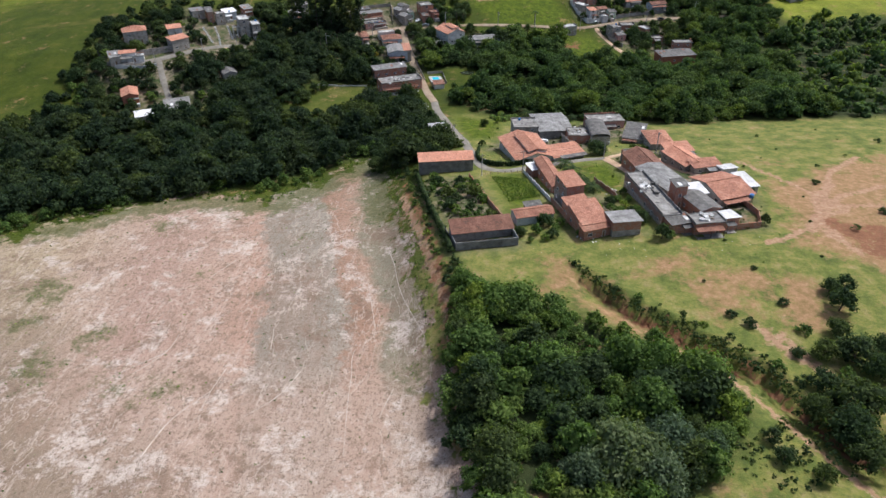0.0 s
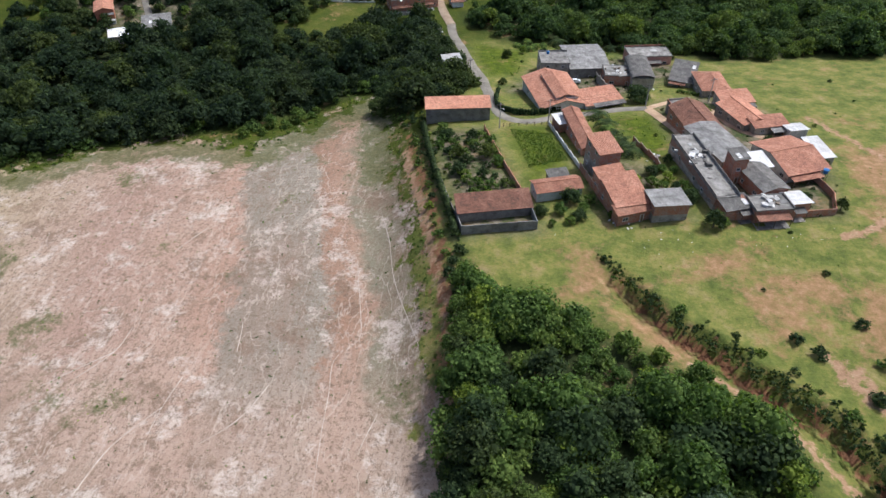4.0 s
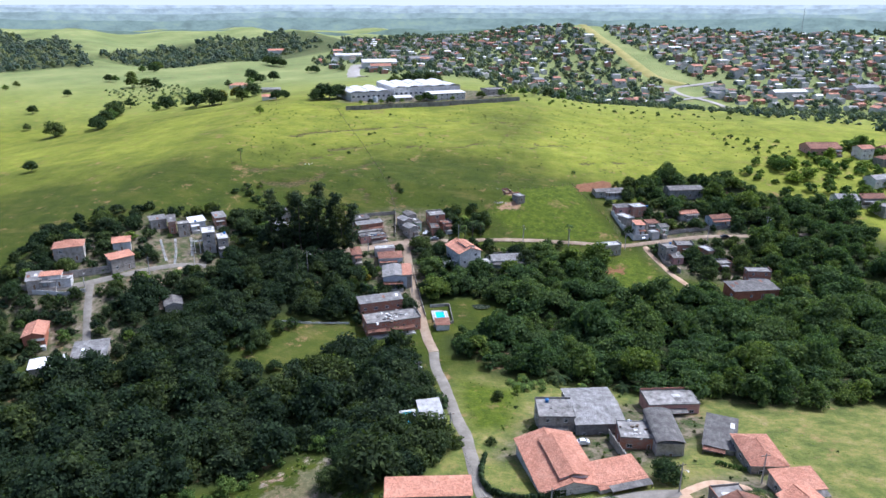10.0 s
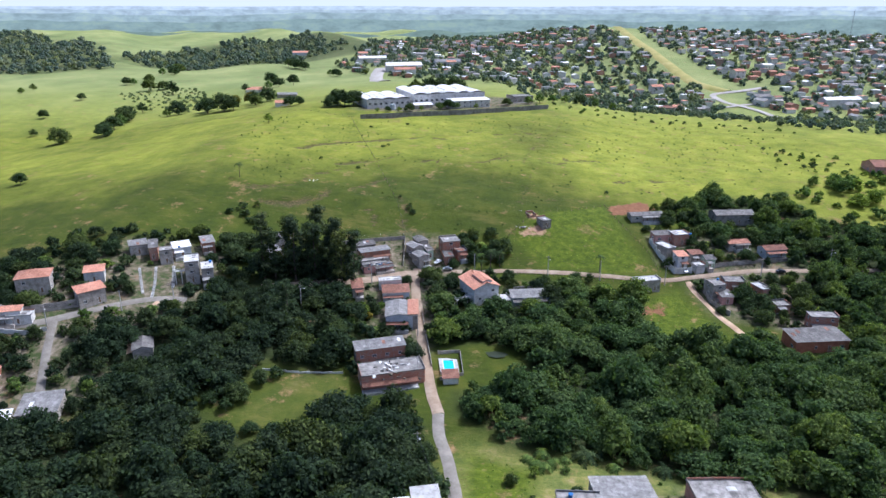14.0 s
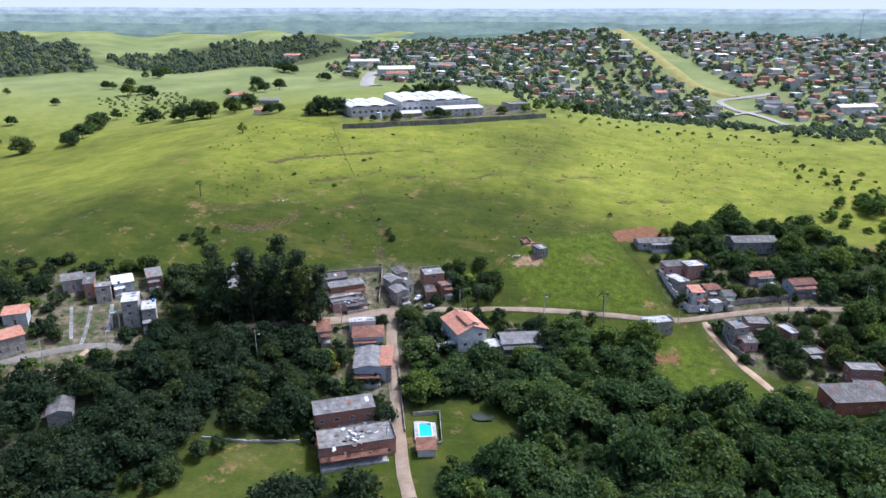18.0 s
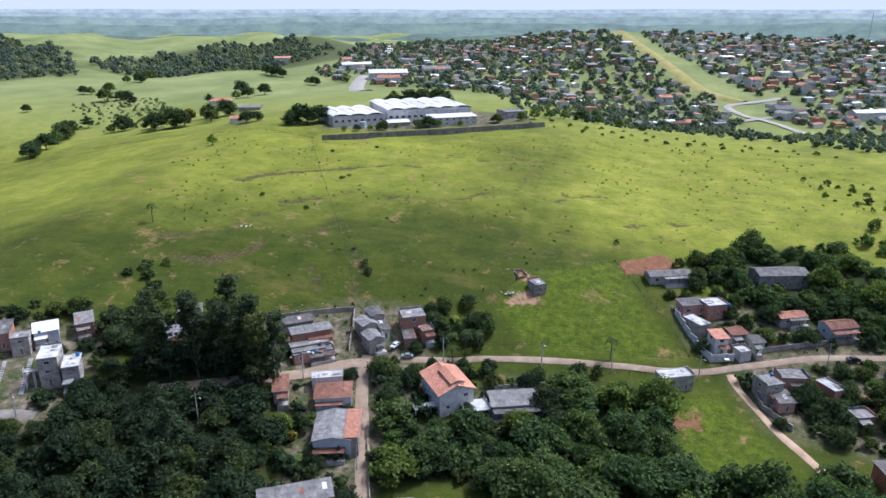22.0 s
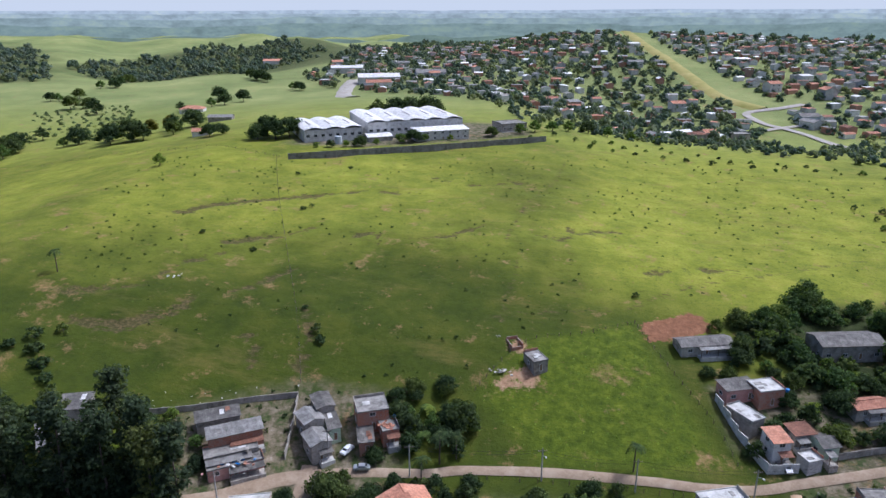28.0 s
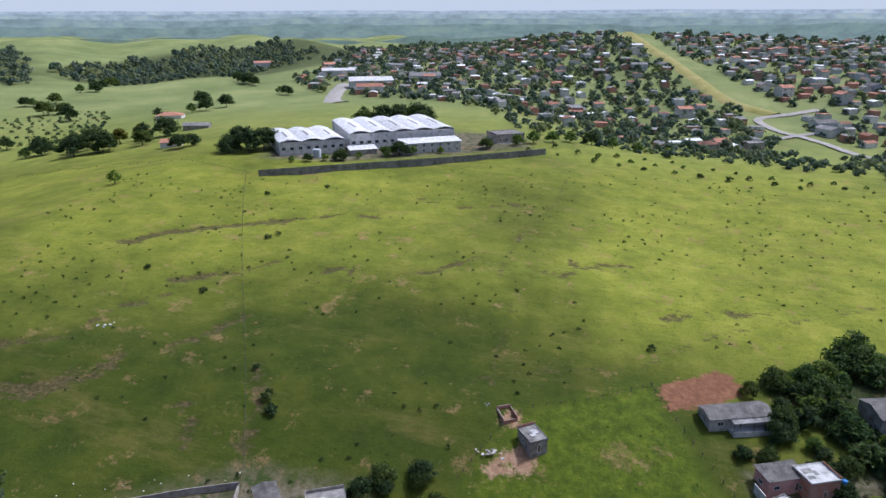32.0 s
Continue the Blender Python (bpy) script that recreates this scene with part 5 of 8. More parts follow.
house("tall three-level house with an orange tiled lean-to roof", 23.8, 196.8, 21, 5.8, 8.5, 8, "shed", TILE_NEW, BRICK, band=RENDER, rise=0.8)
house("brick house with a weathered tiled lean-to roof", 25.2, 188.2, 24, 7.1, 3.8, 4.5, "shed", TILE, BRICK, faces="left", rise=0.8)
house("brick house with a big weathered orange tiled roof", 28.2, 180.2, 20, 8.5, 10.5, 4.2, "shed", TILE, BRICK, faces="left", rise=1.8)
house("front lean-to with an orange tiled roof", 29.7, 174.5, 24, 8.6, 2.9, 3.2, "shed", TILE, BRICK, faces="front", rise=0.6)
house("plain white-banded house with a low grey sheet roof", 37.9, 177.6, 12, 8.3, 6.8, 4.5, "back", SHEET_GREY, BRICK, band=RENDER, faces="", rise=0.4)
house("small old house with a mossy tiled roof", 12.1, 184.6, 19, 11.7, 5.3, 3, "cross", TILE, BLUEWASH, faces="left")
house("long low building with an old dark tiled roof", -3.1, 174.6, 15, 17.9, 5.1, 3, "shed", TILE_OLD, RENDER_DARK, faces="", rise=1.5)
# along the street over the stream
house("small house by the road with a pale grey sheet roof", -24.0, 274.7, 20, 6.4, 9.0, 3, "shed", SLAB_PALE, RENDER)
house("brick house with a long low grey sheet roof", -55.8, 348.4, 26, 17.1, 6.0, 7, "shed", SHEET_GREY, BRICK, rise=0.6)
house("brick house with a cluttered flat slab", -49.2, 338.7, 25, 21.1, 8.8, 5, "flat", SLAB, BRICK)
house("house roofed half in grey sheets and half in tiles", -55.3, 375.7, 13, 10.0, 13.8, 5, "gable", SHEET_GREY, BLUEWASH, rise=1.0)
house("white house with an old brown tiled roof", -60.4, 390.6, 17, 10.5, 8.7, 4, "hip", TILE_OLD, WHITEWASH)
house("low annex with a white slab roof", -64.3, 396.6, 19, 9.2, 4.0, 3.5, "flat", SLAB_PALE, WHITEWASH, faces="")
house("small house with a brown tiled roof", -75.9, 388.6, 22, 4.2, 7.6, 3.5, "shed", TILE_OLD, RENDER)
house("low house with a patched dark sheet roof", -82.0, 417.6, 32, 10.4, 4.3, 3.5, "shed", SHEET_DARK, RENDER, rise=0.5)
house("brick upper house with a pale grey sheet roof", -75.5, 413.5, 33, 12.8, 4.5, 4.6, "shed", SHEET_GREY, BRICK, rise=0.4)
house("low house with a dark stained slab roof", -74.6, 409.2, 33, 12.3, 4.2, 3, "flat", SLAB, RENDER)
house("front terrace house with a cluttered slab", -72.4, 406.6, 34, 12.8, 3.7, 2.6, "flat", SLAB, PINKWASH)
house("house with a grey fibre-cement gable roof", -59.4, 422.3, 44, 5.1, 6.2, 4.5, "gable", SHEET_GREY, RENDER)
house("lower house with a grey fibre-cement gable roof", -55.5, 416.4, 41, 5.1, 6.5, 4.5, "gable", SHEET_GREY, RENDER)
house("small back building with dark sheet roof", -58.2, 428.5, 34, 4.5, 7.1, 3.5, "gable", SHEET_DARK, RENDER, faces="", rise=0.5)
house("narrow pale green annex with dark sheet roof", -53.7, 422.7, 31, 2.8, 6.6, 3.5, "shed", SHEET_DARK, GREENWASH, faces="front", rise=0.4)
house("brick house on stilts with a large dark slab", -44.9, 427.7, 25, 7.9, 7.0, 5.2, "flat", SLAB, BRICK)
house("small brick annex with stacked tiles on its slab", -39.6, 424.4, 28, 4.1, 6.4, 3.5, "flat", SLAB, BRICK)
house("low brick annex with a dark sheet roof", -44.5, 420.9, 20, 3.4, 7.2, 3.2, "shed", SHEET_DARK, BRICK, faces="front", rise=0.4)
villa = house("two-storey white villa with a bright orange tiled roof", -27.6, 397.7, 33, 10.6, 14.1, 6.2, "gable", TILE_NEW, WHITEWASH, rise=2.0, over=0.7)
house("low house with wide grey sheet roof and walls", -7.3, 398.0, 17, 15.4, 8.6, 3.4, "cross", SHEET_GREY, BLUEWASH, rise=0.9)
house("plain grey block house with a white sheet roof", 39.7, 417.7, 21, 10.2, 5.0, 4.6, "flat", SLAB_PALE, RENDER, faces="front")
house("small unfinished block house with a grey slab", -4.6, 453.4, 32, 4.3, 6.1, 3, "flat", SLAB, RENDER)
# beside the road at the foot of the hill
house("low grey farmhouse with a dark sheet roof", 42.9, 472.4, 18, 15.7, 6.0, 3, "cross", SHEET_DARK, RENDER, rise=0.9)
house("long barn with a dark sheet roof among trees", 83.6, 479.5, 13, 18.5, 9.0, 4.5, "cross", SHEET_DARK, RENDER, rise=1.3, name="barn", category="barn")
house("low house with a dark grey sheet roof", 49.3, 454.9, 22, 9.0, 5.0, 3.5, "shed", SHEET_DARK, PINKWASH, rise=0.4)
house("brick house with a pale slab roof", 56.5, 454.8, 21, 7.1, 6.1, 4.4, "flat", SLAB_PALE, BRICK)
house("narrow house with a white slab along the lane", 49.8, 445.6, 35, 4.4, 8.3, 3.5, "flat", SLAB_PALE, RENDER, faces="left")
house("white terrace house with a small orange roof", 55.4, 437.3, 16, 4.4, 5.7, 5.2, "shed", TILE_NEW, WHITEWASH, rise=0.6)
house("small house with a reddish tiled roof", 62.1, 442.0, 21, 5.5, 4.3, 3.5, "shed", TILE_OLD, RENDER)
house("pale green house with a grey sheet roof", 67.1, 439.5, 20, 4.3, 5.8, 3.5, "cross", SHEET_DARK, GREENWASH)
house("white garage with a flat white roof", 62.7, 434.5, 25, 4.0, 3.9, 3, "flat", SLAB_PALE, WHITEWASH, faces="", name="garage", category="garage")
house("two-storey grey block house with a slab roof", 66.9, 418.2, 25, 5.9, 6.3, 5.4, "flat", SLAB, RENDER)
house("low pinkish lean-to with dark sheets", 70.3, 414.1, 14, 4.7, 5.8, 3, "shed", SHEET_DARK, PINKWASH, faces="front")
house("unfinished brick house with a cluttered slab", 74.9, 423.8, 6, 8.2, 5.9, 4, "flat", SLAB, BRICK)
house("narrow brick house with a pale slab", 85.1, 420.5, 28, 4.0, 7.2, 4, "flat", SLAB_PALE, BRICK, faces="left,front")
house("small brick shed with a grey slab", 90.4, 409.9, 17, 5.7, 4.7, 3, "flat", SLAB, BRICK, faces="front")
house("house with a dark red tiled roof and blue wall", 96.1, 451.1, 21, 10.2, 6.3, 3.5, "cross", TILE_OLD, BLUEWASH)
house("house with grey sheets and an orange tiled end", 81.6, 454.5, 21, 9.8, 4.9, 3, "cross", TILE, RENDER, faces="front")
house("two-storey brick house with a flat slab", 102.2, 398.7, 5, 9.9, 4.9, 5.4, "flat", SLAB, BRICK)
house("long house with patched dark and orange roofs", 96.6, 386.2, 15, 19.8, 9.2, 4, "shed", SHEET_DARK, REDWALL, rise=0.8)
# far along the slope
house("reddish house with a tiled roof on the slope", 182.4, 564.9, 9, 19.8, 14.1, 4, "cross", TILE_OLD, PINKWASH)
house("pale house with a sheet roof", 167.9, 483.1, 3, 10.5, 10.8, 4, "cross", SHEET_GREY, WHITEWASH)
house("house with a brown tiled roof", 182.2, 486.8, 11, 13.1, 8.2, 4, "cross", TILE_OLD, RENDER)
# the houses on the slope across the valley
house("two-storey grey house with an orange tiled roof", -187.2, 347.9, 30, 11.2, 9.1, 6.2, "hip", TILE_NEW, RENDER)
house("small house with an orange tiled roof", -171.7, 360.5, 30, 7.0, 5.7, 4, "shed", TILE_NEW, WHITEWASH, faces="front")
house("tall narrow grey house with an orange tiled roof", -164.8, 347.5, 52, 9.3, 5.5, 5.4, "shed", TILE_NEW, RENDER, rise=0.9)
house("white-walled garage house with a small tiled roof", -184.5, 331.2, 24, 7.5, 3.6, 4.4, "shed", TILE_NEW, WHITEWASH)
house("low grey house with a sheet roof", -190.2, 328.8, 32, 5.1, 7.6, 4, "shed", SHEET_GREY, RENDER)
house("earth-red house with an orange tiled roof", -173.5, 304.6, 28, 7.1, 11.6, 4, "gable", TILE_NEW, REDWALL)
house("low shed with a wide grey sheet roof", -148.0, 297.8, 24, 11.0, 10.1, 3.5, "shed", SHEET_GREY, RENDER, faces="", name="shed", category="shed")
house("low shed with a white sheet roof", -158.6, 289.3, 28, 10.8, 5.9, 3, "shed", SHEET_WHITE, RENDER, faces="", name="shed", category="shed")
house("small house with a white and grey sheet roof", -167.3, 383.0, 39, 6.7, 5.3, 4, "shed", SHEET_GREY, RENDER)
house("narrow brick house with a grey roof", -160.3, 382.8, 31, 3.1, 8.0, 5, "shed", SHEET_DARK, BRICK, faces="front")
house("grey two-storey house with a slab roof", -153.9, 381.1, 32, 4.8, 4.9, 5.4, "flat", SLAB, RENDER)
house("pale blue house with a white sheet roof", -151.2, 388.3, 39, 6.6, 5.9, 4, "shed", SHEET_WHITE, BLUEWASH)
house("tall three-level house with a pale slab roof", -138.7, 374.1, 29, 5.1, 8.8, 8.4, "flat", SLAB_PALE, RENDER)
house("two-storey grey house with a pale slab roof", -133.0, 375.1, 31, 4.4, 8.0, 6.2, "flat", SLAB_PALE, RENDER)
house("small brick house with a grey sheet roof", -143.6, 395.9, 38, 4.9, 7.0, 4, "shed", SHEET_GREY, BRICK)
house("long building with pale roof behind the eucalyptus", -116.6, 401.4, 41, 5.0, 12.0, 3.2, "gable", SHEET_GREY, WHITEWASH, rise=0.6)
house("low shed with an old dark sheet roof", -133.4, 329.4, 32, 6.3, 8.5, 3, "gable", SHEET_DARK, RENDER, faces="", name="shed", category="shed")
upper_roof(big_house, 0.9, -1.2, 7.4, 17.0, 5.75, 1.05, TILE_NEW)
upper_roof(villa, 0.6, -1.5, 4.6, 10.0, 8.35, 0.8, TILE_NEW)


# ---- walls, fences and yards of the village ----
yard_wall("unplastered brick yard wall round the compound", [(52, 175.6), (64, 177.6), (78, 181), (79.5, 188), (77, 197)], 1.9)
yard_wall("dark block wall of the walled yard with pool", [(-12.2, 172.4), (-9.8, 165.2), (7.6, 168.8), (5.6, 176.6)], 2.6, mat=RENDER_DARK)
yard_wall("long mossy brick garden wall", [(-8.6, 221), (-1.6, 197.6), (5.8, 177.5)], 1.7, mat=BRICK)
yard_wall("low mossy garden wall along the bank", [(-27, 221), (-20, 196), (-12.4, 173)], 1.4, mat=RENDER_DARK)
yard_wall("pale slatted wall along the alley", [(10.6, 226.4), (15.0, 209.6), (18.6, 197)], 1.3, mat=WHITEWASH)
yard_wall("rough brick wall beside the alley", [(18.6, 197), (23.2, 182), (25.4, 176.6)], 2.0, mat=BRICK)
yard_wall("tall grey block wall of the paved yard", [(27, 268), (30.5, 252)], 2.8, mat=RENDER)
yard_wall("low brick wall above the green lot", [(34, 214), (38.6, 201), (39.4, 196)], 1.6, mat=BRICK)
yard_wall("grey retaining wall above the lane", [(-201, 333.5), (-184, 333.8), (-172.5, 340), (-164, 346)], 3.0, mat=RENDER)
yard_wall("pale lower wall along the lane", [(-190, 325), (-176, 326.5), (-170, 330)], 1.6, mat=WHITEWASH)
yard_wall("grey wall along the pasture edge", [(-107, 413.5), (-91.7, 420), (-76, 427.5), (-66, 431.5)], 1.6, mat=RENDER)
yard_wall("tall grey wall at the end of the row", [(-66, 431), (-64.5, 424), (-62.5, 412.6)], 1.8, mat=RENDER)
yard_wall("grey wall beside the houses on the corner", [(62.6, 426), (64.2, 412), (70.6, 403)], 1.9, mat=RENDER)
yard_wall("long white wall along the green slope", [(43.6, 452), (47.4, 441), (52.6, 431), (60, 432.5)], 2.6, mat=WHITEWASH)
yard_wall("brick wall of the unfinished yard", [(78, 430), (83, 420), (89, 412)], 1.8, mat=BRICK)
yard_wall("roadside wall of pale blocks", [(68, 437), (82, 441.5), (97, 446)], 1.9, mat=RENDER)
yard_wall("low white wall across the lawn", [(-92, 332), (-80, 334), (-66, 338.5)], 0.7, mat=WHITEWASH)
yard_wall("grey wall round the villa garden", [(-14, 404), (-2, 408), (8, 410), (6.5, 399)], 1.7, mat=RENDER)
yard_wall("white wall beside the street", [(-47.6, 381), (-41, 360), (-37.2, 348)], 1.2, mat=RENDER)
yard_wall("long dark block wall on the hilltop", [(-138, 605), (-106, 622), (-56, 650), (-12, 676)], 3.2, mat=RENDER_DARK)


def fence(label, points, gap=3.2, h=1.25):
    """Wooden posts with three wires."""
    x0, y0 = points[0]
    root = anchor("wire_fence", x0, y0, label=label, category="fence")
    base = root.matrix_basis.translation.copy()
    line = smooth_line(points, gap)
    bm = bmesh.new()
    block(bm, -0.07, 0.07, -0.07, 0.07, -0.4, h)
    post = bpy.data.meshes.new("post")
    bm.to_mesh(post)
    bm.free()
    post.materials.append(TIMBER)
    tops = []
    for x, y in line:
        z = float(lie(x, y))
        ob = hang("post", post, root)
        ob.matrix_basis = pose(x - base.x, y - base.y, z - base.z, random.uniform(-4, 4), random.uniform(-4, 4), random.uniform(0, 90))
        tops.append((x - base.x, y - base.y, z - base.z))
    for k in (0.4, 0.75, 1.1):
        v, f = tube([(a[0], a[1], a[2] + k) for a in tops], 0.012, 3)
        hang("wire", mesh_from("wire", v, f, WIRE), root)


fence("weathered post and wire fence round the green lot", [(-20, 442), (-8, 462), (8, 470), (24, 480)])
fence("weathered post and wire fence down the slope", [(24, 480), (32, 462), (42, 444), (46, 432)])
fence("weathered post and wire fence along the road", [(-16, 416), (2, 418.2), (16, 419.6), (32, 420.8)])
fence("old fence line across the hilltop pasture", [(-146, 609), (-126, 563), (-104, 516), (-78, 462), (-67, 436)], 5.0)
fence("old fence line on the ridge", [(-144, 608), (-180, 622), (-214, 628), (-262, 640), (-307, 630)], 6.0)
fence("garden fence beside the street", [(-3, 224), (4, 225.6), (10, 227)], 2.0)


# ---- poles and cables ----
def pole(x, y, h=9.0, lamp=True, turn=0.0):
    root = anchor("utility_pole", x, y, turn=turn, label="grey concrete utility pole with crossarm" + (" and street lamp" if lamp else ""), category="pole", group="poles along the streets")
    v, f = [], []
    limb(v, f, (0, 0, -0.6), (0, 0, h), 0.2, 0.12, 8)
    hang("post", mesh_from("post", v, f, POST, True), root)
    bm = bmesh.new()
    block(bm, -1.1, 1.1, -0.07, 0.07, h - 0.75, h - 0.6)
    arm = part("crossarm", bm, TIMBER, root)
    for u in (-0.95, -0.4, 0.4, 0.95):
        v, f = [], []
        limb(v, f, (u, 0, h - 0.6), (u, 0, h - 0.42), 0.05, 0.035, 6)
        hang("insulator", mesh_from("insulator", v, f, WHITEWASH), arm)
    if lamp:
        v, f = [], []
        limb(v, f, (0, -0.1, h - 1.8), (0.4, -1.5, h - 1.2), 0.05, 0.04, 6)
        bracket = hang("lamp_arm", mesh_from("lamp_arm", v, f, METAL_DOOR), root)
        bm = bmesh.new()
        block(bm, 0.26, 0.58, -2.1, -1.45, h - 1.26, h - 1.12)
        part("lamp_head", bm, WHITEWASH, bracket)
    return Vector((x, y, float(lie(x, y)) + h - 0.5))


def cable(a, b, sag=0.8, off=0.0):
    pts = [a.lerp(b, t / 10) + Vector((0, 0, -sag * 4 * (t / 10) * (1 - t / 10) + off)) - a for t in range(11)]
    v, f = tube(pts, 0.022)
    ob = new("overhead_cable", mesh_from("overhead_cable", v, f, WIRE))
    ob.location = a
    tagged(ob, "thin black overhead cable strung between poles", "cable", "overhead cables")


def run(places, h=9.0, turn=0.0):
    tops = [pole(x, y, h, i % 2 == 0, turn) for i, (x, y) in enumerate(places)]
    for a, b in zip(tops, tops[1:]):
        cable(a, b)
        cable(a, b, 1.0, -0.7)


run([(-31.8, 300), (-16.6, 263), (-4.2, 223), (10.4, 227.6), (40.6, 240.4), (61, 247)], 8.5, 20)
run([(-40.5, 340), (-46, 366), (-52, 414.5), (-31.6, 413.4), (-0.8, 418.6), (21, 420), (47.8, 422.4), (88, 433), (118, 444)], 9.0, 15)
run([(-92.9, 371), (-72, 396.5)], 9.5, 60)
run([(-171.5, 332), (-152, 346.4), (-138, 358)], 8.0, 40)


# ---- vehicles ----
def car(x, y, turn, paint, label, lift=0.35):
    root = anchor("parked_car", x, y, float(lie(x, y)) + lift, turn, label, "car")
    shape = [(-2.0, 0.35), (-2.02, 0.75), (-1.75, 0.92), (-1.15, 1.0), (-0.65, 1.42), (0.75, 1.45), (1.35, 1.02), (1.95, 0.9), (2.02, 0.45), (1.9, 0.3)]
    v = [(sx, sy * (0.78 if sz < 1.2 else 0.6), sz) for sy in (-1, 1) for sx, sz in shape]
    n = len(shape)
    f = [tuple(range(n))[::-1], tuple(range(n, 2 * n))] + [(i, (i + 1) % n, n + (i + 1) % n, n + i) for i in range(n)]
    hang("body", mesh_from("body", v, f, paint), root)
    for glass_name, a, b in (("windscreen", (-1.08, 1.06), (-0.72, 1.36)), ("rear_window", (0.84, 1.38), (1.25, 1.1))):
        bm = bmesh.new()
        vs = [bm.verts.new(p) for p in ((a[0], -0.6, a[1]), (a[0], 0.6, a[1]), (b[0], 0.54, b[1]), (b[0], -0.54, b[1]))]
        for q in vs:
            q.co += Vector((math.copysign(0.03, a[0]), 0, 0.03))
        bm.faces.new(vs)
        part(glass_name, bm, GLASS, root)
    for s in (-1, 1):
        bm = bmesh.new()
        block(bm, -0.75, 0.85, s * 0.72 - 0.02, s * 0.72 + 0.02, 1.04, 1.34)
        part("side_window", bm, GLASS, root)
    for wx in (-1.25, 1.25):
        for s in (-1, 1):
            v, f = [], []
            limb(v, f, (wx, s * 0.62, 0.31), (wx, s * 0.82, 0.31), 0.31, 0.31, 12)
            f += [tuple(range(12))[::-1], tuple(range(12, 24))]
            wheel = hang("wheel", mesh_from("tyre", v, f, WIRE), root)
            v, f = [], []
            limb(v, f, (wx, s * 0.80, 0.31), (wx, s * 0.835, 0.31), 0.19, 0.17, 10)
            f += [tuple(range(10))[::-1], tuple(range(10, 20))]
            hang("rim", mesh_from("rim", v, f, METAL_DOOR), wheel)


PAINT_WHITE = Nodes("white_car_paint", 0.3, 0.0, 0.5).colour((0.75, 0.76, 0.77)).mat
PAINT_SILVER = Nodes("silver_car_paint", 0.3, 0.6, 0.5).colour((0.5, 0.52, 0.54)).mat
PAINT_DARK = Nodes("dark_car_paint", 0.3, 0.2, 0.5).colour((0.03, 0.035, 0.045)).mat
PAINT_BLUE = Nodes("blue_car_paint", 0.3, 0.2, 0.5).colour((0.03, 0.1, 0.3)).mat
PAINT_YELLOW = Nodes("yellow_car_paint", 0.35, 0.0, 0.5).colour((0.55, 0.38, 0.03)).mat
car(19.6, 263.6, 12, PAINT_WHITE, "small white hatchback parked in the paved yard")
car(33.6, 276.6, 8, PAINT_BLUE, "small blue car parked beside the brick house")
car(38.6, 278.2, 20, PAINT_DARK, "dark car parked in front of the curved shed")
car(-48.2, 417.4, 70, PAINT_WHITE, "white car parked between the houses", 0.5)
car(-43.2, 412.9, 12, PAINT_SILVER, "silver hatchback parked on the earth road", 0.55)
car(96.9, 437.2, 12, PAINT_DARK, "dark car parked by the road", 0.55)
car(98.6, 432.6, 10, PAINT_YELLOW, "yellow car parked in the grass", 0.2)
car(-31.5, 286, 30, PAINT_DARK, "dark car parked on the lawn by the pool", 0.2)
car(57.2, 432.6, 100, PAINT_SILVER, "grey car parked in the white-walled yard", 0.3)


# ---- flights of steps up the far slope ----
def steps(label, points, width=1.2, rise=0.3):
    """Concrete steps laid up a slope along a line; each step is a part."""
    (x0, y0), line = points[0], smooth_line(points, 0.9)
    root = anchor("garden_steps", x0, y0, label=label, category="steps")
    base = root.matrix_basis.translation.copy()
    LAID.append(points)
    bm = bmesh.new()
    block(bm, -width / 2, width / 2, -0.3, 0.32, -0.6, rise)
    tread = bpy.data.meshes.new("step")
    bm.to_mesh(tread)
    bm.free()
    tread.materials.append(SLAB_PALE)
    for (x, y), (ax, ay) in zip(line, np.gradient(line, axis=0)):
        ob = hang("step", tread, root)
        ob.matrix_basis = pose(x - base.x, y - base.y, float(lie(x, y)) - base.z, 0, 0, math.degrees(math.atan2(-ax, ay)))


steps("worn concrete steps climbing to the hillside houses", [(-142.7, 365.6), (-146, 372), (-149.6, 378.6)])
steps("worn concrete steps winding up the slope", [(-146.2, 356.2), (-150.2, 365.5), (-155.4, 375.4)], 1.0)
steps("narrow earth and concrete steps beside the red slip", [(-150.9, 358.3), (-156, 365.5), (-160.7, 372.4)], 1.0)
strip("footpath", [(-143.1, 355.4), (-144.2, 342.3), (-141, 334), (-137.4, 327.1)], 2.0, PATH, "earth path down from the lane", "path", 0.25, 0.4)
strip("footpath", [(-92.3, 372.9), (-86.2, 381.2), (-82.9, 387.9)], 1.8, PATH, "earth path under the eucalyptus", "path", 0.25, 0.4)


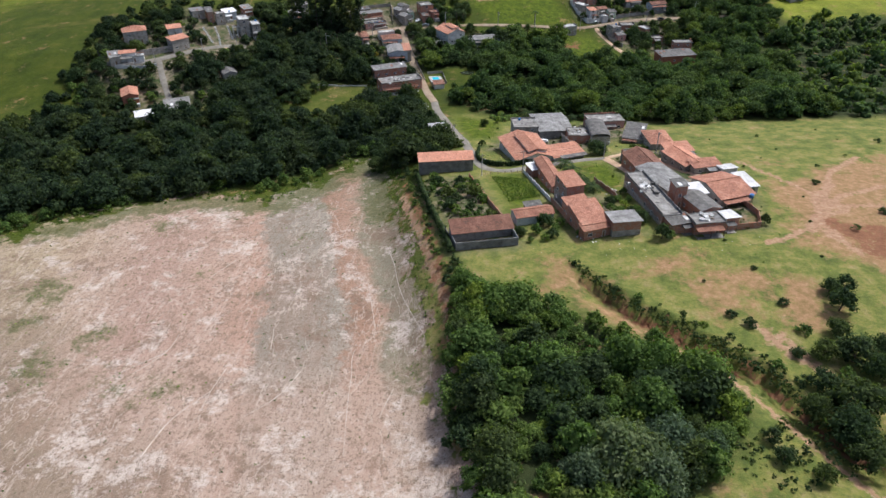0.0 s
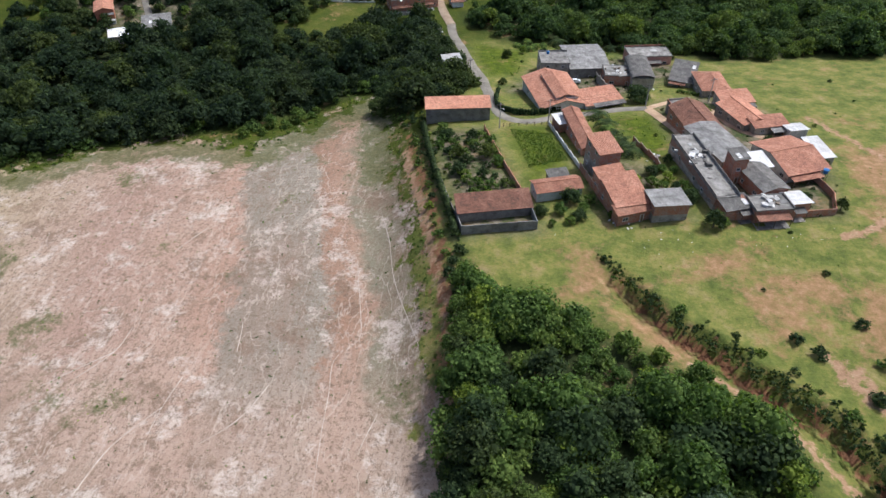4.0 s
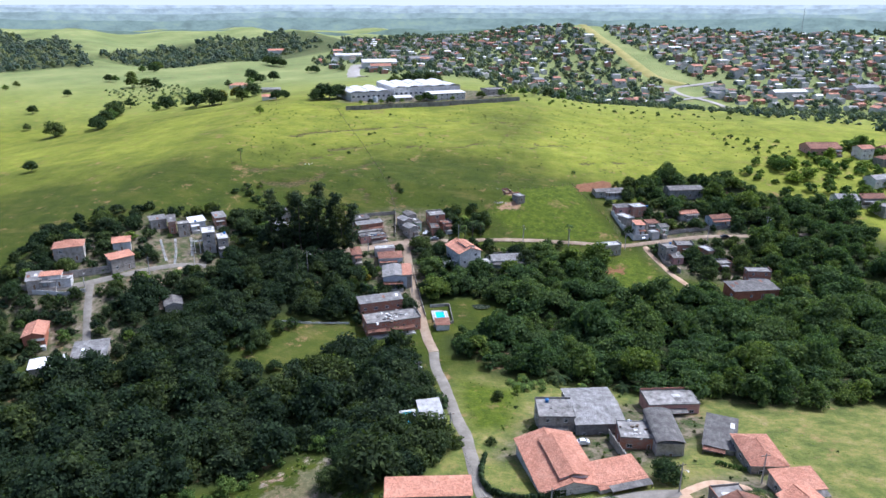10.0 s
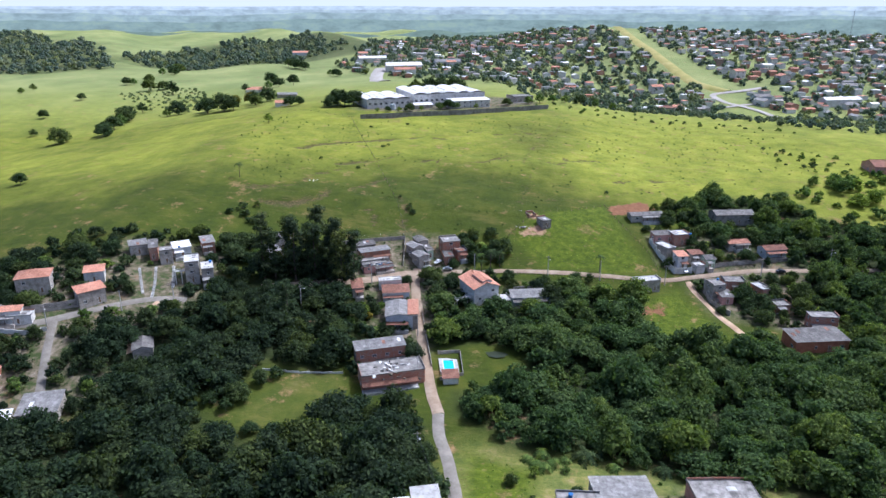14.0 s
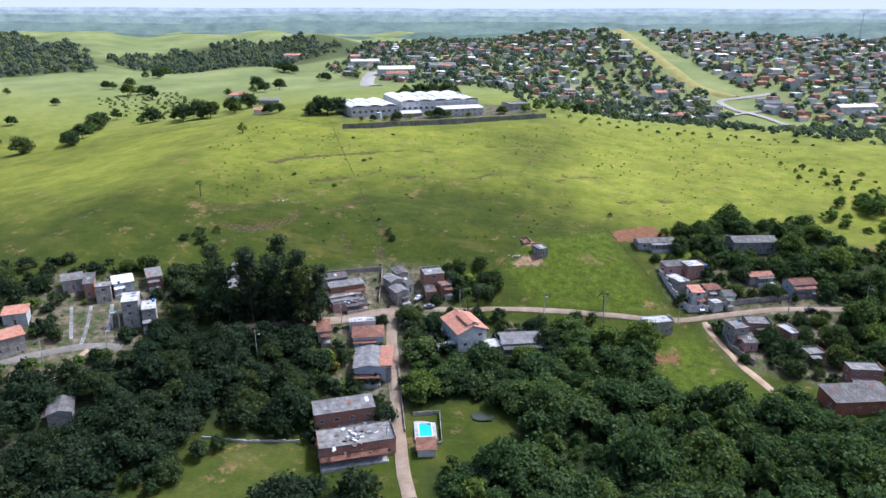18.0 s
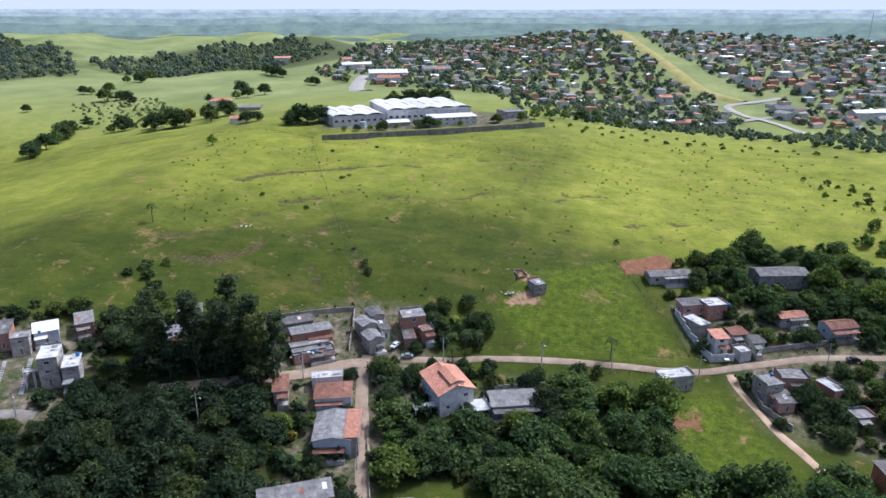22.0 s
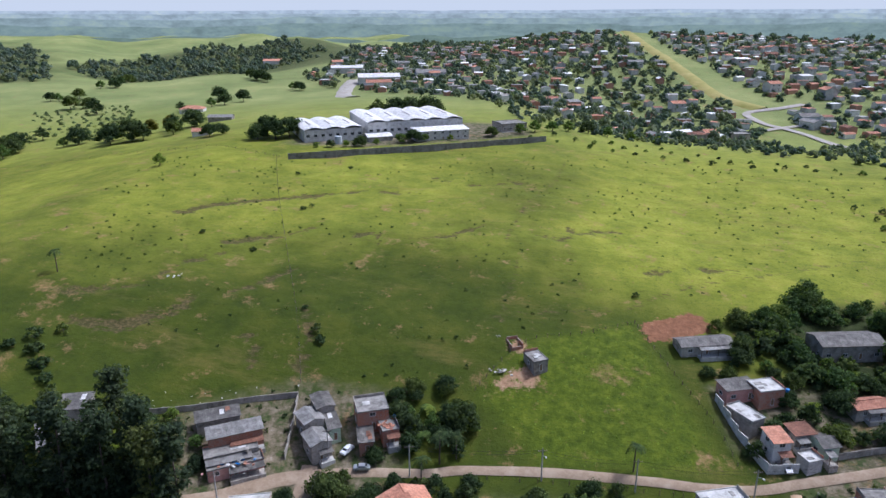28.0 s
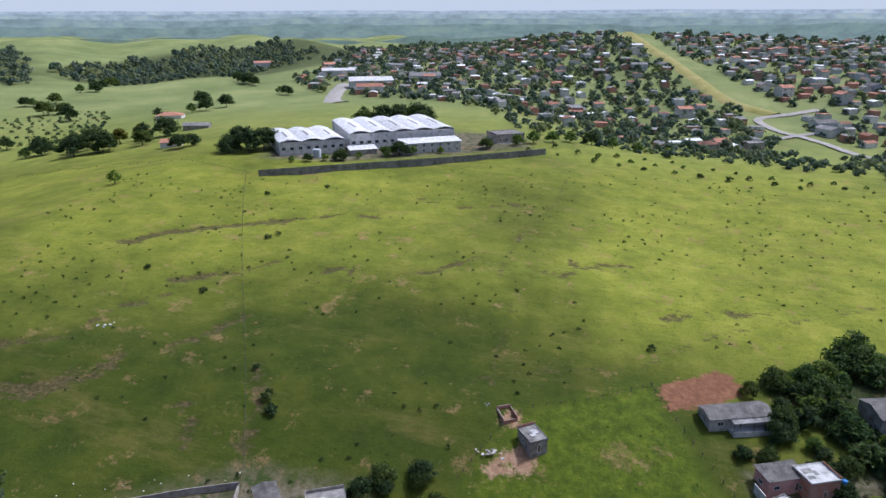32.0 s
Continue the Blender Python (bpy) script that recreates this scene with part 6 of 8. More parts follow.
# ---- pools and terraces ----
def swimming_pool(label, x, y, turn, w, d, deck, z, deck_mat=SLAB_PALE):
    root = anchor("swimming_pool", x, y, z, turn, label, "pool")
    HOMES.append((x, y, max(w, d) / 2 + deck))
    bm = bmesh.new()
    a, b = w / 2 + deck, d / 2 + deck
    for x0, x1, y0, y1 in ((-a, a, -b, -d / 2), (-a, a, d / 2, b), (-a, -w / 2, -d / 2, d / 2), (w / 2, a, -d / 2, d / 2)):
        block(bm, x0, x1, y0, y1, -3.0, 0.12)
    part("deck", bm, deck_mat, root)
    bm = bmesh.new()
    block(bm, -w / 2, w / 2, -d / 2, d / 2, -0.9, -0.02)
    part("water", bm, POOL_BLUE, root)
    bm = bmesh.new()
    for x0, x1, y0, y1 in ((-w / 2 - 0.25, w / 2 + 0.25, -d / 2 - 0.25, -d / 2 + 0.02), (-w / 2 - 0.25, w / 2 + 0.25, d / 2 - 0.02, d / 2 + 0.25), (-w / 2 - 0.25, -w / 2 + 0.02, -d / 2, d / 2), (w / 2 - 0.02, w / 2 + 0.25, -d / 2, d / 2)):
        block(bm, x0, x1, y0, y1, 0.1, 0.2)
    part("coping", bm, WHITEWASH, root)


swimming_pool("small blue swimming pool in a pale paved yard", -31.6, 349.6, 15, 3.6, 6.6, 1.4, float(lie(-31, 349)) + 0.5)
yard_wall("grey wall round the pool yard", [(-36.6, 356), (-29, 358), (-25.8, 345), (-33, 341)], 1.2, mat=RENDER)
house("low pool house with an orange tiled roof", -29.6, 341.4, 15, 5.0, 4.5, 2.3, "shed", TILE_OLD, WHITEWASH, faces="", name="pool_house", category="pool house")
swimming_pool("turquoise pool beside the white-roofed house", -30.6, 275.4, 20, 3.2, 6.5, 1.0, float(lie(-30, 275)) + 0.5, WHITEWASH)
swimming_pool("narrow blue pool in the walled yard", 3.4, 169.6, 15, 4.6, 1.6, 0.5, float(lie(3, 169)) + 0.35, TILE_OLD)


def terrace(label, x, y, turn, w, d, h, z=None):
    """An open terrace on columns with a railing."""
    root = anchor("terrace", x, y, z, turn, label, "terrace")
    bm = bmesh.new()
    block(bm, -w / 2, w / 2, -d / 2, d / 2, h - 0.2, h)
    part("floor_slab", bm, SLAB_PALE, root)
    for sx in (-1, 0, 1):
        for sy in (-1, 1):
            bm = bmesh.new()
            block(bm, sx * (w / 2 - 0.2) - 0.14, sx * (w / 2 - 0.2) + 0.14, sy * (d / 2 - 0.2) - 0.14, sy * (d / 2 - 0.2) + 0.14, -3, h - 0.2)
            part("column", bm, WHITEWASH, root)
    for x0, x1, y0, y1 in ((-w / 2, w / 2, -d / 2, -d / 2 + 0.06), (-w / 2, -w / 2 + 0.06, -d / 2 + 0.06, d / 2), (w / 2 - 0.06, w / 2, -d / 2 + 0.06, d / 2)):
        bm = bmesh.new()
        block(bm, x0, x1, y0, y1, h + 0.85, h + 0.95)
        n = max(3, int(max(x1 - x0, y1 - y0) / 0.6))
        for i in range(n + 1):
            cx, cy = x0 + (x1 - x0) * i / n, y0 + (y1 - y0) * i / n
            block(bm, cx - 0.03, cx + 0.03, cy - 0.03, cy + 0.03, h, h + 0.85)
        part("railing", bm, WHITEWASH, root)


terrace("white terrace on columns in front of the villa", -31.4, 390.2, 33, 9.8, 2.6, 3.0, float(lie(-31, 391)))
terrace("white sun deck on columns beside the villa", -18.7, 392.6, 26, 7.6, 6.2, 3.4, float(lie(-18, 392)) - 0.4)
terrace("small balcony on columns of the tall house", -140.8, 369.4, 29, 4.8, 1.6, 5.4, float(lie(-140, 370)))


# ---- on the roofs and in the yards ----
def water_tank(x, y, z, size=1.0, mat=TANK_BLUE, label="round blue plastic water tank on a flat roof"):
    root = anchor("water_tank", x, y, z, 0, label, "water tank", "water tanks")
    v, f = [], []
    limb(v, f, (0, 0, 0), (0, 0, 0.8 * size), 0.48 * size, 0.58 * size, 14)
    hang("tank", mesh_from("tank", v, f + [tuple(range(14))[::-1]], mat, False), root)
    v, f = [], []
    limb(v, f, (0, 0, 0.8 * size), (0, 0, 0.95 * size), 0.62 * size, 0.35 * size, 14)
    hang("lid", mesh_from("lid", v, f + [tuple(range(14, 28))], mat, False), root)


def roof_z(x, y, h):
    return float(lie(x, y)) + h + 0.2


water_tank(10.0, 278.4, roof_z(12.2, 275.6, 5.5))
water_tank(79.6, 196.2, float(lie(79.6, 196)) + 2.2, 1.2)
v, f = [], []
for sx, sy in ((-0.5, -0.5), (0.5, -0.5), (0.5, 0.5), (-0.5, 0.5)):
    limb(v, f, (sx, sy, -0.5), (sx, sy, 2.2), 0.07, 0.07, 6)
ob = new("tank_stand", mesh_from("tank_stand", v, f, TIMBER))
ob.location = (79.6, 196.2, float(lie(79.6, 196.2)))
tagged(ob, "four-legged wooden stand under the blue water tank", "tank stand")
water_tank(-133, 378, roof_z(-133, 375.2, 6.2))
water_tank(-38.6, 427, roof_z(-39.6, 424.4, 3.5))
water_tank(61, 452, roof_z(56.5, 454.8, 4.4), 0.9)
water_tank(-70.2, 408.8, roof_z(-74.6, 409.2, 3.0), 1.0, RENDER, "grey water tank on a stained slab")
water_tank(68.4, 421, roof_z(66.9, 418.2, 5.4), 0.9)
water_tank(-148.9, 383, roof_z(-153.9, 381.1, 5.4), 0.8)


def heap(name, label, x, y, z, count, spread, size, mats, seed):
    """A loose heap of small pieces: rubble, tiles, boards."""
    rng = random.Random(seed)
    root = anchor(name, x, y, z, rng.uniform(0, 90), label, name.replace("_", " "))
    for i in range(count):
        bm = bmesh.new()
        a, b, c = (size * rng.uniform(0.4, 1.5) for _ in range(3))
        block(bm, -a / 2, a / 2, -b / 2, b / 2, -0.02, c * 0.4)
        ob = part("piece", bm, rng.choice(mats), root)
        ob.matrix_basis = pose(rng.gauss(0, spread), rng.gauss(0, spread), 0, rng.uniform(-12, 12), rng.uniform(-12, 12), rng.uniform(0, 180))


heap("stacked_tiles", "stack of orange clay tiles on a slab", -39.4, 423.4, roof_z(-39.6, 424.4, 3.5) - 0.05, 26, 1.0, 0.6, [TILE, TILE_NEW], 1)
heap("roof_clutter", "washing and odds and ends on a flat roof", -72.4, 406.4, roof_z(-72.4, 406.6, 2.6) - 0.05, 34, 2.4, 0.7, [WHITEWASH, PINKWASH, SLAB_PALE, TANK_BLUE, TILE], 2)
heap("roof_clutter", "scattered boards and sheets on a flat roof", -49, 338, roof_z(-49.2, 338.7, 5.0) - 0.05, 30, 3.6, 0.9, [WHITEWASH, SLAB_PALE, SHEET_DARK, TIMBER], 3)
heap("roof_clutter", "loose boards and blocks on a flat roof", 34.5, 266, roof_z(34.3, 266.2, 4) - 0.05, 18, 2.0, 0.7, [WHITEWASH, SLAB, TIMBER], 4)
heap("roof_clutter", "patches of sheet metal on a slab roof", 48.6, 196, roof_z(49, 194, 4) - 0.05, 16, 2.6, 1.2, [SLAB_PALE, SHEET_WHITE, SHEET_DARK], 5)
heap("roof_clutter", "loose sheets and blocks on a slab roof", 62, 180, roof_z(62, 179.5, 3.5) - 0.05, 12, 1.6, 1.0, [SLAB_PALE, SHEET_WHITE, TIMBER], 6)
heap("rubble_heap", "pale heap of building rubble on the lot", -13.5, 450, float(lie(-13.5, 450)) + 0.1, 26, 1.4, 0.5, [SLAB_PALE, RENDER, SLAB], 7)
heap("rubble_heap", "heap of scrap and rubble behind the houses", 38.8, 203, float(lie(38.8, 203)) + 0.1, 18, 1.0, 0.6, [SLAB, WHITEWASH, TIMBER], 8)
heap("rubble_heap", "white rubbish heap in the grass", 27.5, 172.6, float(lie(27.5, 172.6)) + 0.1, 20, 1.3, 0.35, [WHITEWASH, SLAB_PALE], 9)
heap("timber_pile", "pile of old timber beside the outbuilding", 75.8, 221.6, float(lie(75.8, 221.6)) + 0.1, 20, 1.0, 1.3, [TIMBER], 10)
heap("rubble_heap", "white stones on the pasture path", -16, 463, float(lie(-16, 463)) + 0.1, 8, 0.8, 0.3, [SLAB], 11)
heap("rubble_heap", "pale rubble washed out of the gully", -124, 471, float(lie(-124, 471)) + 0.1, 10, 1.6, 0.5, [WHITEWASH, SLAB_PALE], 12)
# unfinished brick foundation beside the block house
yard_wall("unfinished red brick foundation walls", [(-11.6, 457.6), (-8.6, 459.2), (-10.6, 463.2), (-13.6, 461.8), (-11.6, 457.6)], 1.0, mat=BRICK)
# a strip of orange tiles on the half-tiled house and a rounded lip on the long shed
house("tiled lean-to against the sheet-roofed house", -50.2, 377, 13, 3.4, 13.4, 5.6, "shed", TILE_NEW, RENDER, faces="", rise=0.1, name="lean_to", category="lean-to", z=float(lie(-55.3, 375.7)))
house("unfinished brick walls behind the long house", 50.6, 233.6, 15, 7.0, 8.6, 3.0, "flat", SLAB, RENDER_DARK, faces="left")
house("abandoned block house with a dark sheet roof", -115.6, 410.2, 20, 7.0, 6.0, 4.6, "shed", SHEET_DARK, RENDER, faces="front")
house("small black sheet shed in the vegetable plot", 12.6, 191.2, 18, 5.0, 3.4, 1.8, "shed", SHEET_DARK, TIMBER, faces="", name="shed", category="shed")
house("shed with bright sheet metal roof and wall", 79.4, 222, 17, 5.2, 4.2, 2.6, "back", SHEET_WHITE, SHEET_WHITE, faces="", name="shed", category="shed")
house("white wall building at the edge of the lane", -181, 331.6, 22, 8.0, 4.0, 3.0, "flat", SLAB_PALE, WHITEWASH, faces="front")


def litter(label, poly, count, seed, mat=WHITEWASH):
    rng = np.random.default_rng(seed)
    spots = np.array(scatter(poly, 1.2, seed))[:count]
    vs, qs = [], []
    for i, (x, y) in enumerate(spots):
        s, z = rng.uniform(0.05, 0.2), float(lie(x, y)) + 0.28
        a = rng.uniform(0, 3.14)
        c, n = math.cos(a) * s, math.sin(a) * s
        vs += [(x - c, y - n, z), (x + n, y - c, z + 0.06), (x + c, y + n, z + 0.02), (x - n, y + c, z + 0.1)]
        qs.append([4 * i, 4 * i + 1, 4 * i + 2, 4 * i + 3])
    tagged(new("litter", quads_mesh("litter", vs, qs, mat)), label, "litter", kind="stuff")


litter("white scraps of litter scattered in the grass", [(8, 167), (48, 172), (80, 178), (70, 168), (30, 160), (8, 160)], 26, 3)
litter("white scraps of litter along the pasture wall", [(-104, 416), (-70, 431), (-66, 436), (-100, 424)], 14, 4)


def pond(label, x, y, rx, ry):
    rng = np.random.default_rng(5)
    vs = [(0, 0, 0)] + [(math.cos(a) * rx * r, math.sin(a) * ry * r, 0) for a, r in zip(np.linspace(0, 6.0, 20), rng.uniform(0.85, 1.1, 20))]
    ob = new("pond", mesh_from("pond", vs, [(0, i, i % 20 + 1) for i in range(1, 21)], Nodes("dark_pond_water", 0.08, 0.0, 0.6).colour((0.045, 0.055, 0.035)).mat))
    ob.location = (x, y, float(lie(x, y)) + 0.22)
    tagged(ob, label, "pond", kind="structure")


pond("small dark garden pond in the grass", -16, 359, 3.8, 2.4)


# ---- palms, bananas, hedges and garden plants ----
def frond_quads(rng, base, a, length, droop, width, lift, n=7):
    """One feathered frond: a bent blade of paired leaflets."""
    out = np.array([math.cos(a), math.sin(a), 0])
    side = np.array([-math.sin(a), math.cos(a), 0])
    vs, qs = [], []
    for i in range(n):
        for s in (-1, 1):
            k = len(vs)
            pts = []
            for t, wv in ((i / n, 0.02), ((i + 0.8) / n, 0.02), ((i + 1.1) / n, 1), ((i + 0.6) / n, 1)):
                w = width * wv * (1 - 0.6 * abs(t - 0.4))
                pts.append(base + out * length * t + np.array([0, 0, lift * t - droop * t * t - 0.25 * w]) + side * s * w)
            vs += [tuple(p) for p in pts]
            qs.append([k, k + 1, k + 2, k + 3])
    return vs, qs


def palm_model(seed, h, fronds, length, droop, mat=LEAF, width=0.55, girth=0.2):
    rng = np.random.default_rng(seed)
    v, f = [], []
    if h > 0.5:
        limb(v, f, (0, 0, -0.5), (0.1, 0, h * 0.5), girth, girth * 0.8, 8)
        limb(v, f, (0.1, 0, h * 0.5), (0.15, 0.05, h), girth * 0.8, girth * 0.65, 8)
    else:
        limb(v, f, (0, 0, -0.3), (0, 0, 0.6), girth, girth * 0.7, 8)
    trunk = mesh_from("trunk", v, f, BARK, True)
    blades = []
    for i in range(fronds):
        vs, qs = frond_quads(rng, np.array([0.15 if h > 0.5 else 0, 0, max(h, 0.4)]), i * 2.4 + rng.uniform(-0.2, 0.2), length * rng.uniform(0.8, 1.1), droop * rng.uniform(0.6, 1.3), width, rng.uniform(0.2, 1.6) * length * 0.4)
        me = quads_mesh("frond", vs, qs, mat)
        give(me, "tone", np.full(len(vs), 0.3))
        blades.append(me)
    return trunk, blades


PALMS = {"palm": palm_model(1, 7.5, 13, 2.6, 2.2), "low_palm": palm_model(2, 1.4, 12, 2.8, 2.0), "banana": palm_model(3, 1.6, 8, 2.4, 2.2, LEAF_LIGHT, 0.8, 0.16)}
PALM_LABEL = {"palm": "tall slender palm with a feathery crown", "low_palm": "low spreading palm with arching fronds", "banana": "banana plant with broad light green leaves"}
PALM_MADE = {}


def palm(kind, x, y, size=1.0, turn=0.0):
    m = pose(x, y, float(lie(x, y)), 0, 0, turn) @ Matrix.Scale(size, 4)
    if kind not in PALM_MADE:
        root = new("banana_plant" if kind == "banana" else "palm")
        tagged(root, PALM_LABEL[kind], "banana plant" if kind == "banana" else "palm", "bananas" if kind == "banana" else "palms")
        trunk, blades = PALMS[kind]
        hang("trunk", trunk, root)
        for b in blades:
            hang("frond", b, root)
        PALM_MADE[kind] = root
        root.matrix_basis = m
    else:
        copy_thing(PALM_MADE[kind], Matrix.Identity(4)).matrix_basis = m


for x, y, s in ((20.9, 425.6, 1.0), (-160.5, 464, 1.0), (-25.4, 418.6, 1.1), (-21.6, 420.8, 0.9), (-28.6, 412.4, 0.9)):
    palm("palm", x, y, s, x * 13)
for x, y, s in ((25.6, 231.6, 1.5), (27.4, 224, 1.5), (29.2, 216, 1.5), (30.8, 210.6, 1.5), (32.6, 206, 1.5), (57.8, 240.4, 1.2), (14.4, 306.6, 1.6), (18.2, 310, 1.5), (35.1, 303.6, 1.3), (-84, 358, 1.4)):
    palm("low_palm", x, y, s, x * 17)
for x, y in [(-1.6, 303), (0.8, 301), (3.4, 299.4), (5.6, 302), (8.6, 304), (2.2, 305.6), (28.4, 220), (30.4, 213.6), (21.8, 302.6), (26.6, 227.6), (28.6, 219.4), (30, 212.4), (31.8, 207.4), (27.2, 222), (-30.6, 425), (-34, 427.5), (-27.4, 430), (-31, 433), (-62, 366), (-60.6, 369.6), (-121, 352), (-124.6, 355), (-14, 372), (-10, 376)]:
    palm("banana", x, y, random.uniform(0.8, 1.25), random.uniform(0, 360))


def hedge(label, points, width, h, seed, mat=LEAF, per=30):
    """A clipped or ragged hedge along a line, as one row of leaf sprays on a woody core."""
    rng = np.random.default_rng(seed)
    lumps = []
    x0, y0 = points[0]
    z0 = float(lie(x0, y0))
    for x, y in smooth_line(points, 0.8):
        for k in (0.35, 0.8):
            lumps.append((x - x0 + rng.normal() * 0.12, y - y0 + rng.normal() * 0.12, float(lie(x, y)) - z0 + h * k, width * rng.uniform(0.5, 0.68)))
    v, q = foliage(rng, lumps, 0.2, per, 0.9)
    cv, cq = crown_core(rng, lumps, 0.9, 6, 2, 0.9)
    q, v = np.concatenate([q, cq + len(v)]), np.concatenate([v, cv])
    me = quads_mesh("hedge", v, q, mat)
    give(me, "tone", np.full(len(v), 0.45))
    ob = new("hedge", me)
    ob.location = (x0, y0, z0)
    tagged(ob, label, "hedge")


hedge("clipped green hedge along the street corner", [(-6.2, 253), (-6.4, 244), (-4.6, 238), (0.2, 234.4), (8, 235), (16, 239.4), (21, 243)], 1.3, 1.9, 5, LEAF, 20)
hedge("rank dark hedge along the garden wall", [(-27.6, 224), (-21.6, 200), (-14.4, 176), (-11.6, 166)], 1.6, 2.2, 6, LEAF, 12)
BANK_GRASS = [(-42, 238), (-38, 238), (-33, 216), (-27, 196), (-20, 171), (-14, 148), (-10, 128), (-14, 128), (-18, 150), (-24.5, 171), (-31, 196), (-37, 216)]
joined_wood("bank_weeds", scatter(BANK_GRASS, 1.25, 37), 38, "light green weeds along the bank of the field", ("shrub",), (0.12, 0.4), LEAF_LIGHT, "weeds", 0.35)
hedge("row of vegetables behind the small houses", [(53, 256), (58, 253.4), (62, 252)], 0.9, 0.9, 8, LEAF_LIGHT, 22)
CROPS = []
for i in range(14):
    for x, y in smooth_line([(-0.6 + i * 0.88, 222 - i * 0.18), (5.2 + i * 0.74, 197.6 + i * 0.36)], 0.75):
        CROPS.append((x + random.uniform(-0.25, 0.25), y + random.uniform(-0.3, 0.3)))
        CROPS.append((x + random.uniform(0.2, 0.6), y + random.uniform(-0.4, 0.4)))
joined_wood("vegetable_rows", CROPS, 44, "low green vegetables in rows on the fenced plot", ("shrub",), (0.12, 0.30), LEAF_LIGHT, "vegetables", 0.4)

SCARP = [(22, 160), (27, 157), (34, 149), (40, 143), (46, 139), (51, 134), (58, 128), (65, 123), (70, 114), (79, 100), (74, 97), (65, 111), (61, 119), (54, 125), (47, 131), (42, 136), (36, 140), (30, 147)]
joined_wood("scarp_scrub", scatter(SCARP, 1.15, 39), 40, "ragged dark scrub and grass hanging over the gully scarp", ("shrub",), (0.25, 0.95), LEAF, "scrub", 0.2)

HOLLOW = [(50, 100), (58, 104), (68, 112), (76, 104), (72, 94), (60, 88), (50, 92)]
joined_wood("hollow_scrub", scatter(HOLLOW, 1.5, 139), 140, "low dark scrub in the hollow below the thicket", ("shrub",), (0.25, 0.8), LEAF, "scrub", 0.2)

# garden and yard trees
for i, (x, y) in enumerate(scatter([(-25, 219), (-10, 220), (-1, 197), (4, 180), (-11, 179), (-18, 196)], 3.6, 19, 0.8)):
    plant("bush" if i % 2 else "pale_bush", x, y, random.uniform(0.7, 1.5), i * 37, i, "leafy shrub inside the walled garden", "garden shrubs")
for i, (x, y, s) in enumerate([(-14.5, 203, 0.55), (-10.8, 209, 0.5), (-6.2, 203, 0.6), (-3.4, 198.5, 0.55), (-6.8, 190.5, 0.5), (-10.5, 188.5, 0.45), (-13.6, 193, 0.5), (-16.6, 209, 0.5), (-11.5, 214.5, 0.5), (-6, 212, 0.5), (-19, 214, 0.5), (-21, 220, 0.55), (-12, 198, 0.5), (-8.4, 182.6, 0.4)]):
    plant(("broad", "light", "broad", "gold" if i == 4 else "light")[i % 4], x, y, s, i * 47, i, "small leafy garden tree inside the walls", "garden trees")
for i, (x, y, s, kind) in enumerate([(48.4, 172.6, 0.75, "broad"), (50.8, 173.2, 0.45, "light"), (36.2, 189.6, 0.5, "light"), (38.4, 187, 0.55, "light"), (41.4, 186, 0.5, "broad"), (40.4, 191.6, 0.5, "light"), (36.6, 194.6, 0.4, "broad"), (8.2, 174.6, 0.4, "broad"), (11.2, 170.6, 0.35, "light"), (15.4, 171.6, 0.4, "light"), (17.6, 173.4, 0.4, "broad"), (38.6, 246.4, 0.75, "broad"), (13.0, 175.6, 0.6, "light"), (15.6, 180.4, 0.62, "broad"), (18.6, 177, 0.5, "light"), (20.4, 181, 0.45, "light"), (42.4, 195.6, 0.4, "light"), (43.8, 188, 0.5, "light"), (44.4, 183, 0.5, "broad"), (39, 196, 0.45, "light"), (41.6, 201, 0.4, "broad"), (-27, 243, 0.8, "broad"), (-24, 250, 0.8, "broad"), (-30, 251, 0.85, "broad"), (-21, 256, 0.7, "broad"), (-33, 243, 0.8, "broad"), (-27, 259, 0.75, "broad"), (-35, 258, 0.85, "broad"), (-37, 250, 0.9, "light"), (-36, 290, 0.6, "gold"), (-24, 244.5, 0.6, "light"),
                                     (-49.6, 404.4, 0.85, "broad"), (-46.4, 408.6, 0.6, "broad"), (-36.6, 430, 0.8, "light"), (-29, 428.4, 0.7, "light"), (-24.6, 431, 0.7, "broad"), (-33, 421, 0.6, "light"), (-17, 412.4, 0.6, "broad"), (4.4, 409, 0.6, "broad"), (10.6, 416, 0.6, "broad"), (16.6, 417.2, 0.6, "broad"), (-134.6, 398, 1.2, "broad"), (-127.6, 402, 1.1, "broad"), (-129.6, 392, 1.0, "broad"), (-121.6, 398, 0.9, "light"), (-66.6, 372.6, 0.6, "gold"), (-72, 366, 0.8, "light"), (-75.6, 358, 0.9, "broad"), (-70, 352, 0.7, "gold"), (60.6, 446.8, 0.5, "light"), (76.6, 427, 0.5, "broad"), (67.6, 404.6, 0.4, "broad"), (84.6, 405, 0.9, "broad"), (62.6, 421, 0.5, "light")]):
    plant(kind, x, y, s, i * 59, i, group="trees between the houses")
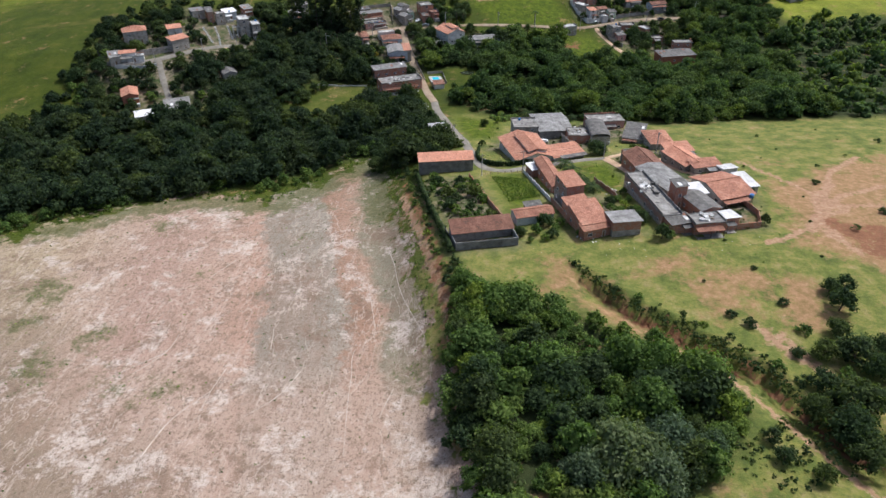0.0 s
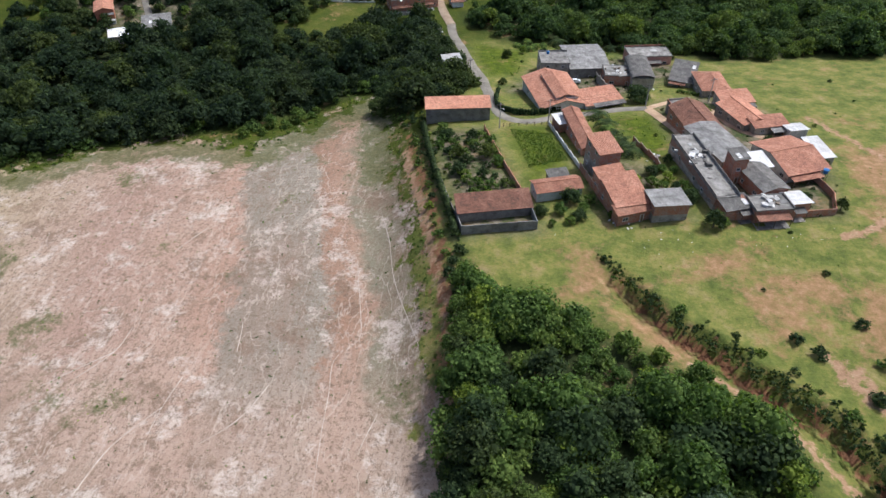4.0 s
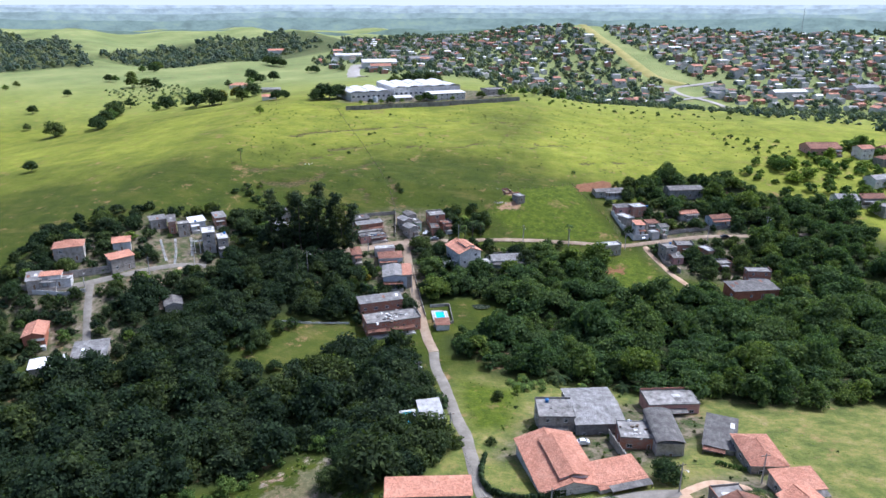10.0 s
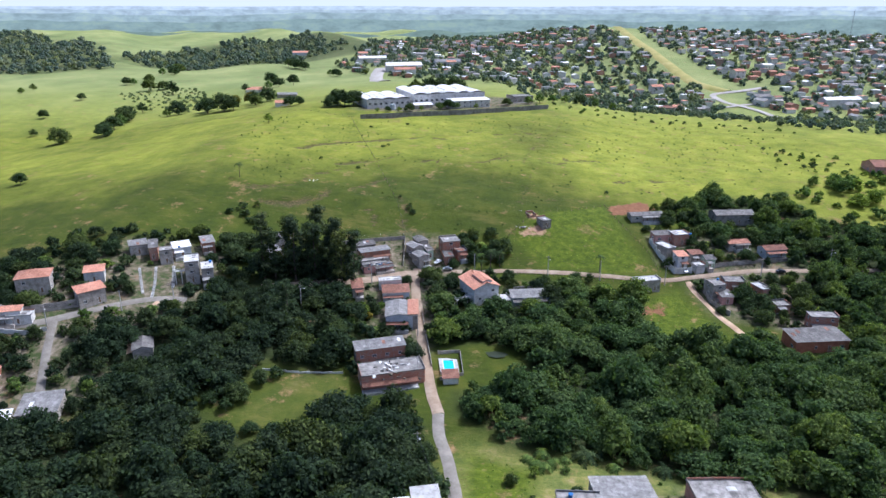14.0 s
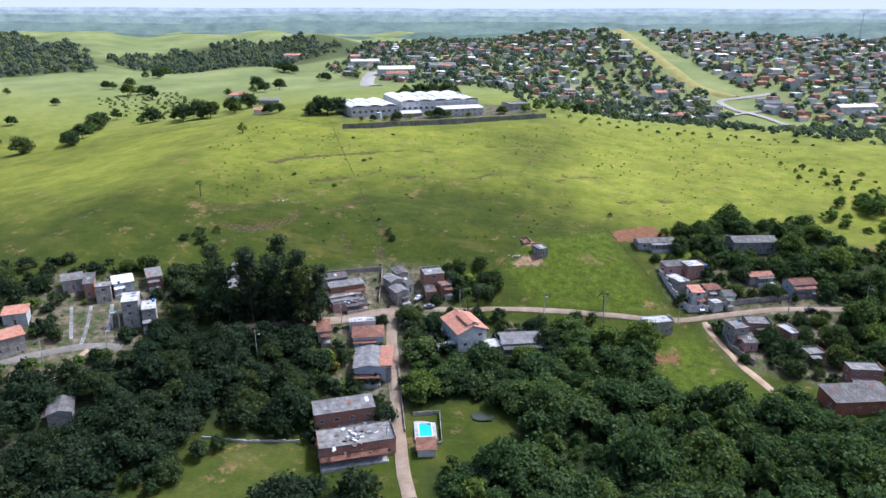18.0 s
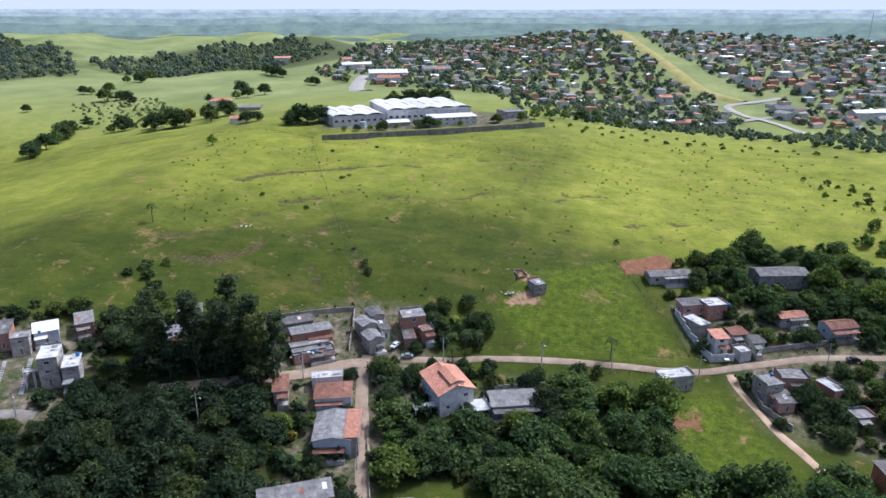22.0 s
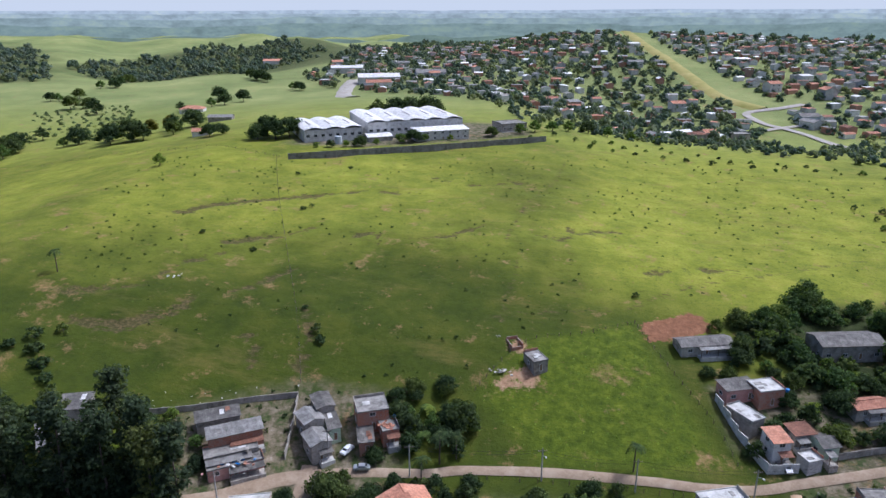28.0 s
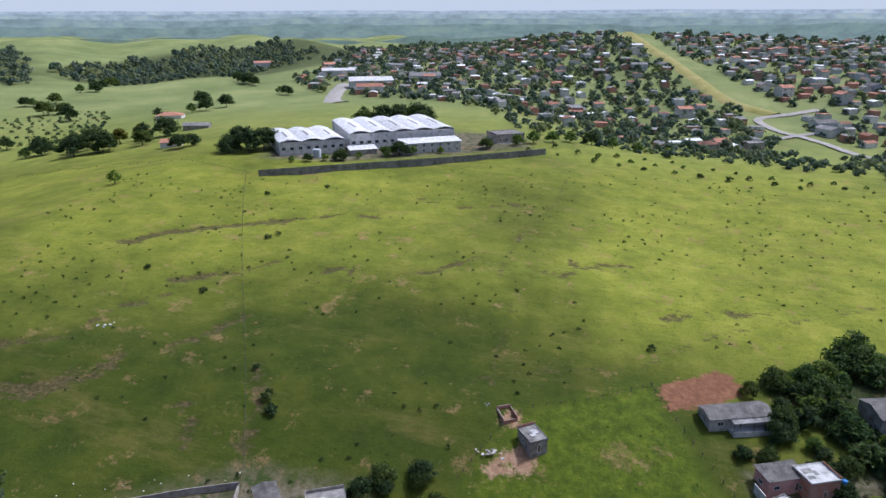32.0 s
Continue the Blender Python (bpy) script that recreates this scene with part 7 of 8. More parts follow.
for i, (x, y, s) in enumerate([(-170, 343, 0.5), (-177, 356, 0.8), (-181, 362, 0.8), (-172, 368, 0.8), (-166, 372, 0.8), (-184, 372, 0.9), (-194, 362, 0.9), (-190, 376, 0.9), (-178, 321, 0.5), (-165, 307, 0.6), (-183, 312, 0.7), (-189, 304, 0.8), (-152, 326, 0.8), (-146, 334, 0.8), (-158, 330, 0.6), (-141, 348, 0.7), (-146, 342, 0.6), (-162, 356, 0.5), (-158, 376, 0.4), (-176, 378, 0.8), (-200, 348, 0.8), (-206, 360, 0.9), (-155, 388, 0.5), (-205, 316, 0.9), (-198, 308, 0.9)]):
    plant("broad" if i % 3 else "light", x, y, s, i * 83, i, group="trees on the far slope")

HOMES.append((36, 482, 9))
# trees and shrubs that fill the ground between the houses
def infill(poly, gap, seed, size, label, group, kinds=("broad", "broad", "light"), room=2.0, limit=90):
    rng = random.Random(seed)
    spots = [(x, y) for x, y in scatter(poly, gap, seed) if all(math.hypot(x - a, y - b) > r + room for a, b, r in HOMES)]
    spots = [(x, y) for x, y in spots if min(float(off_line(l, np.array(x), np.array(y))) for l in LAID) > 3.4]
    for i, (x, y) in enumerate(spots[:limit]):
        plant(rng.choice(kinds), x, y, rng.uniform(*size), rng.uniform(0, 360), i, label, group, stretch=rng.uniform(0.85, 1.2))


infill([(-210, 292), (-150, 290), (-128, 312), (-150, 318), (-146, 336), (-134, 350), (-126, 368), (-112, 398), (-136, 408), (-165, 396), (-150, 372), (-205, 345)], 7.0, 71, (0.45, 0.85), "leafy tree on the slope between houses", "trees on the far slope", limit=45)
infill([(-112, 398), (-84, 396), (-72, 378), (-62, 340), (-50, 345), (-58, 400), (-70, 420), (-100, 418)], 6.0, 72, (0.4, 0.75), "leafy tree beside the houses", "trees between the houses", room=1.0, limit=30)
infill([(-46, 366), (-36, 364), (-20, 370), (-4, 364), (8, 390), (2, 412), (-20, 412), (-46, 408)], 6.0, 73, (0.45, 0.8), "dark leafy tree round the villa", "trees round the villa", room=0.5, limit=36)
infill([(-40, 418), (-22, 420), (-16, 432), (-26, 440), (-40, 438)], 5.0, 74, (0.4, 0.75), "leafy tree at the foot of the hill", "trees between the houses", room=0.5, limit=16)
infill([(62, 402), (112, 392), (116, 446), (106, 470), (60, 486), (48, 470), (70, 440)], 7.0, 75, (0.4, 0.85), "leafy tree among the eastern houses", "trees among the eastern houses", room=0.5, limit=36)
infill([(-42, 240), (-24, 240), (-16, 262), (-28, 300), (-46, 318), (-60, 312), (-46, 262)], 6.0, 76, (0.65, 1.0), "dense leafy tree beside the street", "trees beside the street", ("broad",), 3.0, 24)
infill([(-97, 306), (-84, 330), (-90, 332), (-104, 314), (-76, 300), (-66, 300)], 4.6, 77, (0.5, 0.9), "leafy tree at the edge of the lawn", "trees round the lawn", room=0.5, limit=24)
infill([(-4, 254), (46, 254), (62, 276), (54, 300), (4, 300), (-10, 290)], 7.5, 78, (0.3, 0.5), "small garden tree in a village yard", "small trees in the yards", ("broad", "light", "pale_bush", "bush"), 0.0, 26)
infill([(18, 172), (46, 176), (84, 184), (82, 250), (44, 250), (38, 200)], 7.0, 79, (0.25, 0.5), "small yard tree beside the orange-roofed houses", "small trees in the yards", ("broad", "light", "pale_bush", "bush"), 0.0, 26)
infill([(118, 596), (124, 570), (150, 548), (172, 556), (160, 590)], 6.5, 80, (0.6, 1.6), "grey-green scrub bush on the eastern ridge", "bushes on the ridge", ("bush", "pale_bush"), 0.0, 24)

for seed, plot in ((91, LUSH[0]), (92, LUSH[1]), (93, LUSH[3]), (94, LUSH[4])):
    joined_wood("rank_grass", scatter(plot, 2.2, seed), seed, "rank bright green grass tufts on the open lot", ("shrub",), (0.08, 0.28), LEAF_LIGHT, "grass", 0.4)

def free(places, room, road=2.6):
    """Leaves out places on houses and streets."""
    q = np.array(places, float)
    keep = np.ones(len(q), bool)
    for a, b, r in HOMES:
        keep &= np.hypot(q[:, 0] - a, q[:, 1] - b) > r * 0.8 + room
    for l in LAID:
        keep &= off_line(l, q[:, 0], q[:, 1]) > road
    return [tuple(v) for v in q[keep]]


YARD_WEEDS = free([q for plot in YARDS[:8] for q in scatter(plot, 3.0, 95)], 0.5)
joined_wood("yard_weeds", YARD_WEEDS, 96, "weeds and small shrubs growing in the yards", ("shrub",), (0.15, 0.6), LEAF, "weeds", 0.3)
GREEN = [[(-215, 290), (-150, 288), (-126, 312), (-150, 318), (-146, 336), (-134, 350), (-126, 368), (-112, 398), (-128, 410), (-172, 402), (-215, 370)],
         [(-112, 400), (-84, 396), (-70, 378), (-62, 338), (-44, 335), (-46, 366), (-36, 362), (-16, 368), (-2, 362), (8, 388), (10, 414), (-16, 412), (-44, 412), (-60, 404), (-74, 396), (-92, 418)],
         [(-44, 414), (-18, 420), (-16, 434), (-24, 444), (-44, 438)], [(44, 452), (62, 402), (116, 390), (118, 450), (108, 474), (56, 490), (30, 476), (40, 462)], [(-46, 240), (-24, 238), (-12, 262), (-26, 302), (-44, 320), (-62, 314), (-48, 264)]]
for seed, plot in enumerate(GREEN):
    joined_wood("garden_trees", free(scatter(plot, 5.2, 120 + seed), 3.0 if seed == 4 else 1.7, 3.4), 130 + seed, "thick garden trees and shrubs between the houses", ("canopy", "far", "broad"), (0.35, 0.9), LEAF_DARK if seed < 2 else LEAF, "trees")

# bushes on the open pasture, each by itself
PASTURE = [(-190, 500), (-130, 445), (-60, 436), (-22, 446), (-6, 466), (24, 486), (50, 498), (90, 510), (150, 560), (160, 640), (60, 660), (-10, 655), (-60, 640), (-140, 600), (-210, 600)]
joined_wood("pasture_shrubs", [p for p in scatter(PASTURE, 3.6, 12, 2.0) if noise.noise((p[0] * 0.035, p[1] * 0.035, 3.3)) + random.uniform(-0.6, 0.6) > 0.16], 18, "small dark shrubs dotted over the hillside pasture", ("shrub",), (0.12, 0.55), LEAF, "shrubs", 0.35)
for i, (x, y, s) in enumerate([(-103.8, 536, 1.0), (-101.6, 540, 0.9), (-123.9, 582, 0.8), (-102.5, 596, 0.9), (25.3, 495, 1.0), (-131.2, 505, 0.8), (-106.7, 495, 1.0), (-68.9, 455, 1.4), (-66.7, 451, 1.2), (-76, 464, 0.7), (-144.9, 433, 2.0), (-141, 428, 1.8), (-135.5, 423, 2.0), (-139, 437, 1.6), (-149, 428, 1.4), (-131, 419, 1.6), (-127, 416, 1.4)]):
    plant("bush", x, y, s, i * 43, i, "dark rounded bush on the green hillside", "bushes on the hillside")
RIDGE = [(-8, 668), (20, 668), (60, 664), (110, 650), (160, 640), (162, 655), (110, 672), (60, 690), (0, 700), (-30, 690)]
for i, (x, y) in enumerate(scatter(RIDGE, 9.5, 13, 0.5)[:36]):
    plant("pale_bush" if i % 2 else "bush", x, y, random.uniform(0.7, 1.5), i * 37, i, "scrubby bush on the ridge of the hill", "bushes on the ridge")
for i, (x, y) in enumerate(scatter([(60, 112), (80, 120), (110, 180), (170, 260), (150, 290), (90, 280), (70, 262), (86, 200), (50, 162)], 12, 14, 1)[:30]):
    plant("bush", x, y, random.choice((0.3, 0.4, 0.6, 1.0)), i * 29, i, "scattered bush in the dry pasture", "bushes in the pasture")
for i, (x, y) in enumerate([(22, 151), (26, 148), (30, 146), (35, 143), (40, 140), (45, 137), (49, 133), (54, 129), (58, 125), (62, 120), (66, 115), (70, 110), (74, 104), (78, 98), (68, 124), (76, 118), (82, 112), (60, 134), (72, 132)]):
    plant("bush" if i % 3 else "pale_bush", x + 2.6, y + 2.2, 0.5 + 0.15 * (i % 4) + (0.5 if i > 8 else 0), i * 61, i, "scrub along the edge of the gully", "scrub along the gully")
for i, (x, y, s) in enumerate([(86, 143, 1.0), (82, 125, 1.0), (76, 110, 1.1), (73, 103, 0.9), (90, 151, 0.7), (86, 150, 0.6), (72, 116, 0.7), (68, 109, 0.6), (57, 101, 0.5), (76, 126, 0.7), (82, 134, 0.6), (86, 120, 0.8), (80, 110, 0.9), (90, 128, 0.7), (74, 96, 0.8), (84, 102, 0.9), (64, 92, 0.6), (58, 96, 0.5)]):
    plant("broad", x, y, s, i * 67, i, "leafy tree above the gully", "trees above the gully")
BANKTOP = [(-37, 236), (-29, 234), (-20, 198), (-12, 172), (-6, 146), (-9, 142), (-15, 160), (-24, 196)]
for i, (x, y) in enumerate(scatter(BANKTOP, 2.9, 15)):
    plant("pale_bush" if i % 3 == 0 else "bush", x, y, random.uniform(0.5, 1.2), i * 23, i, "scrubby bush along the top of the bank", "scrub along the bank")
EDGE = [(-190, 178), (-161, 196), (-135, 216), (-110, 230), (-82, 227), (-66, 245), (-54, 260), (-48, 256), (-54, 250), (-68, 234), (-82, 217), (-110, 220), (-135, 206), (-161, 184), (-190, 166)]
joined_wood("field_edge_scrub", scatter(EDGE, 2.3, 16), 19, "ragged low scrub and weeds between field and wood", ("shrub",), (0.2, 0.75), LEAF_LIGHT, "scrub", 0.3)
WOODEDGE = [(-190, 184), (-161, 202), (-135, 222), (-110, 236), (-82, 233), (-68, 250), (-56, 266), (-48, 262), (-58, 256), (-68, 243), (-84, 226), (-110, 229), (-135, 214), (-161, 194), (-190, 176)]
joined_wood("wood_edge", scatter(WOODEDGE, 4.0, 26), 27, "light green young trees along the edge of the wood", ("light",), (0.5, 0.95), LEAF_LIGHT, "trees")
PATCHES = [p for p in scatter([(-150, 78), (-20, 70), (-14, 150), (-60, 210), (-150, 200)], 1.5, 17) if float(patched(WEEDY, np.array(p[0]), np.array(p[1]), 2.5)) * random.random() > 0.3 or random.random() < 0.03]
joined_wood("field_weeds", PATCHES, 46, "tufts of weeds on the bare field", ("shrub",), (0.08, 0.24), LEAF_LIGHT, "weeds", 0.45)


SPECKS = [q for q in scatter([(-160, 80), (-20, 70), (-12, 140), (-34, 210), (-90, 205), (-160, 175)], 2.6, 171) if random.random() < 0.55 + 0.6 * noise.noise((q[0] * 0.05, q[1] * 0.05, 5.5))]
joined_wood("field_tufts", SPECKS, 172, "small dry tufts dotted over the bare field", ("tuft",), (0.14, 0.34), LEAF, "tufts", 0.36)
VERGES = free(scatter([(-20, 158), (20, 158), (92, 150), (100, 240), (70, 300), (0, 304), (-18, 250), (-30, 236)], 2.7, 173), 0.6, 2.4)
joined_wood("pasture_tufts", VERGES, 174, "tufts of grass and weeds on the village pasture", ("tuft",), (0.08, 0.28), LEAF_LIGHT, "tufts", 0.4)


# ---- the warehouse on the hilltop ----
def warehouse(label, x, y, turn, w, d, h, vaults, z):
    root = anchor("warehouse", x, y, z, turn, label, "warehouse")
    bm = bmesh.new()
    block(bm, -w / 2, w / 2, -d / 2, d / 2, -4, h)
    part("wall", bm, WHITEWASH, root)
    step = w / vaults
    for i in range(vaults):
        bm = bmesh.new()
        x0, n = -w / 2 + i * step, 10
        ring = [(x0 + step * k / n, h + 0.1 + math.sin(math.pi * k / n) * step * 0.11) for k in range(n + 1)]
        curved_sheet(bm, ring, -d / 2 - 0.4, d / 2 + 0.4, 0.12)
        vault = part("roof_vault", bm, SHEET_WHITE, root)
        bm = bmesh.new()
        block(bm, x0 + step * 0.46, x0 + step * 0.54, -d * 0.25, d * 0.1, h + 0.12 + step * 0.11, h + 0.24 + step * 0.11)
        part("skylight", bm, SHEET_GREY, vault)
    n = int(w / 4)
    for i in range(n):
        opening(root, "window", (i + 0.5) / n * w - w / 2, -d / 2, h * 0.45, 2.0, 1.6, "front")
    return root


warehouse("white warehouse with three curved sheet roofs", -141.5, 672, 32, 34, 42, 7.5, 3, 48.6)
warehouse("large white warehouse with five curved sheet roofs", -100.5, 700, 29, 58, 52, 10.0, 5, 48.6)
house("low white office wing of the warehouse", -73, 674, 30, 32, 10, 5.6, "shed", SHEET_WHITE, WHITEWASH, z=48.8, rise=1.0, name="office_wing", category="warehouse")
house("grey flat-roofed building beside the warehouse", -36, 707, 30, 17, 14, 7.0, "flat", SLAB, RENDER, z=47.5)
house("low loading shed with a white sheet roof", -106, 661, 30, 14, 7, 3.4, "shed", SHEET_WHITE, RENDER, z=48.4, faces="", name="shed", category="shed")
v, f = [], []
limb(v, f, (0, 0, 0), (0, 0, 5.2), 2.0, 2.0, 18)
ob = new("water_cistern", mesh_from("water_cistern", v, f + [tuple(range(18, 36))], BLUEWASH, False))
ob.location = (-125.5, 647, 48.0)
tagged(ob, "upright pale blue water cistern beside the warehouse", "cistern")

for i, (x, y, s, kind) in enumerate([(-164, 650, 1.9, "broad"), (-172, 658, 1.8, "broad"), (-160, 660, 1.7, "broad"), (-174, 648, 1.2, "broad"), (-134, 634, 0.6, "light"), (-127, 637, 0.6, "broad"), (-119, 640, 0.7, "light"), (-112, 643, 0.8, "broad"), (-104, 648, 0.7, "light"), (-92, 656, 1.1, "light"), (-86, 660, 1.1, "broad"), (-80, 663, 0.9, "light"), (-66, 668, 0.7, "light"), (-28, 694, 1.2, "light"), (-20, 702, 1.3, "light"), (-10, 708, 1.2, "light"), (0, 716, 1.3, "light"), (12, 722, 1.2, "broad"), (24, 720, 1.2, "light"), (-44, 684, 0.8, "broad"), (-130, 745, 1.9, "broad"), (-118, 748, 2.0, "broad"), (-108, 752, 2.0, "broad"), (-96, 758, 1.9, "broad"), (38, 716, 1.1, "light"), (54, 712, 1.0, "light")]):
    plant(kind, x, y, s, i * 77, i, group="trees round the warehouse")
for i, (x, y, s) in enumerate([(-430, 857, 2.2), (-474, 880, 1.9), (-462, 890, 1.5), (-339, 711, 1.6), (-346, 704, 1.3), (-308, 706, 1.8), (-299, 690, 1.9), (-288, 698, 2.0), (-277, 694, 1.8), (-290, 724, 1.9), (-280, 734, 2.0), (-267, 742, 1.7), (-270, 722, 1.8), (-262, 706, 1.4), (-217, 672, 1.2), (-212, 679, 0.9), (-326, 878, 1.6), (-312, 915, 1.7), (-320, 892, 1.5), (-352, 945, 1.7), (-340, 850, 1.3), (-487, 724, 1.2), (-607, 840, 1.3), (-392, 624, 1.7), (-610, 863, 1.2), (-531, 924, 1.4), (-395, 717, 1.8), (-385, 700, 1.7), (-378, 684, 1.8), (-370, 662, 1.7), (-364, 640, 1.5), (-356, 630, 1.3), (-397, 746, 1.5), (-508, 809, 1.1), (-541, 1020, 1.8), (-532, 1034, 1.5), (-550, 1059, 1.7), (-556, 1080, 1.5), (-582, 1130, 1.8), (-590, 1150, 1.6), (-523, 926, 1.6), (-513, 945, 1.6), (-375, 1095, 1.9), (-386, 1106, 1.7), (-402, 1122, 1.8), (-360, 1080, 1.6), (-300, 1010, 1.5), (-288, 1000, 1.3), (-444, 658, 1.0), (-296, 470, 1.0)]):
    plant("gold" if i in (9, 10) else ("light" if i % 6 == 4 else "broad"), x, y, s, i * 91, i, "rounded tree standing in the meadow", "meadow trees")
plant("light", -196.9, 585, 1.1, 20, 0, "lone umbrella-shaped tree on the ridge")
house("farmhouse with an orange tiled roof among trees", -322, 838, 15, 20, 12, 3.5, "hip", TILE_NEW, WHITEWASH, faces="")
house("small white farm cottage with tiled roof", -228, 684, 20, 12, 8, 3.2, "cross", TILE_NEW, WHITEWASH, faces="")
house("long farm shed with a grey sheet roof", -258, 766, 12, 18, 8, 3, "cross", SHEET_GREY, RENDER, faces="", name="shed", category="shed")


# ---- the town on the far slope ----
VERGE = Nodes("mown_verge", 0.95)
VERGE.colour(VERGE.ramp(VERGE.noise(0.06, 6, 0.7, VERGE.place()), [(0.3, (0.20, 0.20, 0.04)), (0.55, (0.30, 0.26, 0.08)), (0.75, (0.40, 0.34, 0.14))]))
strip("grass_corridor", [(76, 1460), (82, 1409), (99, 1250), (113, 1167), (126, 1103), (136, 1047), (148, 1007), (175, 972)], 20, VERGE.mat, "long yellow-green mown corridor through the town", "verge", 1.6)
TOWN_STREETS = [[(215, 990), (189, 974), (160, 959), (158, 937), (163, 906), (172, 892), (183, 868), (198, 827), (230, 790)], [(120, 850), (148, 870), (172, 892), (200, 910)], [(-201, 1465), (-150, 1262), (-112, 1130)], [(-205, 925), (-222, 950), (-238, 1010), (-252, 1080)]]
strip("road", TOWN_STREETS[0], 7, TOWN_ROAD, "pale town road curving between houses", "road", 1.0)
strip("road", TOWN_STREETS[1], 6, TOWN_ROAD, "pale side road in the town", "road", 1.0)
strip("road", TOWN_STREETS[2], 9, TOWN_ROAD, "straight pale road climbing through the town", "road", 1.2)
strip("yard", TOWN_STREETS[3], 22, TOWN_ROAD, "bare pale yard beside the town sheds", "yard", 1.0)

def clear_of(places, lines, gap):
    out = []
    for x, y in places:
        p = np.array([x, y])
        if all(np.min(np.hypot(*(np.array(smooth_line(l, 8)) - p).T)) > gap for l in lines):
            out.append((x, y))
    return out


CORRIDOR = [(82, 1409), (99, 1250), (113, 1167), (126, 1103), (136, 1047), (148, 1007), (175, 972)]


protos = []
looks = [("cross", TILE, WHITEWASH), ("cross", TILE_NEW, WHITEWASH), ("flat", SLAB, RENDER), ("cross", SHEET_GREY, WHITEWASH), ("hip", TILE_OLD, RENDER), ("shed", SHEET_WHITE, WHITEWASH), ("flat", SLAB_PALE, BRICK), ("cross", TILE_OLD, PINKWASH), ("shed", SHEET_GREY, BRICK), ("cross", SHEET_DARK, BLUEWASH)]
words = ["small town house with an orange tiled roof", "whitewashed town house with fresh tiled roof", "grey town house with a flat slab", "white town house with a grey sheet roof", "grey town house with an old hipped tiled roof", "low town house with a white sheet roof", "brick town house with a pale slab", "faded pink town house with dark tiles", "brick town house with a grey sheet roof", "pale blue town house with dark sheets"]
spots = clear_of(scatter(TOWN, 19, 31, 4)[:60] + scatter(TOWN_EAST, 18, 32, 4)[:80], [CORRIDOR, TOWN_STREETS[0], TOWN_STREETS[3]], 18)
for i, (x, y) in enumerate(spots):
    k = random.randrange(len(looks))
    turn, size = 18 + random.choice((0, 90)) + random.uniform(-12, 12), random.uniform(0.8, 1.35)
    m = pose(x, y, float(lie(x, y)) + 1.0, 0, 0, turn) @ Matrix.Scale(size, 4)
    while len(protos) <= k:
        protos.append(None)
    if protos[k] is None:
        protos[k] = house(words[k], x, y, turn, random.choice((9, 11, 13)), random.choice((7, 8, 9)), random.choice((3.2, 4.0, 5.8)), looks[k][0], looks[k][1], looks[k][2], faces="front", group="town houses", over=0.5, seed=k)
        protos[k].matrix_basis = m
    else:
        copy_thing(protos[k], m).matrix_basis = m
for x, y, w, d, roof_mat, label in ((-214, 1052, 46, 20, SHEET_WHITE, "long town shed with a white sheet roof"), (-200, 1000, 26, 14, TILE, "broad town hall with a tiled roof"), (-160, 1078, 34, 16, SHEET_GREY, "large grey town building with sheet roof"), (270, 905, 40, 12, SHEET_WHITE, "low school building with a white sheet roof"), (360, 940, 30, 14, SHEET_GREY, "grey town workshop with sheet roof"), (-478, 1368, 30, 14, TILE_NEW, "farm building with an orange roof"), (-288, 1166, 40, 14, SHEET_WHITE, "long white shed beyond the meadow")):
    house(label, x, y, 20, w, d, 7, "cross", roof_mat, WHITEWASH, faces="", group="town sheds")



def joined_houses(places, seed):
    """Roofs of the town that nobody could count, as one mesh with walls and gables."""
    rng = np.random.default_rng(seed)
    vs, fs, mats = [], [], []
    for x, y in places:
        a = radians(18 + 90 * rng.integers(2)) + rng.normal() * 0.15
        w, d, h, r = rng.uniform(3.2, 5.8), rng.uniform(2.8, 4.4), rng.uniform(2.6, 4.4), rng.choice([0.15, 1.1, 1.4])
        z, c, s, k = float(lie(x, y)) + 0.8, math.cos(a), math.sin(a), len(vs)
        for px, py, pz in ((-w, -d, -3), (w, -d, -3), (w, d, -3), (-w, d, -3), (-w, -d, h), (w, -d, h), (w, d, h), (-w, d, h), (-w - .3, -d - .3, h), (w + .3, -d - .3, h), (w + .3, d + .3, h), (-w - .3, d + .3, h), (-w - .3, 0, h + r), (w + .3, 0, h + r)):
            vs.append((x + px * c - py * s, y + px * s + py * c, z + pz))
        wall, top = rng.integers(4), 4 + rng.integers(5)
        for f, m in (((0, 1, 5, 4), wall), ((1, 2, 6, 5), wall), ((2, 3, 7, 6), wall), ((3, 0, 4, 7), wall), ((8, 9, 13, 12), top), ((10, 11, 12, 13), top), ((9, 10, 13), wall), ((11, 8, 12), wall)):
            fs.append(tuple(k + i for i in f))
            mats.append(m)
    me = mesh_from("town_roofs", vs, fs, WHITEWASH)
    for m in (SLAB_PALE, BRICK, WHITEWASH, TILE, TILE_OLD, SHEET_GREY, SLAB, SHEET_WHITE):
        me.materials.append(m)
    me.polygons.foreach_set("material_index", [int(m) for m in mats])
    tagged(new("town_roofs", me), "crowded small houses with tiled and sheet roofs", "houses", kind="stuff")


def wooded(places, least):
    """Places where the patchy woods of the distance stand."""
    return [(x, y) for x, y in places if noise.noise((x * 0.006, y * 0.006, 2.2)) + 0.4 * noise.noise((x * 0.02, y * 0.02, 6.1)) > least]


joined_houses(clear_of(scatter(TOWN, 22, 61, 3) + scatter(TOWN_EAST, 17, 62, 3), [CORRIDOR, TOWN_STREETS[0], TOWN_STREETS[3]], 16), 63)
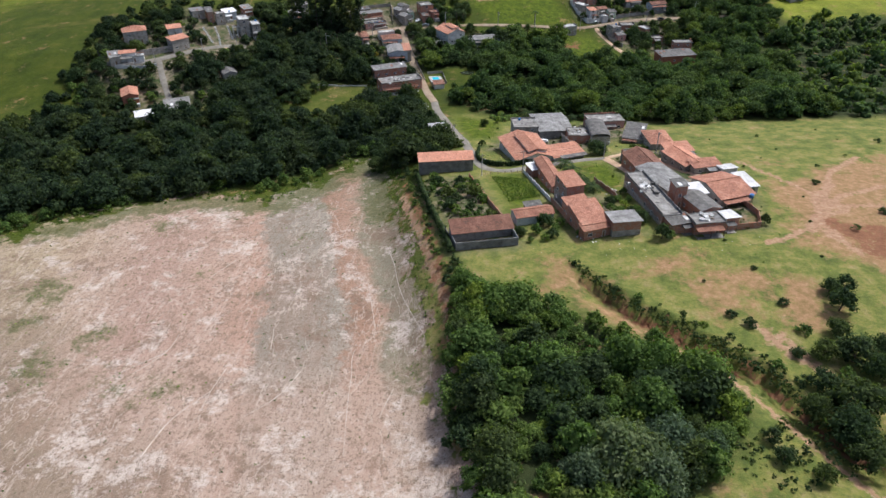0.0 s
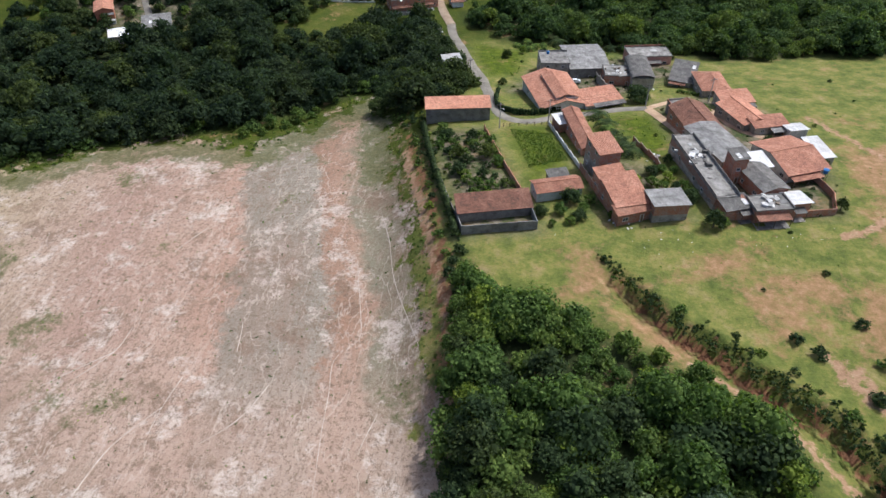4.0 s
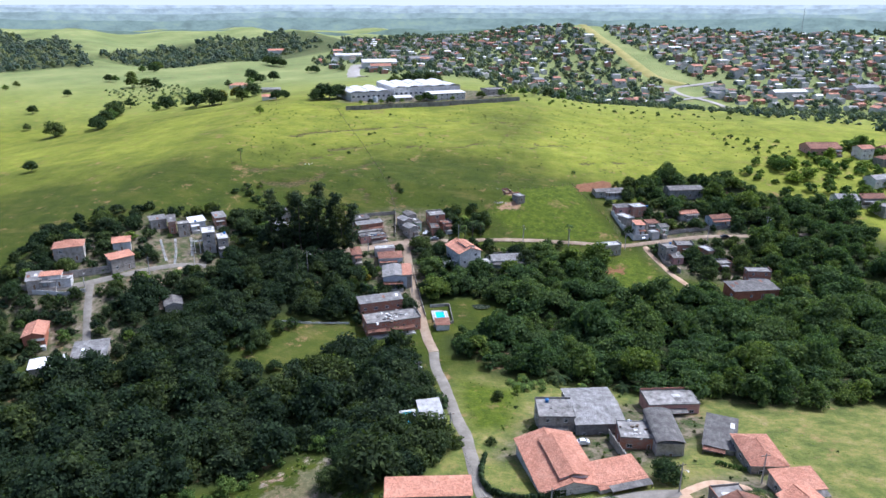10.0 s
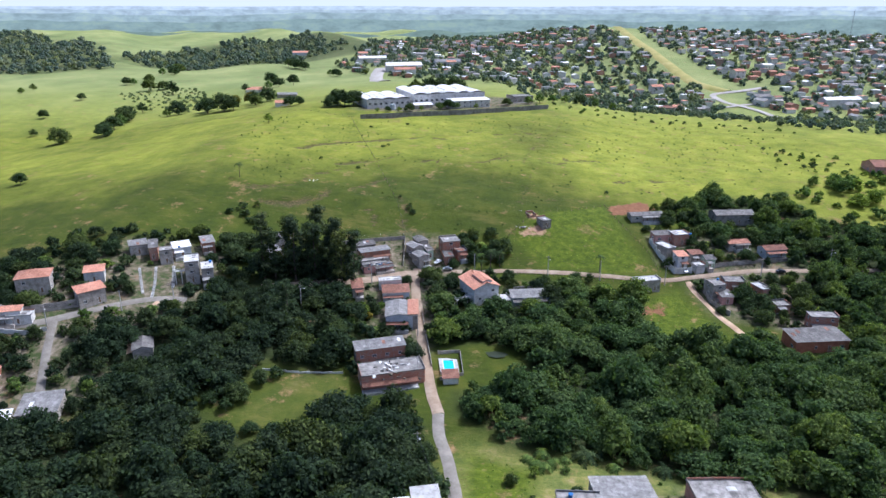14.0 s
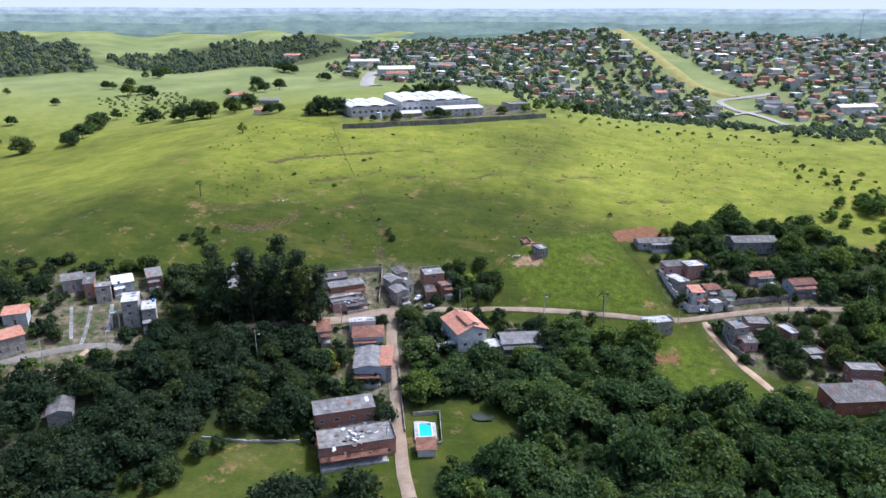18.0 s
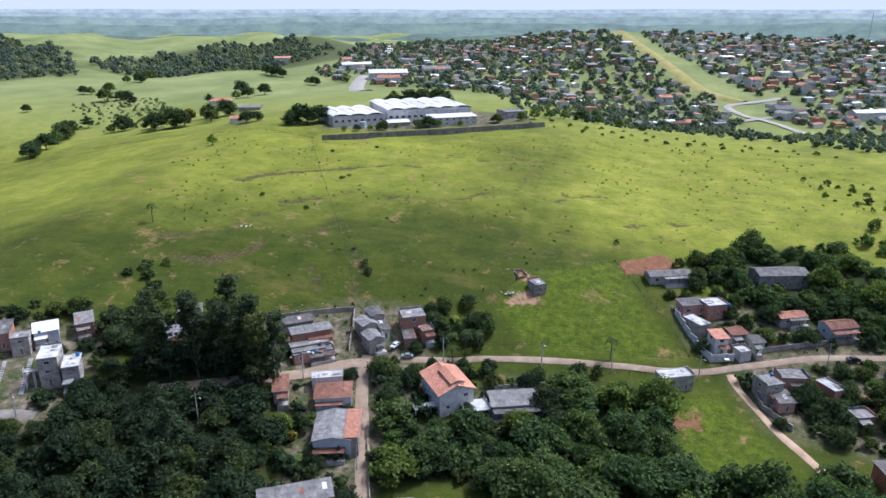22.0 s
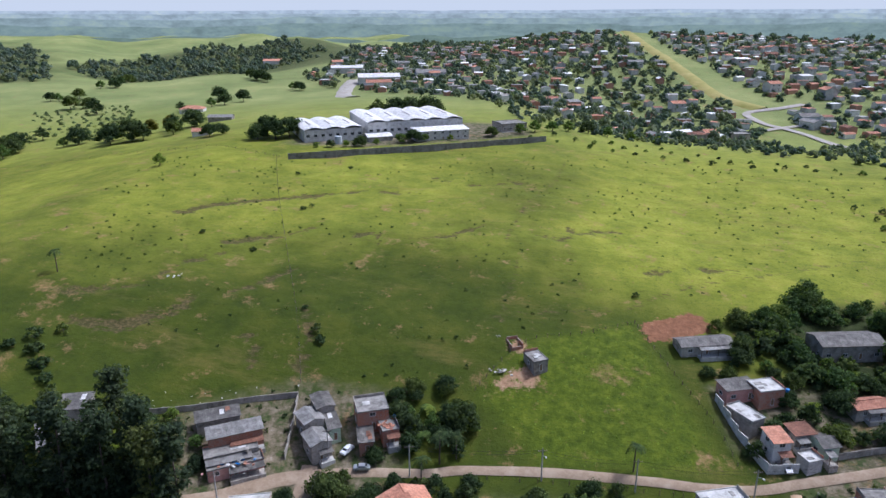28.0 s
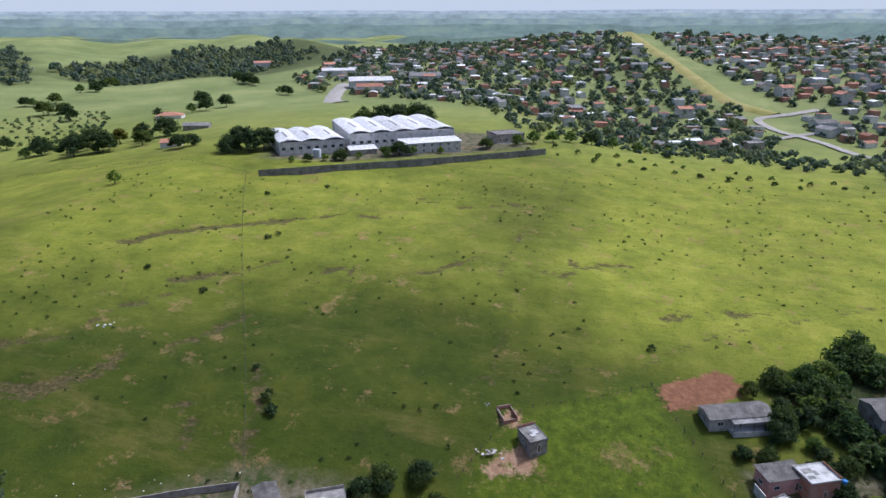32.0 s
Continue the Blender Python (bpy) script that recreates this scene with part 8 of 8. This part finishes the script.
town_trees = clear_of(scatter(TOWN, 10.5, 41) + scatter(TOWN_EAST, 12.5, 42), [CORRIDOR, TOWN_STREETS[0], TOWN_STREETS[3]], 14)
joined_wood("town_trees", town_trees, 43, "dark green trees between the town houses", ("far",), (0.5, 1.45), LEAF_HAZY)
LOTS = [[(150, 860), (185, 856), (160, 730), (138, 745)], [(174, 959), (189, 972), (186, 900), (177, 902)]]
NEAR_TOWN = [(-20, 730), (60, 705), (140, 690), (230, 660), (330, 690), (420, 760), (330, 800), (230, 836), (120, 800), (60, 768), (0, 790), (-60, 830)]
joined_wood("scrub_below_town", [q for q in scatter(NEAR_TOWN, 9, 44) if max(far_in(LOTS[0], *q), far_in(LOTS[1], *q)) < 0], 45, "scrubby trees on the slope below the town", ("far",), (0.5, 0.95), LEAF_HAZY)
joined_wood("far_wood", scatter(FAR_LEFT, 15, 46), 47, "dense wood on a distant hillside", ("far",), (1.1, 1.9), LEAF_HAZY)
joined_wood("valley_trees", wooded(scatter(MID_LEFT, 12, 48), -0.2), 49, "dark trees filling the distant valley", ("far",), (1.0, 1.9), LEAF_HAZY)
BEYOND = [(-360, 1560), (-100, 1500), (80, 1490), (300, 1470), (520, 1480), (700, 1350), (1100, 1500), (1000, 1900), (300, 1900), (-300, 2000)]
joined_wood("ridge_wood", wooded(scatter(BEYOND, 19, 50), 0.0), 51, "wooded ridge behind the town", ("far",), (1.2, 2.0), LEAF_HAZY)
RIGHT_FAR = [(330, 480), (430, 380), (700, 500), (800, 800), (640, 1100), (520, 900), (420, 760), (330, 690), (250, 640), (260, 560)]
joined_wood("east_wood", scatter(RIGHT_FAR, 14, 52), 53, "wood on the slopes beside the town", ("far",), (0.9, 1.5), LEAF_HAZY)
SLOPE_EAST = [(118, 520), (150, 545), (170, 556), (215, 590), (270, 620), (300, 560), (250, 500), (190, 470), (150, 480)]
joined_wood("east_slope_trees", scatter(SLOPE_EAST, 8, 54), 55, "leafy trees scattered over the eastern slope", ("canopy", "far"), (0.5, 1.1), LEAF_LIGHT, "trees")
for x, y, k in ((206, 560, 0), (214, 548, 4), (224, 572, 7), (196, 512, 3), (205, 498, 1), (214, 488, 9), (186, 476, 2), (230, 520, 5), (240, 540, 8), (222, 508, 6)):
    if protos[k % len(protos)]:
        m = pose(x, y, float(lie(x, y)) + 0.6, 0, 0, 18 + k * 3)
        copy_thing(protos[k % len(protos)], m).matrix_basis = m


MEADOW = [(-620, 480), (-330, 450), (-230, 470), (-215, 600), (-240, 690), (-330, 760), (-420, 900), (-620, 920)]
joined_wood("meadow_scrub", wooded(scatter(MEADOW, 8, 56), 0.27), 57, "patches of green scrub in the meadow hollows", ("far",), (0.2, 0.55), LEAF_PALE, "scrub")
# a lattice radio mast on the wooded hill behind the town
mast = anchor("radio_mast", 446, 1420, label="tall slender lattice radio mast on the hill", category="mast")
for sx, sy in ((-1, -1), (1, -1), (1, 1), (-1, 1)):
    v, f = tube([(sx * 1.3, sy * 1.3, -2), (sx * 0.25, sy * 0.25, 46)], 0.22, 5)
    hang("leg", mesh_from("leg", v, f, METAL_DOOR), mast)
for i in range(11):
    z, r = i * 4.2, 1.25 - i * 0.095
    v, f = tube([(-r, -r, z), (r, -r, z), (r, r, z), (-r, r, z), (-r, -r, z + 4.2)], 0.14, 4)
    hang("brace", mesh_from("brace", v, f, METAL_DOOR), mast)


# ---- hazy distance: flat glowing backdrops, the haze put into their colours ----
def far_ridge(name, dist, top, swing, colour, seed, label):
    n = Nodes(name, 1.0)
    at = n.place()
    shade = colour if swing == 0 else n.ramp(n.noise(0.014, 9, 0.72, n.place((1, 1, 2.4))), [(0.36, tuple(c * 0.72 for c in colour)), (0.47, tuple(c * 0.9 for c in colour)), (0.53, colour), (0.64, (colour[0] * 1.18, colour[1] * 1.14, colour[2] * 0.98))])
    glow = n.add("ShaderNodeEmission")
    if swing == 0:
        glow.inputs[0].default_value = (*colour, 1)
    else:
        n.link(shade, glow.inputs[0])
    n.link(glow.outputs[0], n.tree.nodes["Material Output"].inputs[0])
    vs, qs = [], []
    angles = np.linspace(-62, 62, 240)
    for a in angles:
        x, y = math.sin(radians(a)) * dist, math.cos(radians(a)) * dist
        z = top + swing * (noise.noise((a * 0.09, seed, 0)) + 0.5 * noise.noise((a * 0.33, seed, 3)) + 0.15 * noise.noise((a * 1.7, seed, 5)))
        vs += [(x, y, -60), (x, y, z)]
    for i in range(len(angles) - 1):
        qs.append([2 * i, 2 * i + 2, 2 * i + 3, 2 * i + 1])
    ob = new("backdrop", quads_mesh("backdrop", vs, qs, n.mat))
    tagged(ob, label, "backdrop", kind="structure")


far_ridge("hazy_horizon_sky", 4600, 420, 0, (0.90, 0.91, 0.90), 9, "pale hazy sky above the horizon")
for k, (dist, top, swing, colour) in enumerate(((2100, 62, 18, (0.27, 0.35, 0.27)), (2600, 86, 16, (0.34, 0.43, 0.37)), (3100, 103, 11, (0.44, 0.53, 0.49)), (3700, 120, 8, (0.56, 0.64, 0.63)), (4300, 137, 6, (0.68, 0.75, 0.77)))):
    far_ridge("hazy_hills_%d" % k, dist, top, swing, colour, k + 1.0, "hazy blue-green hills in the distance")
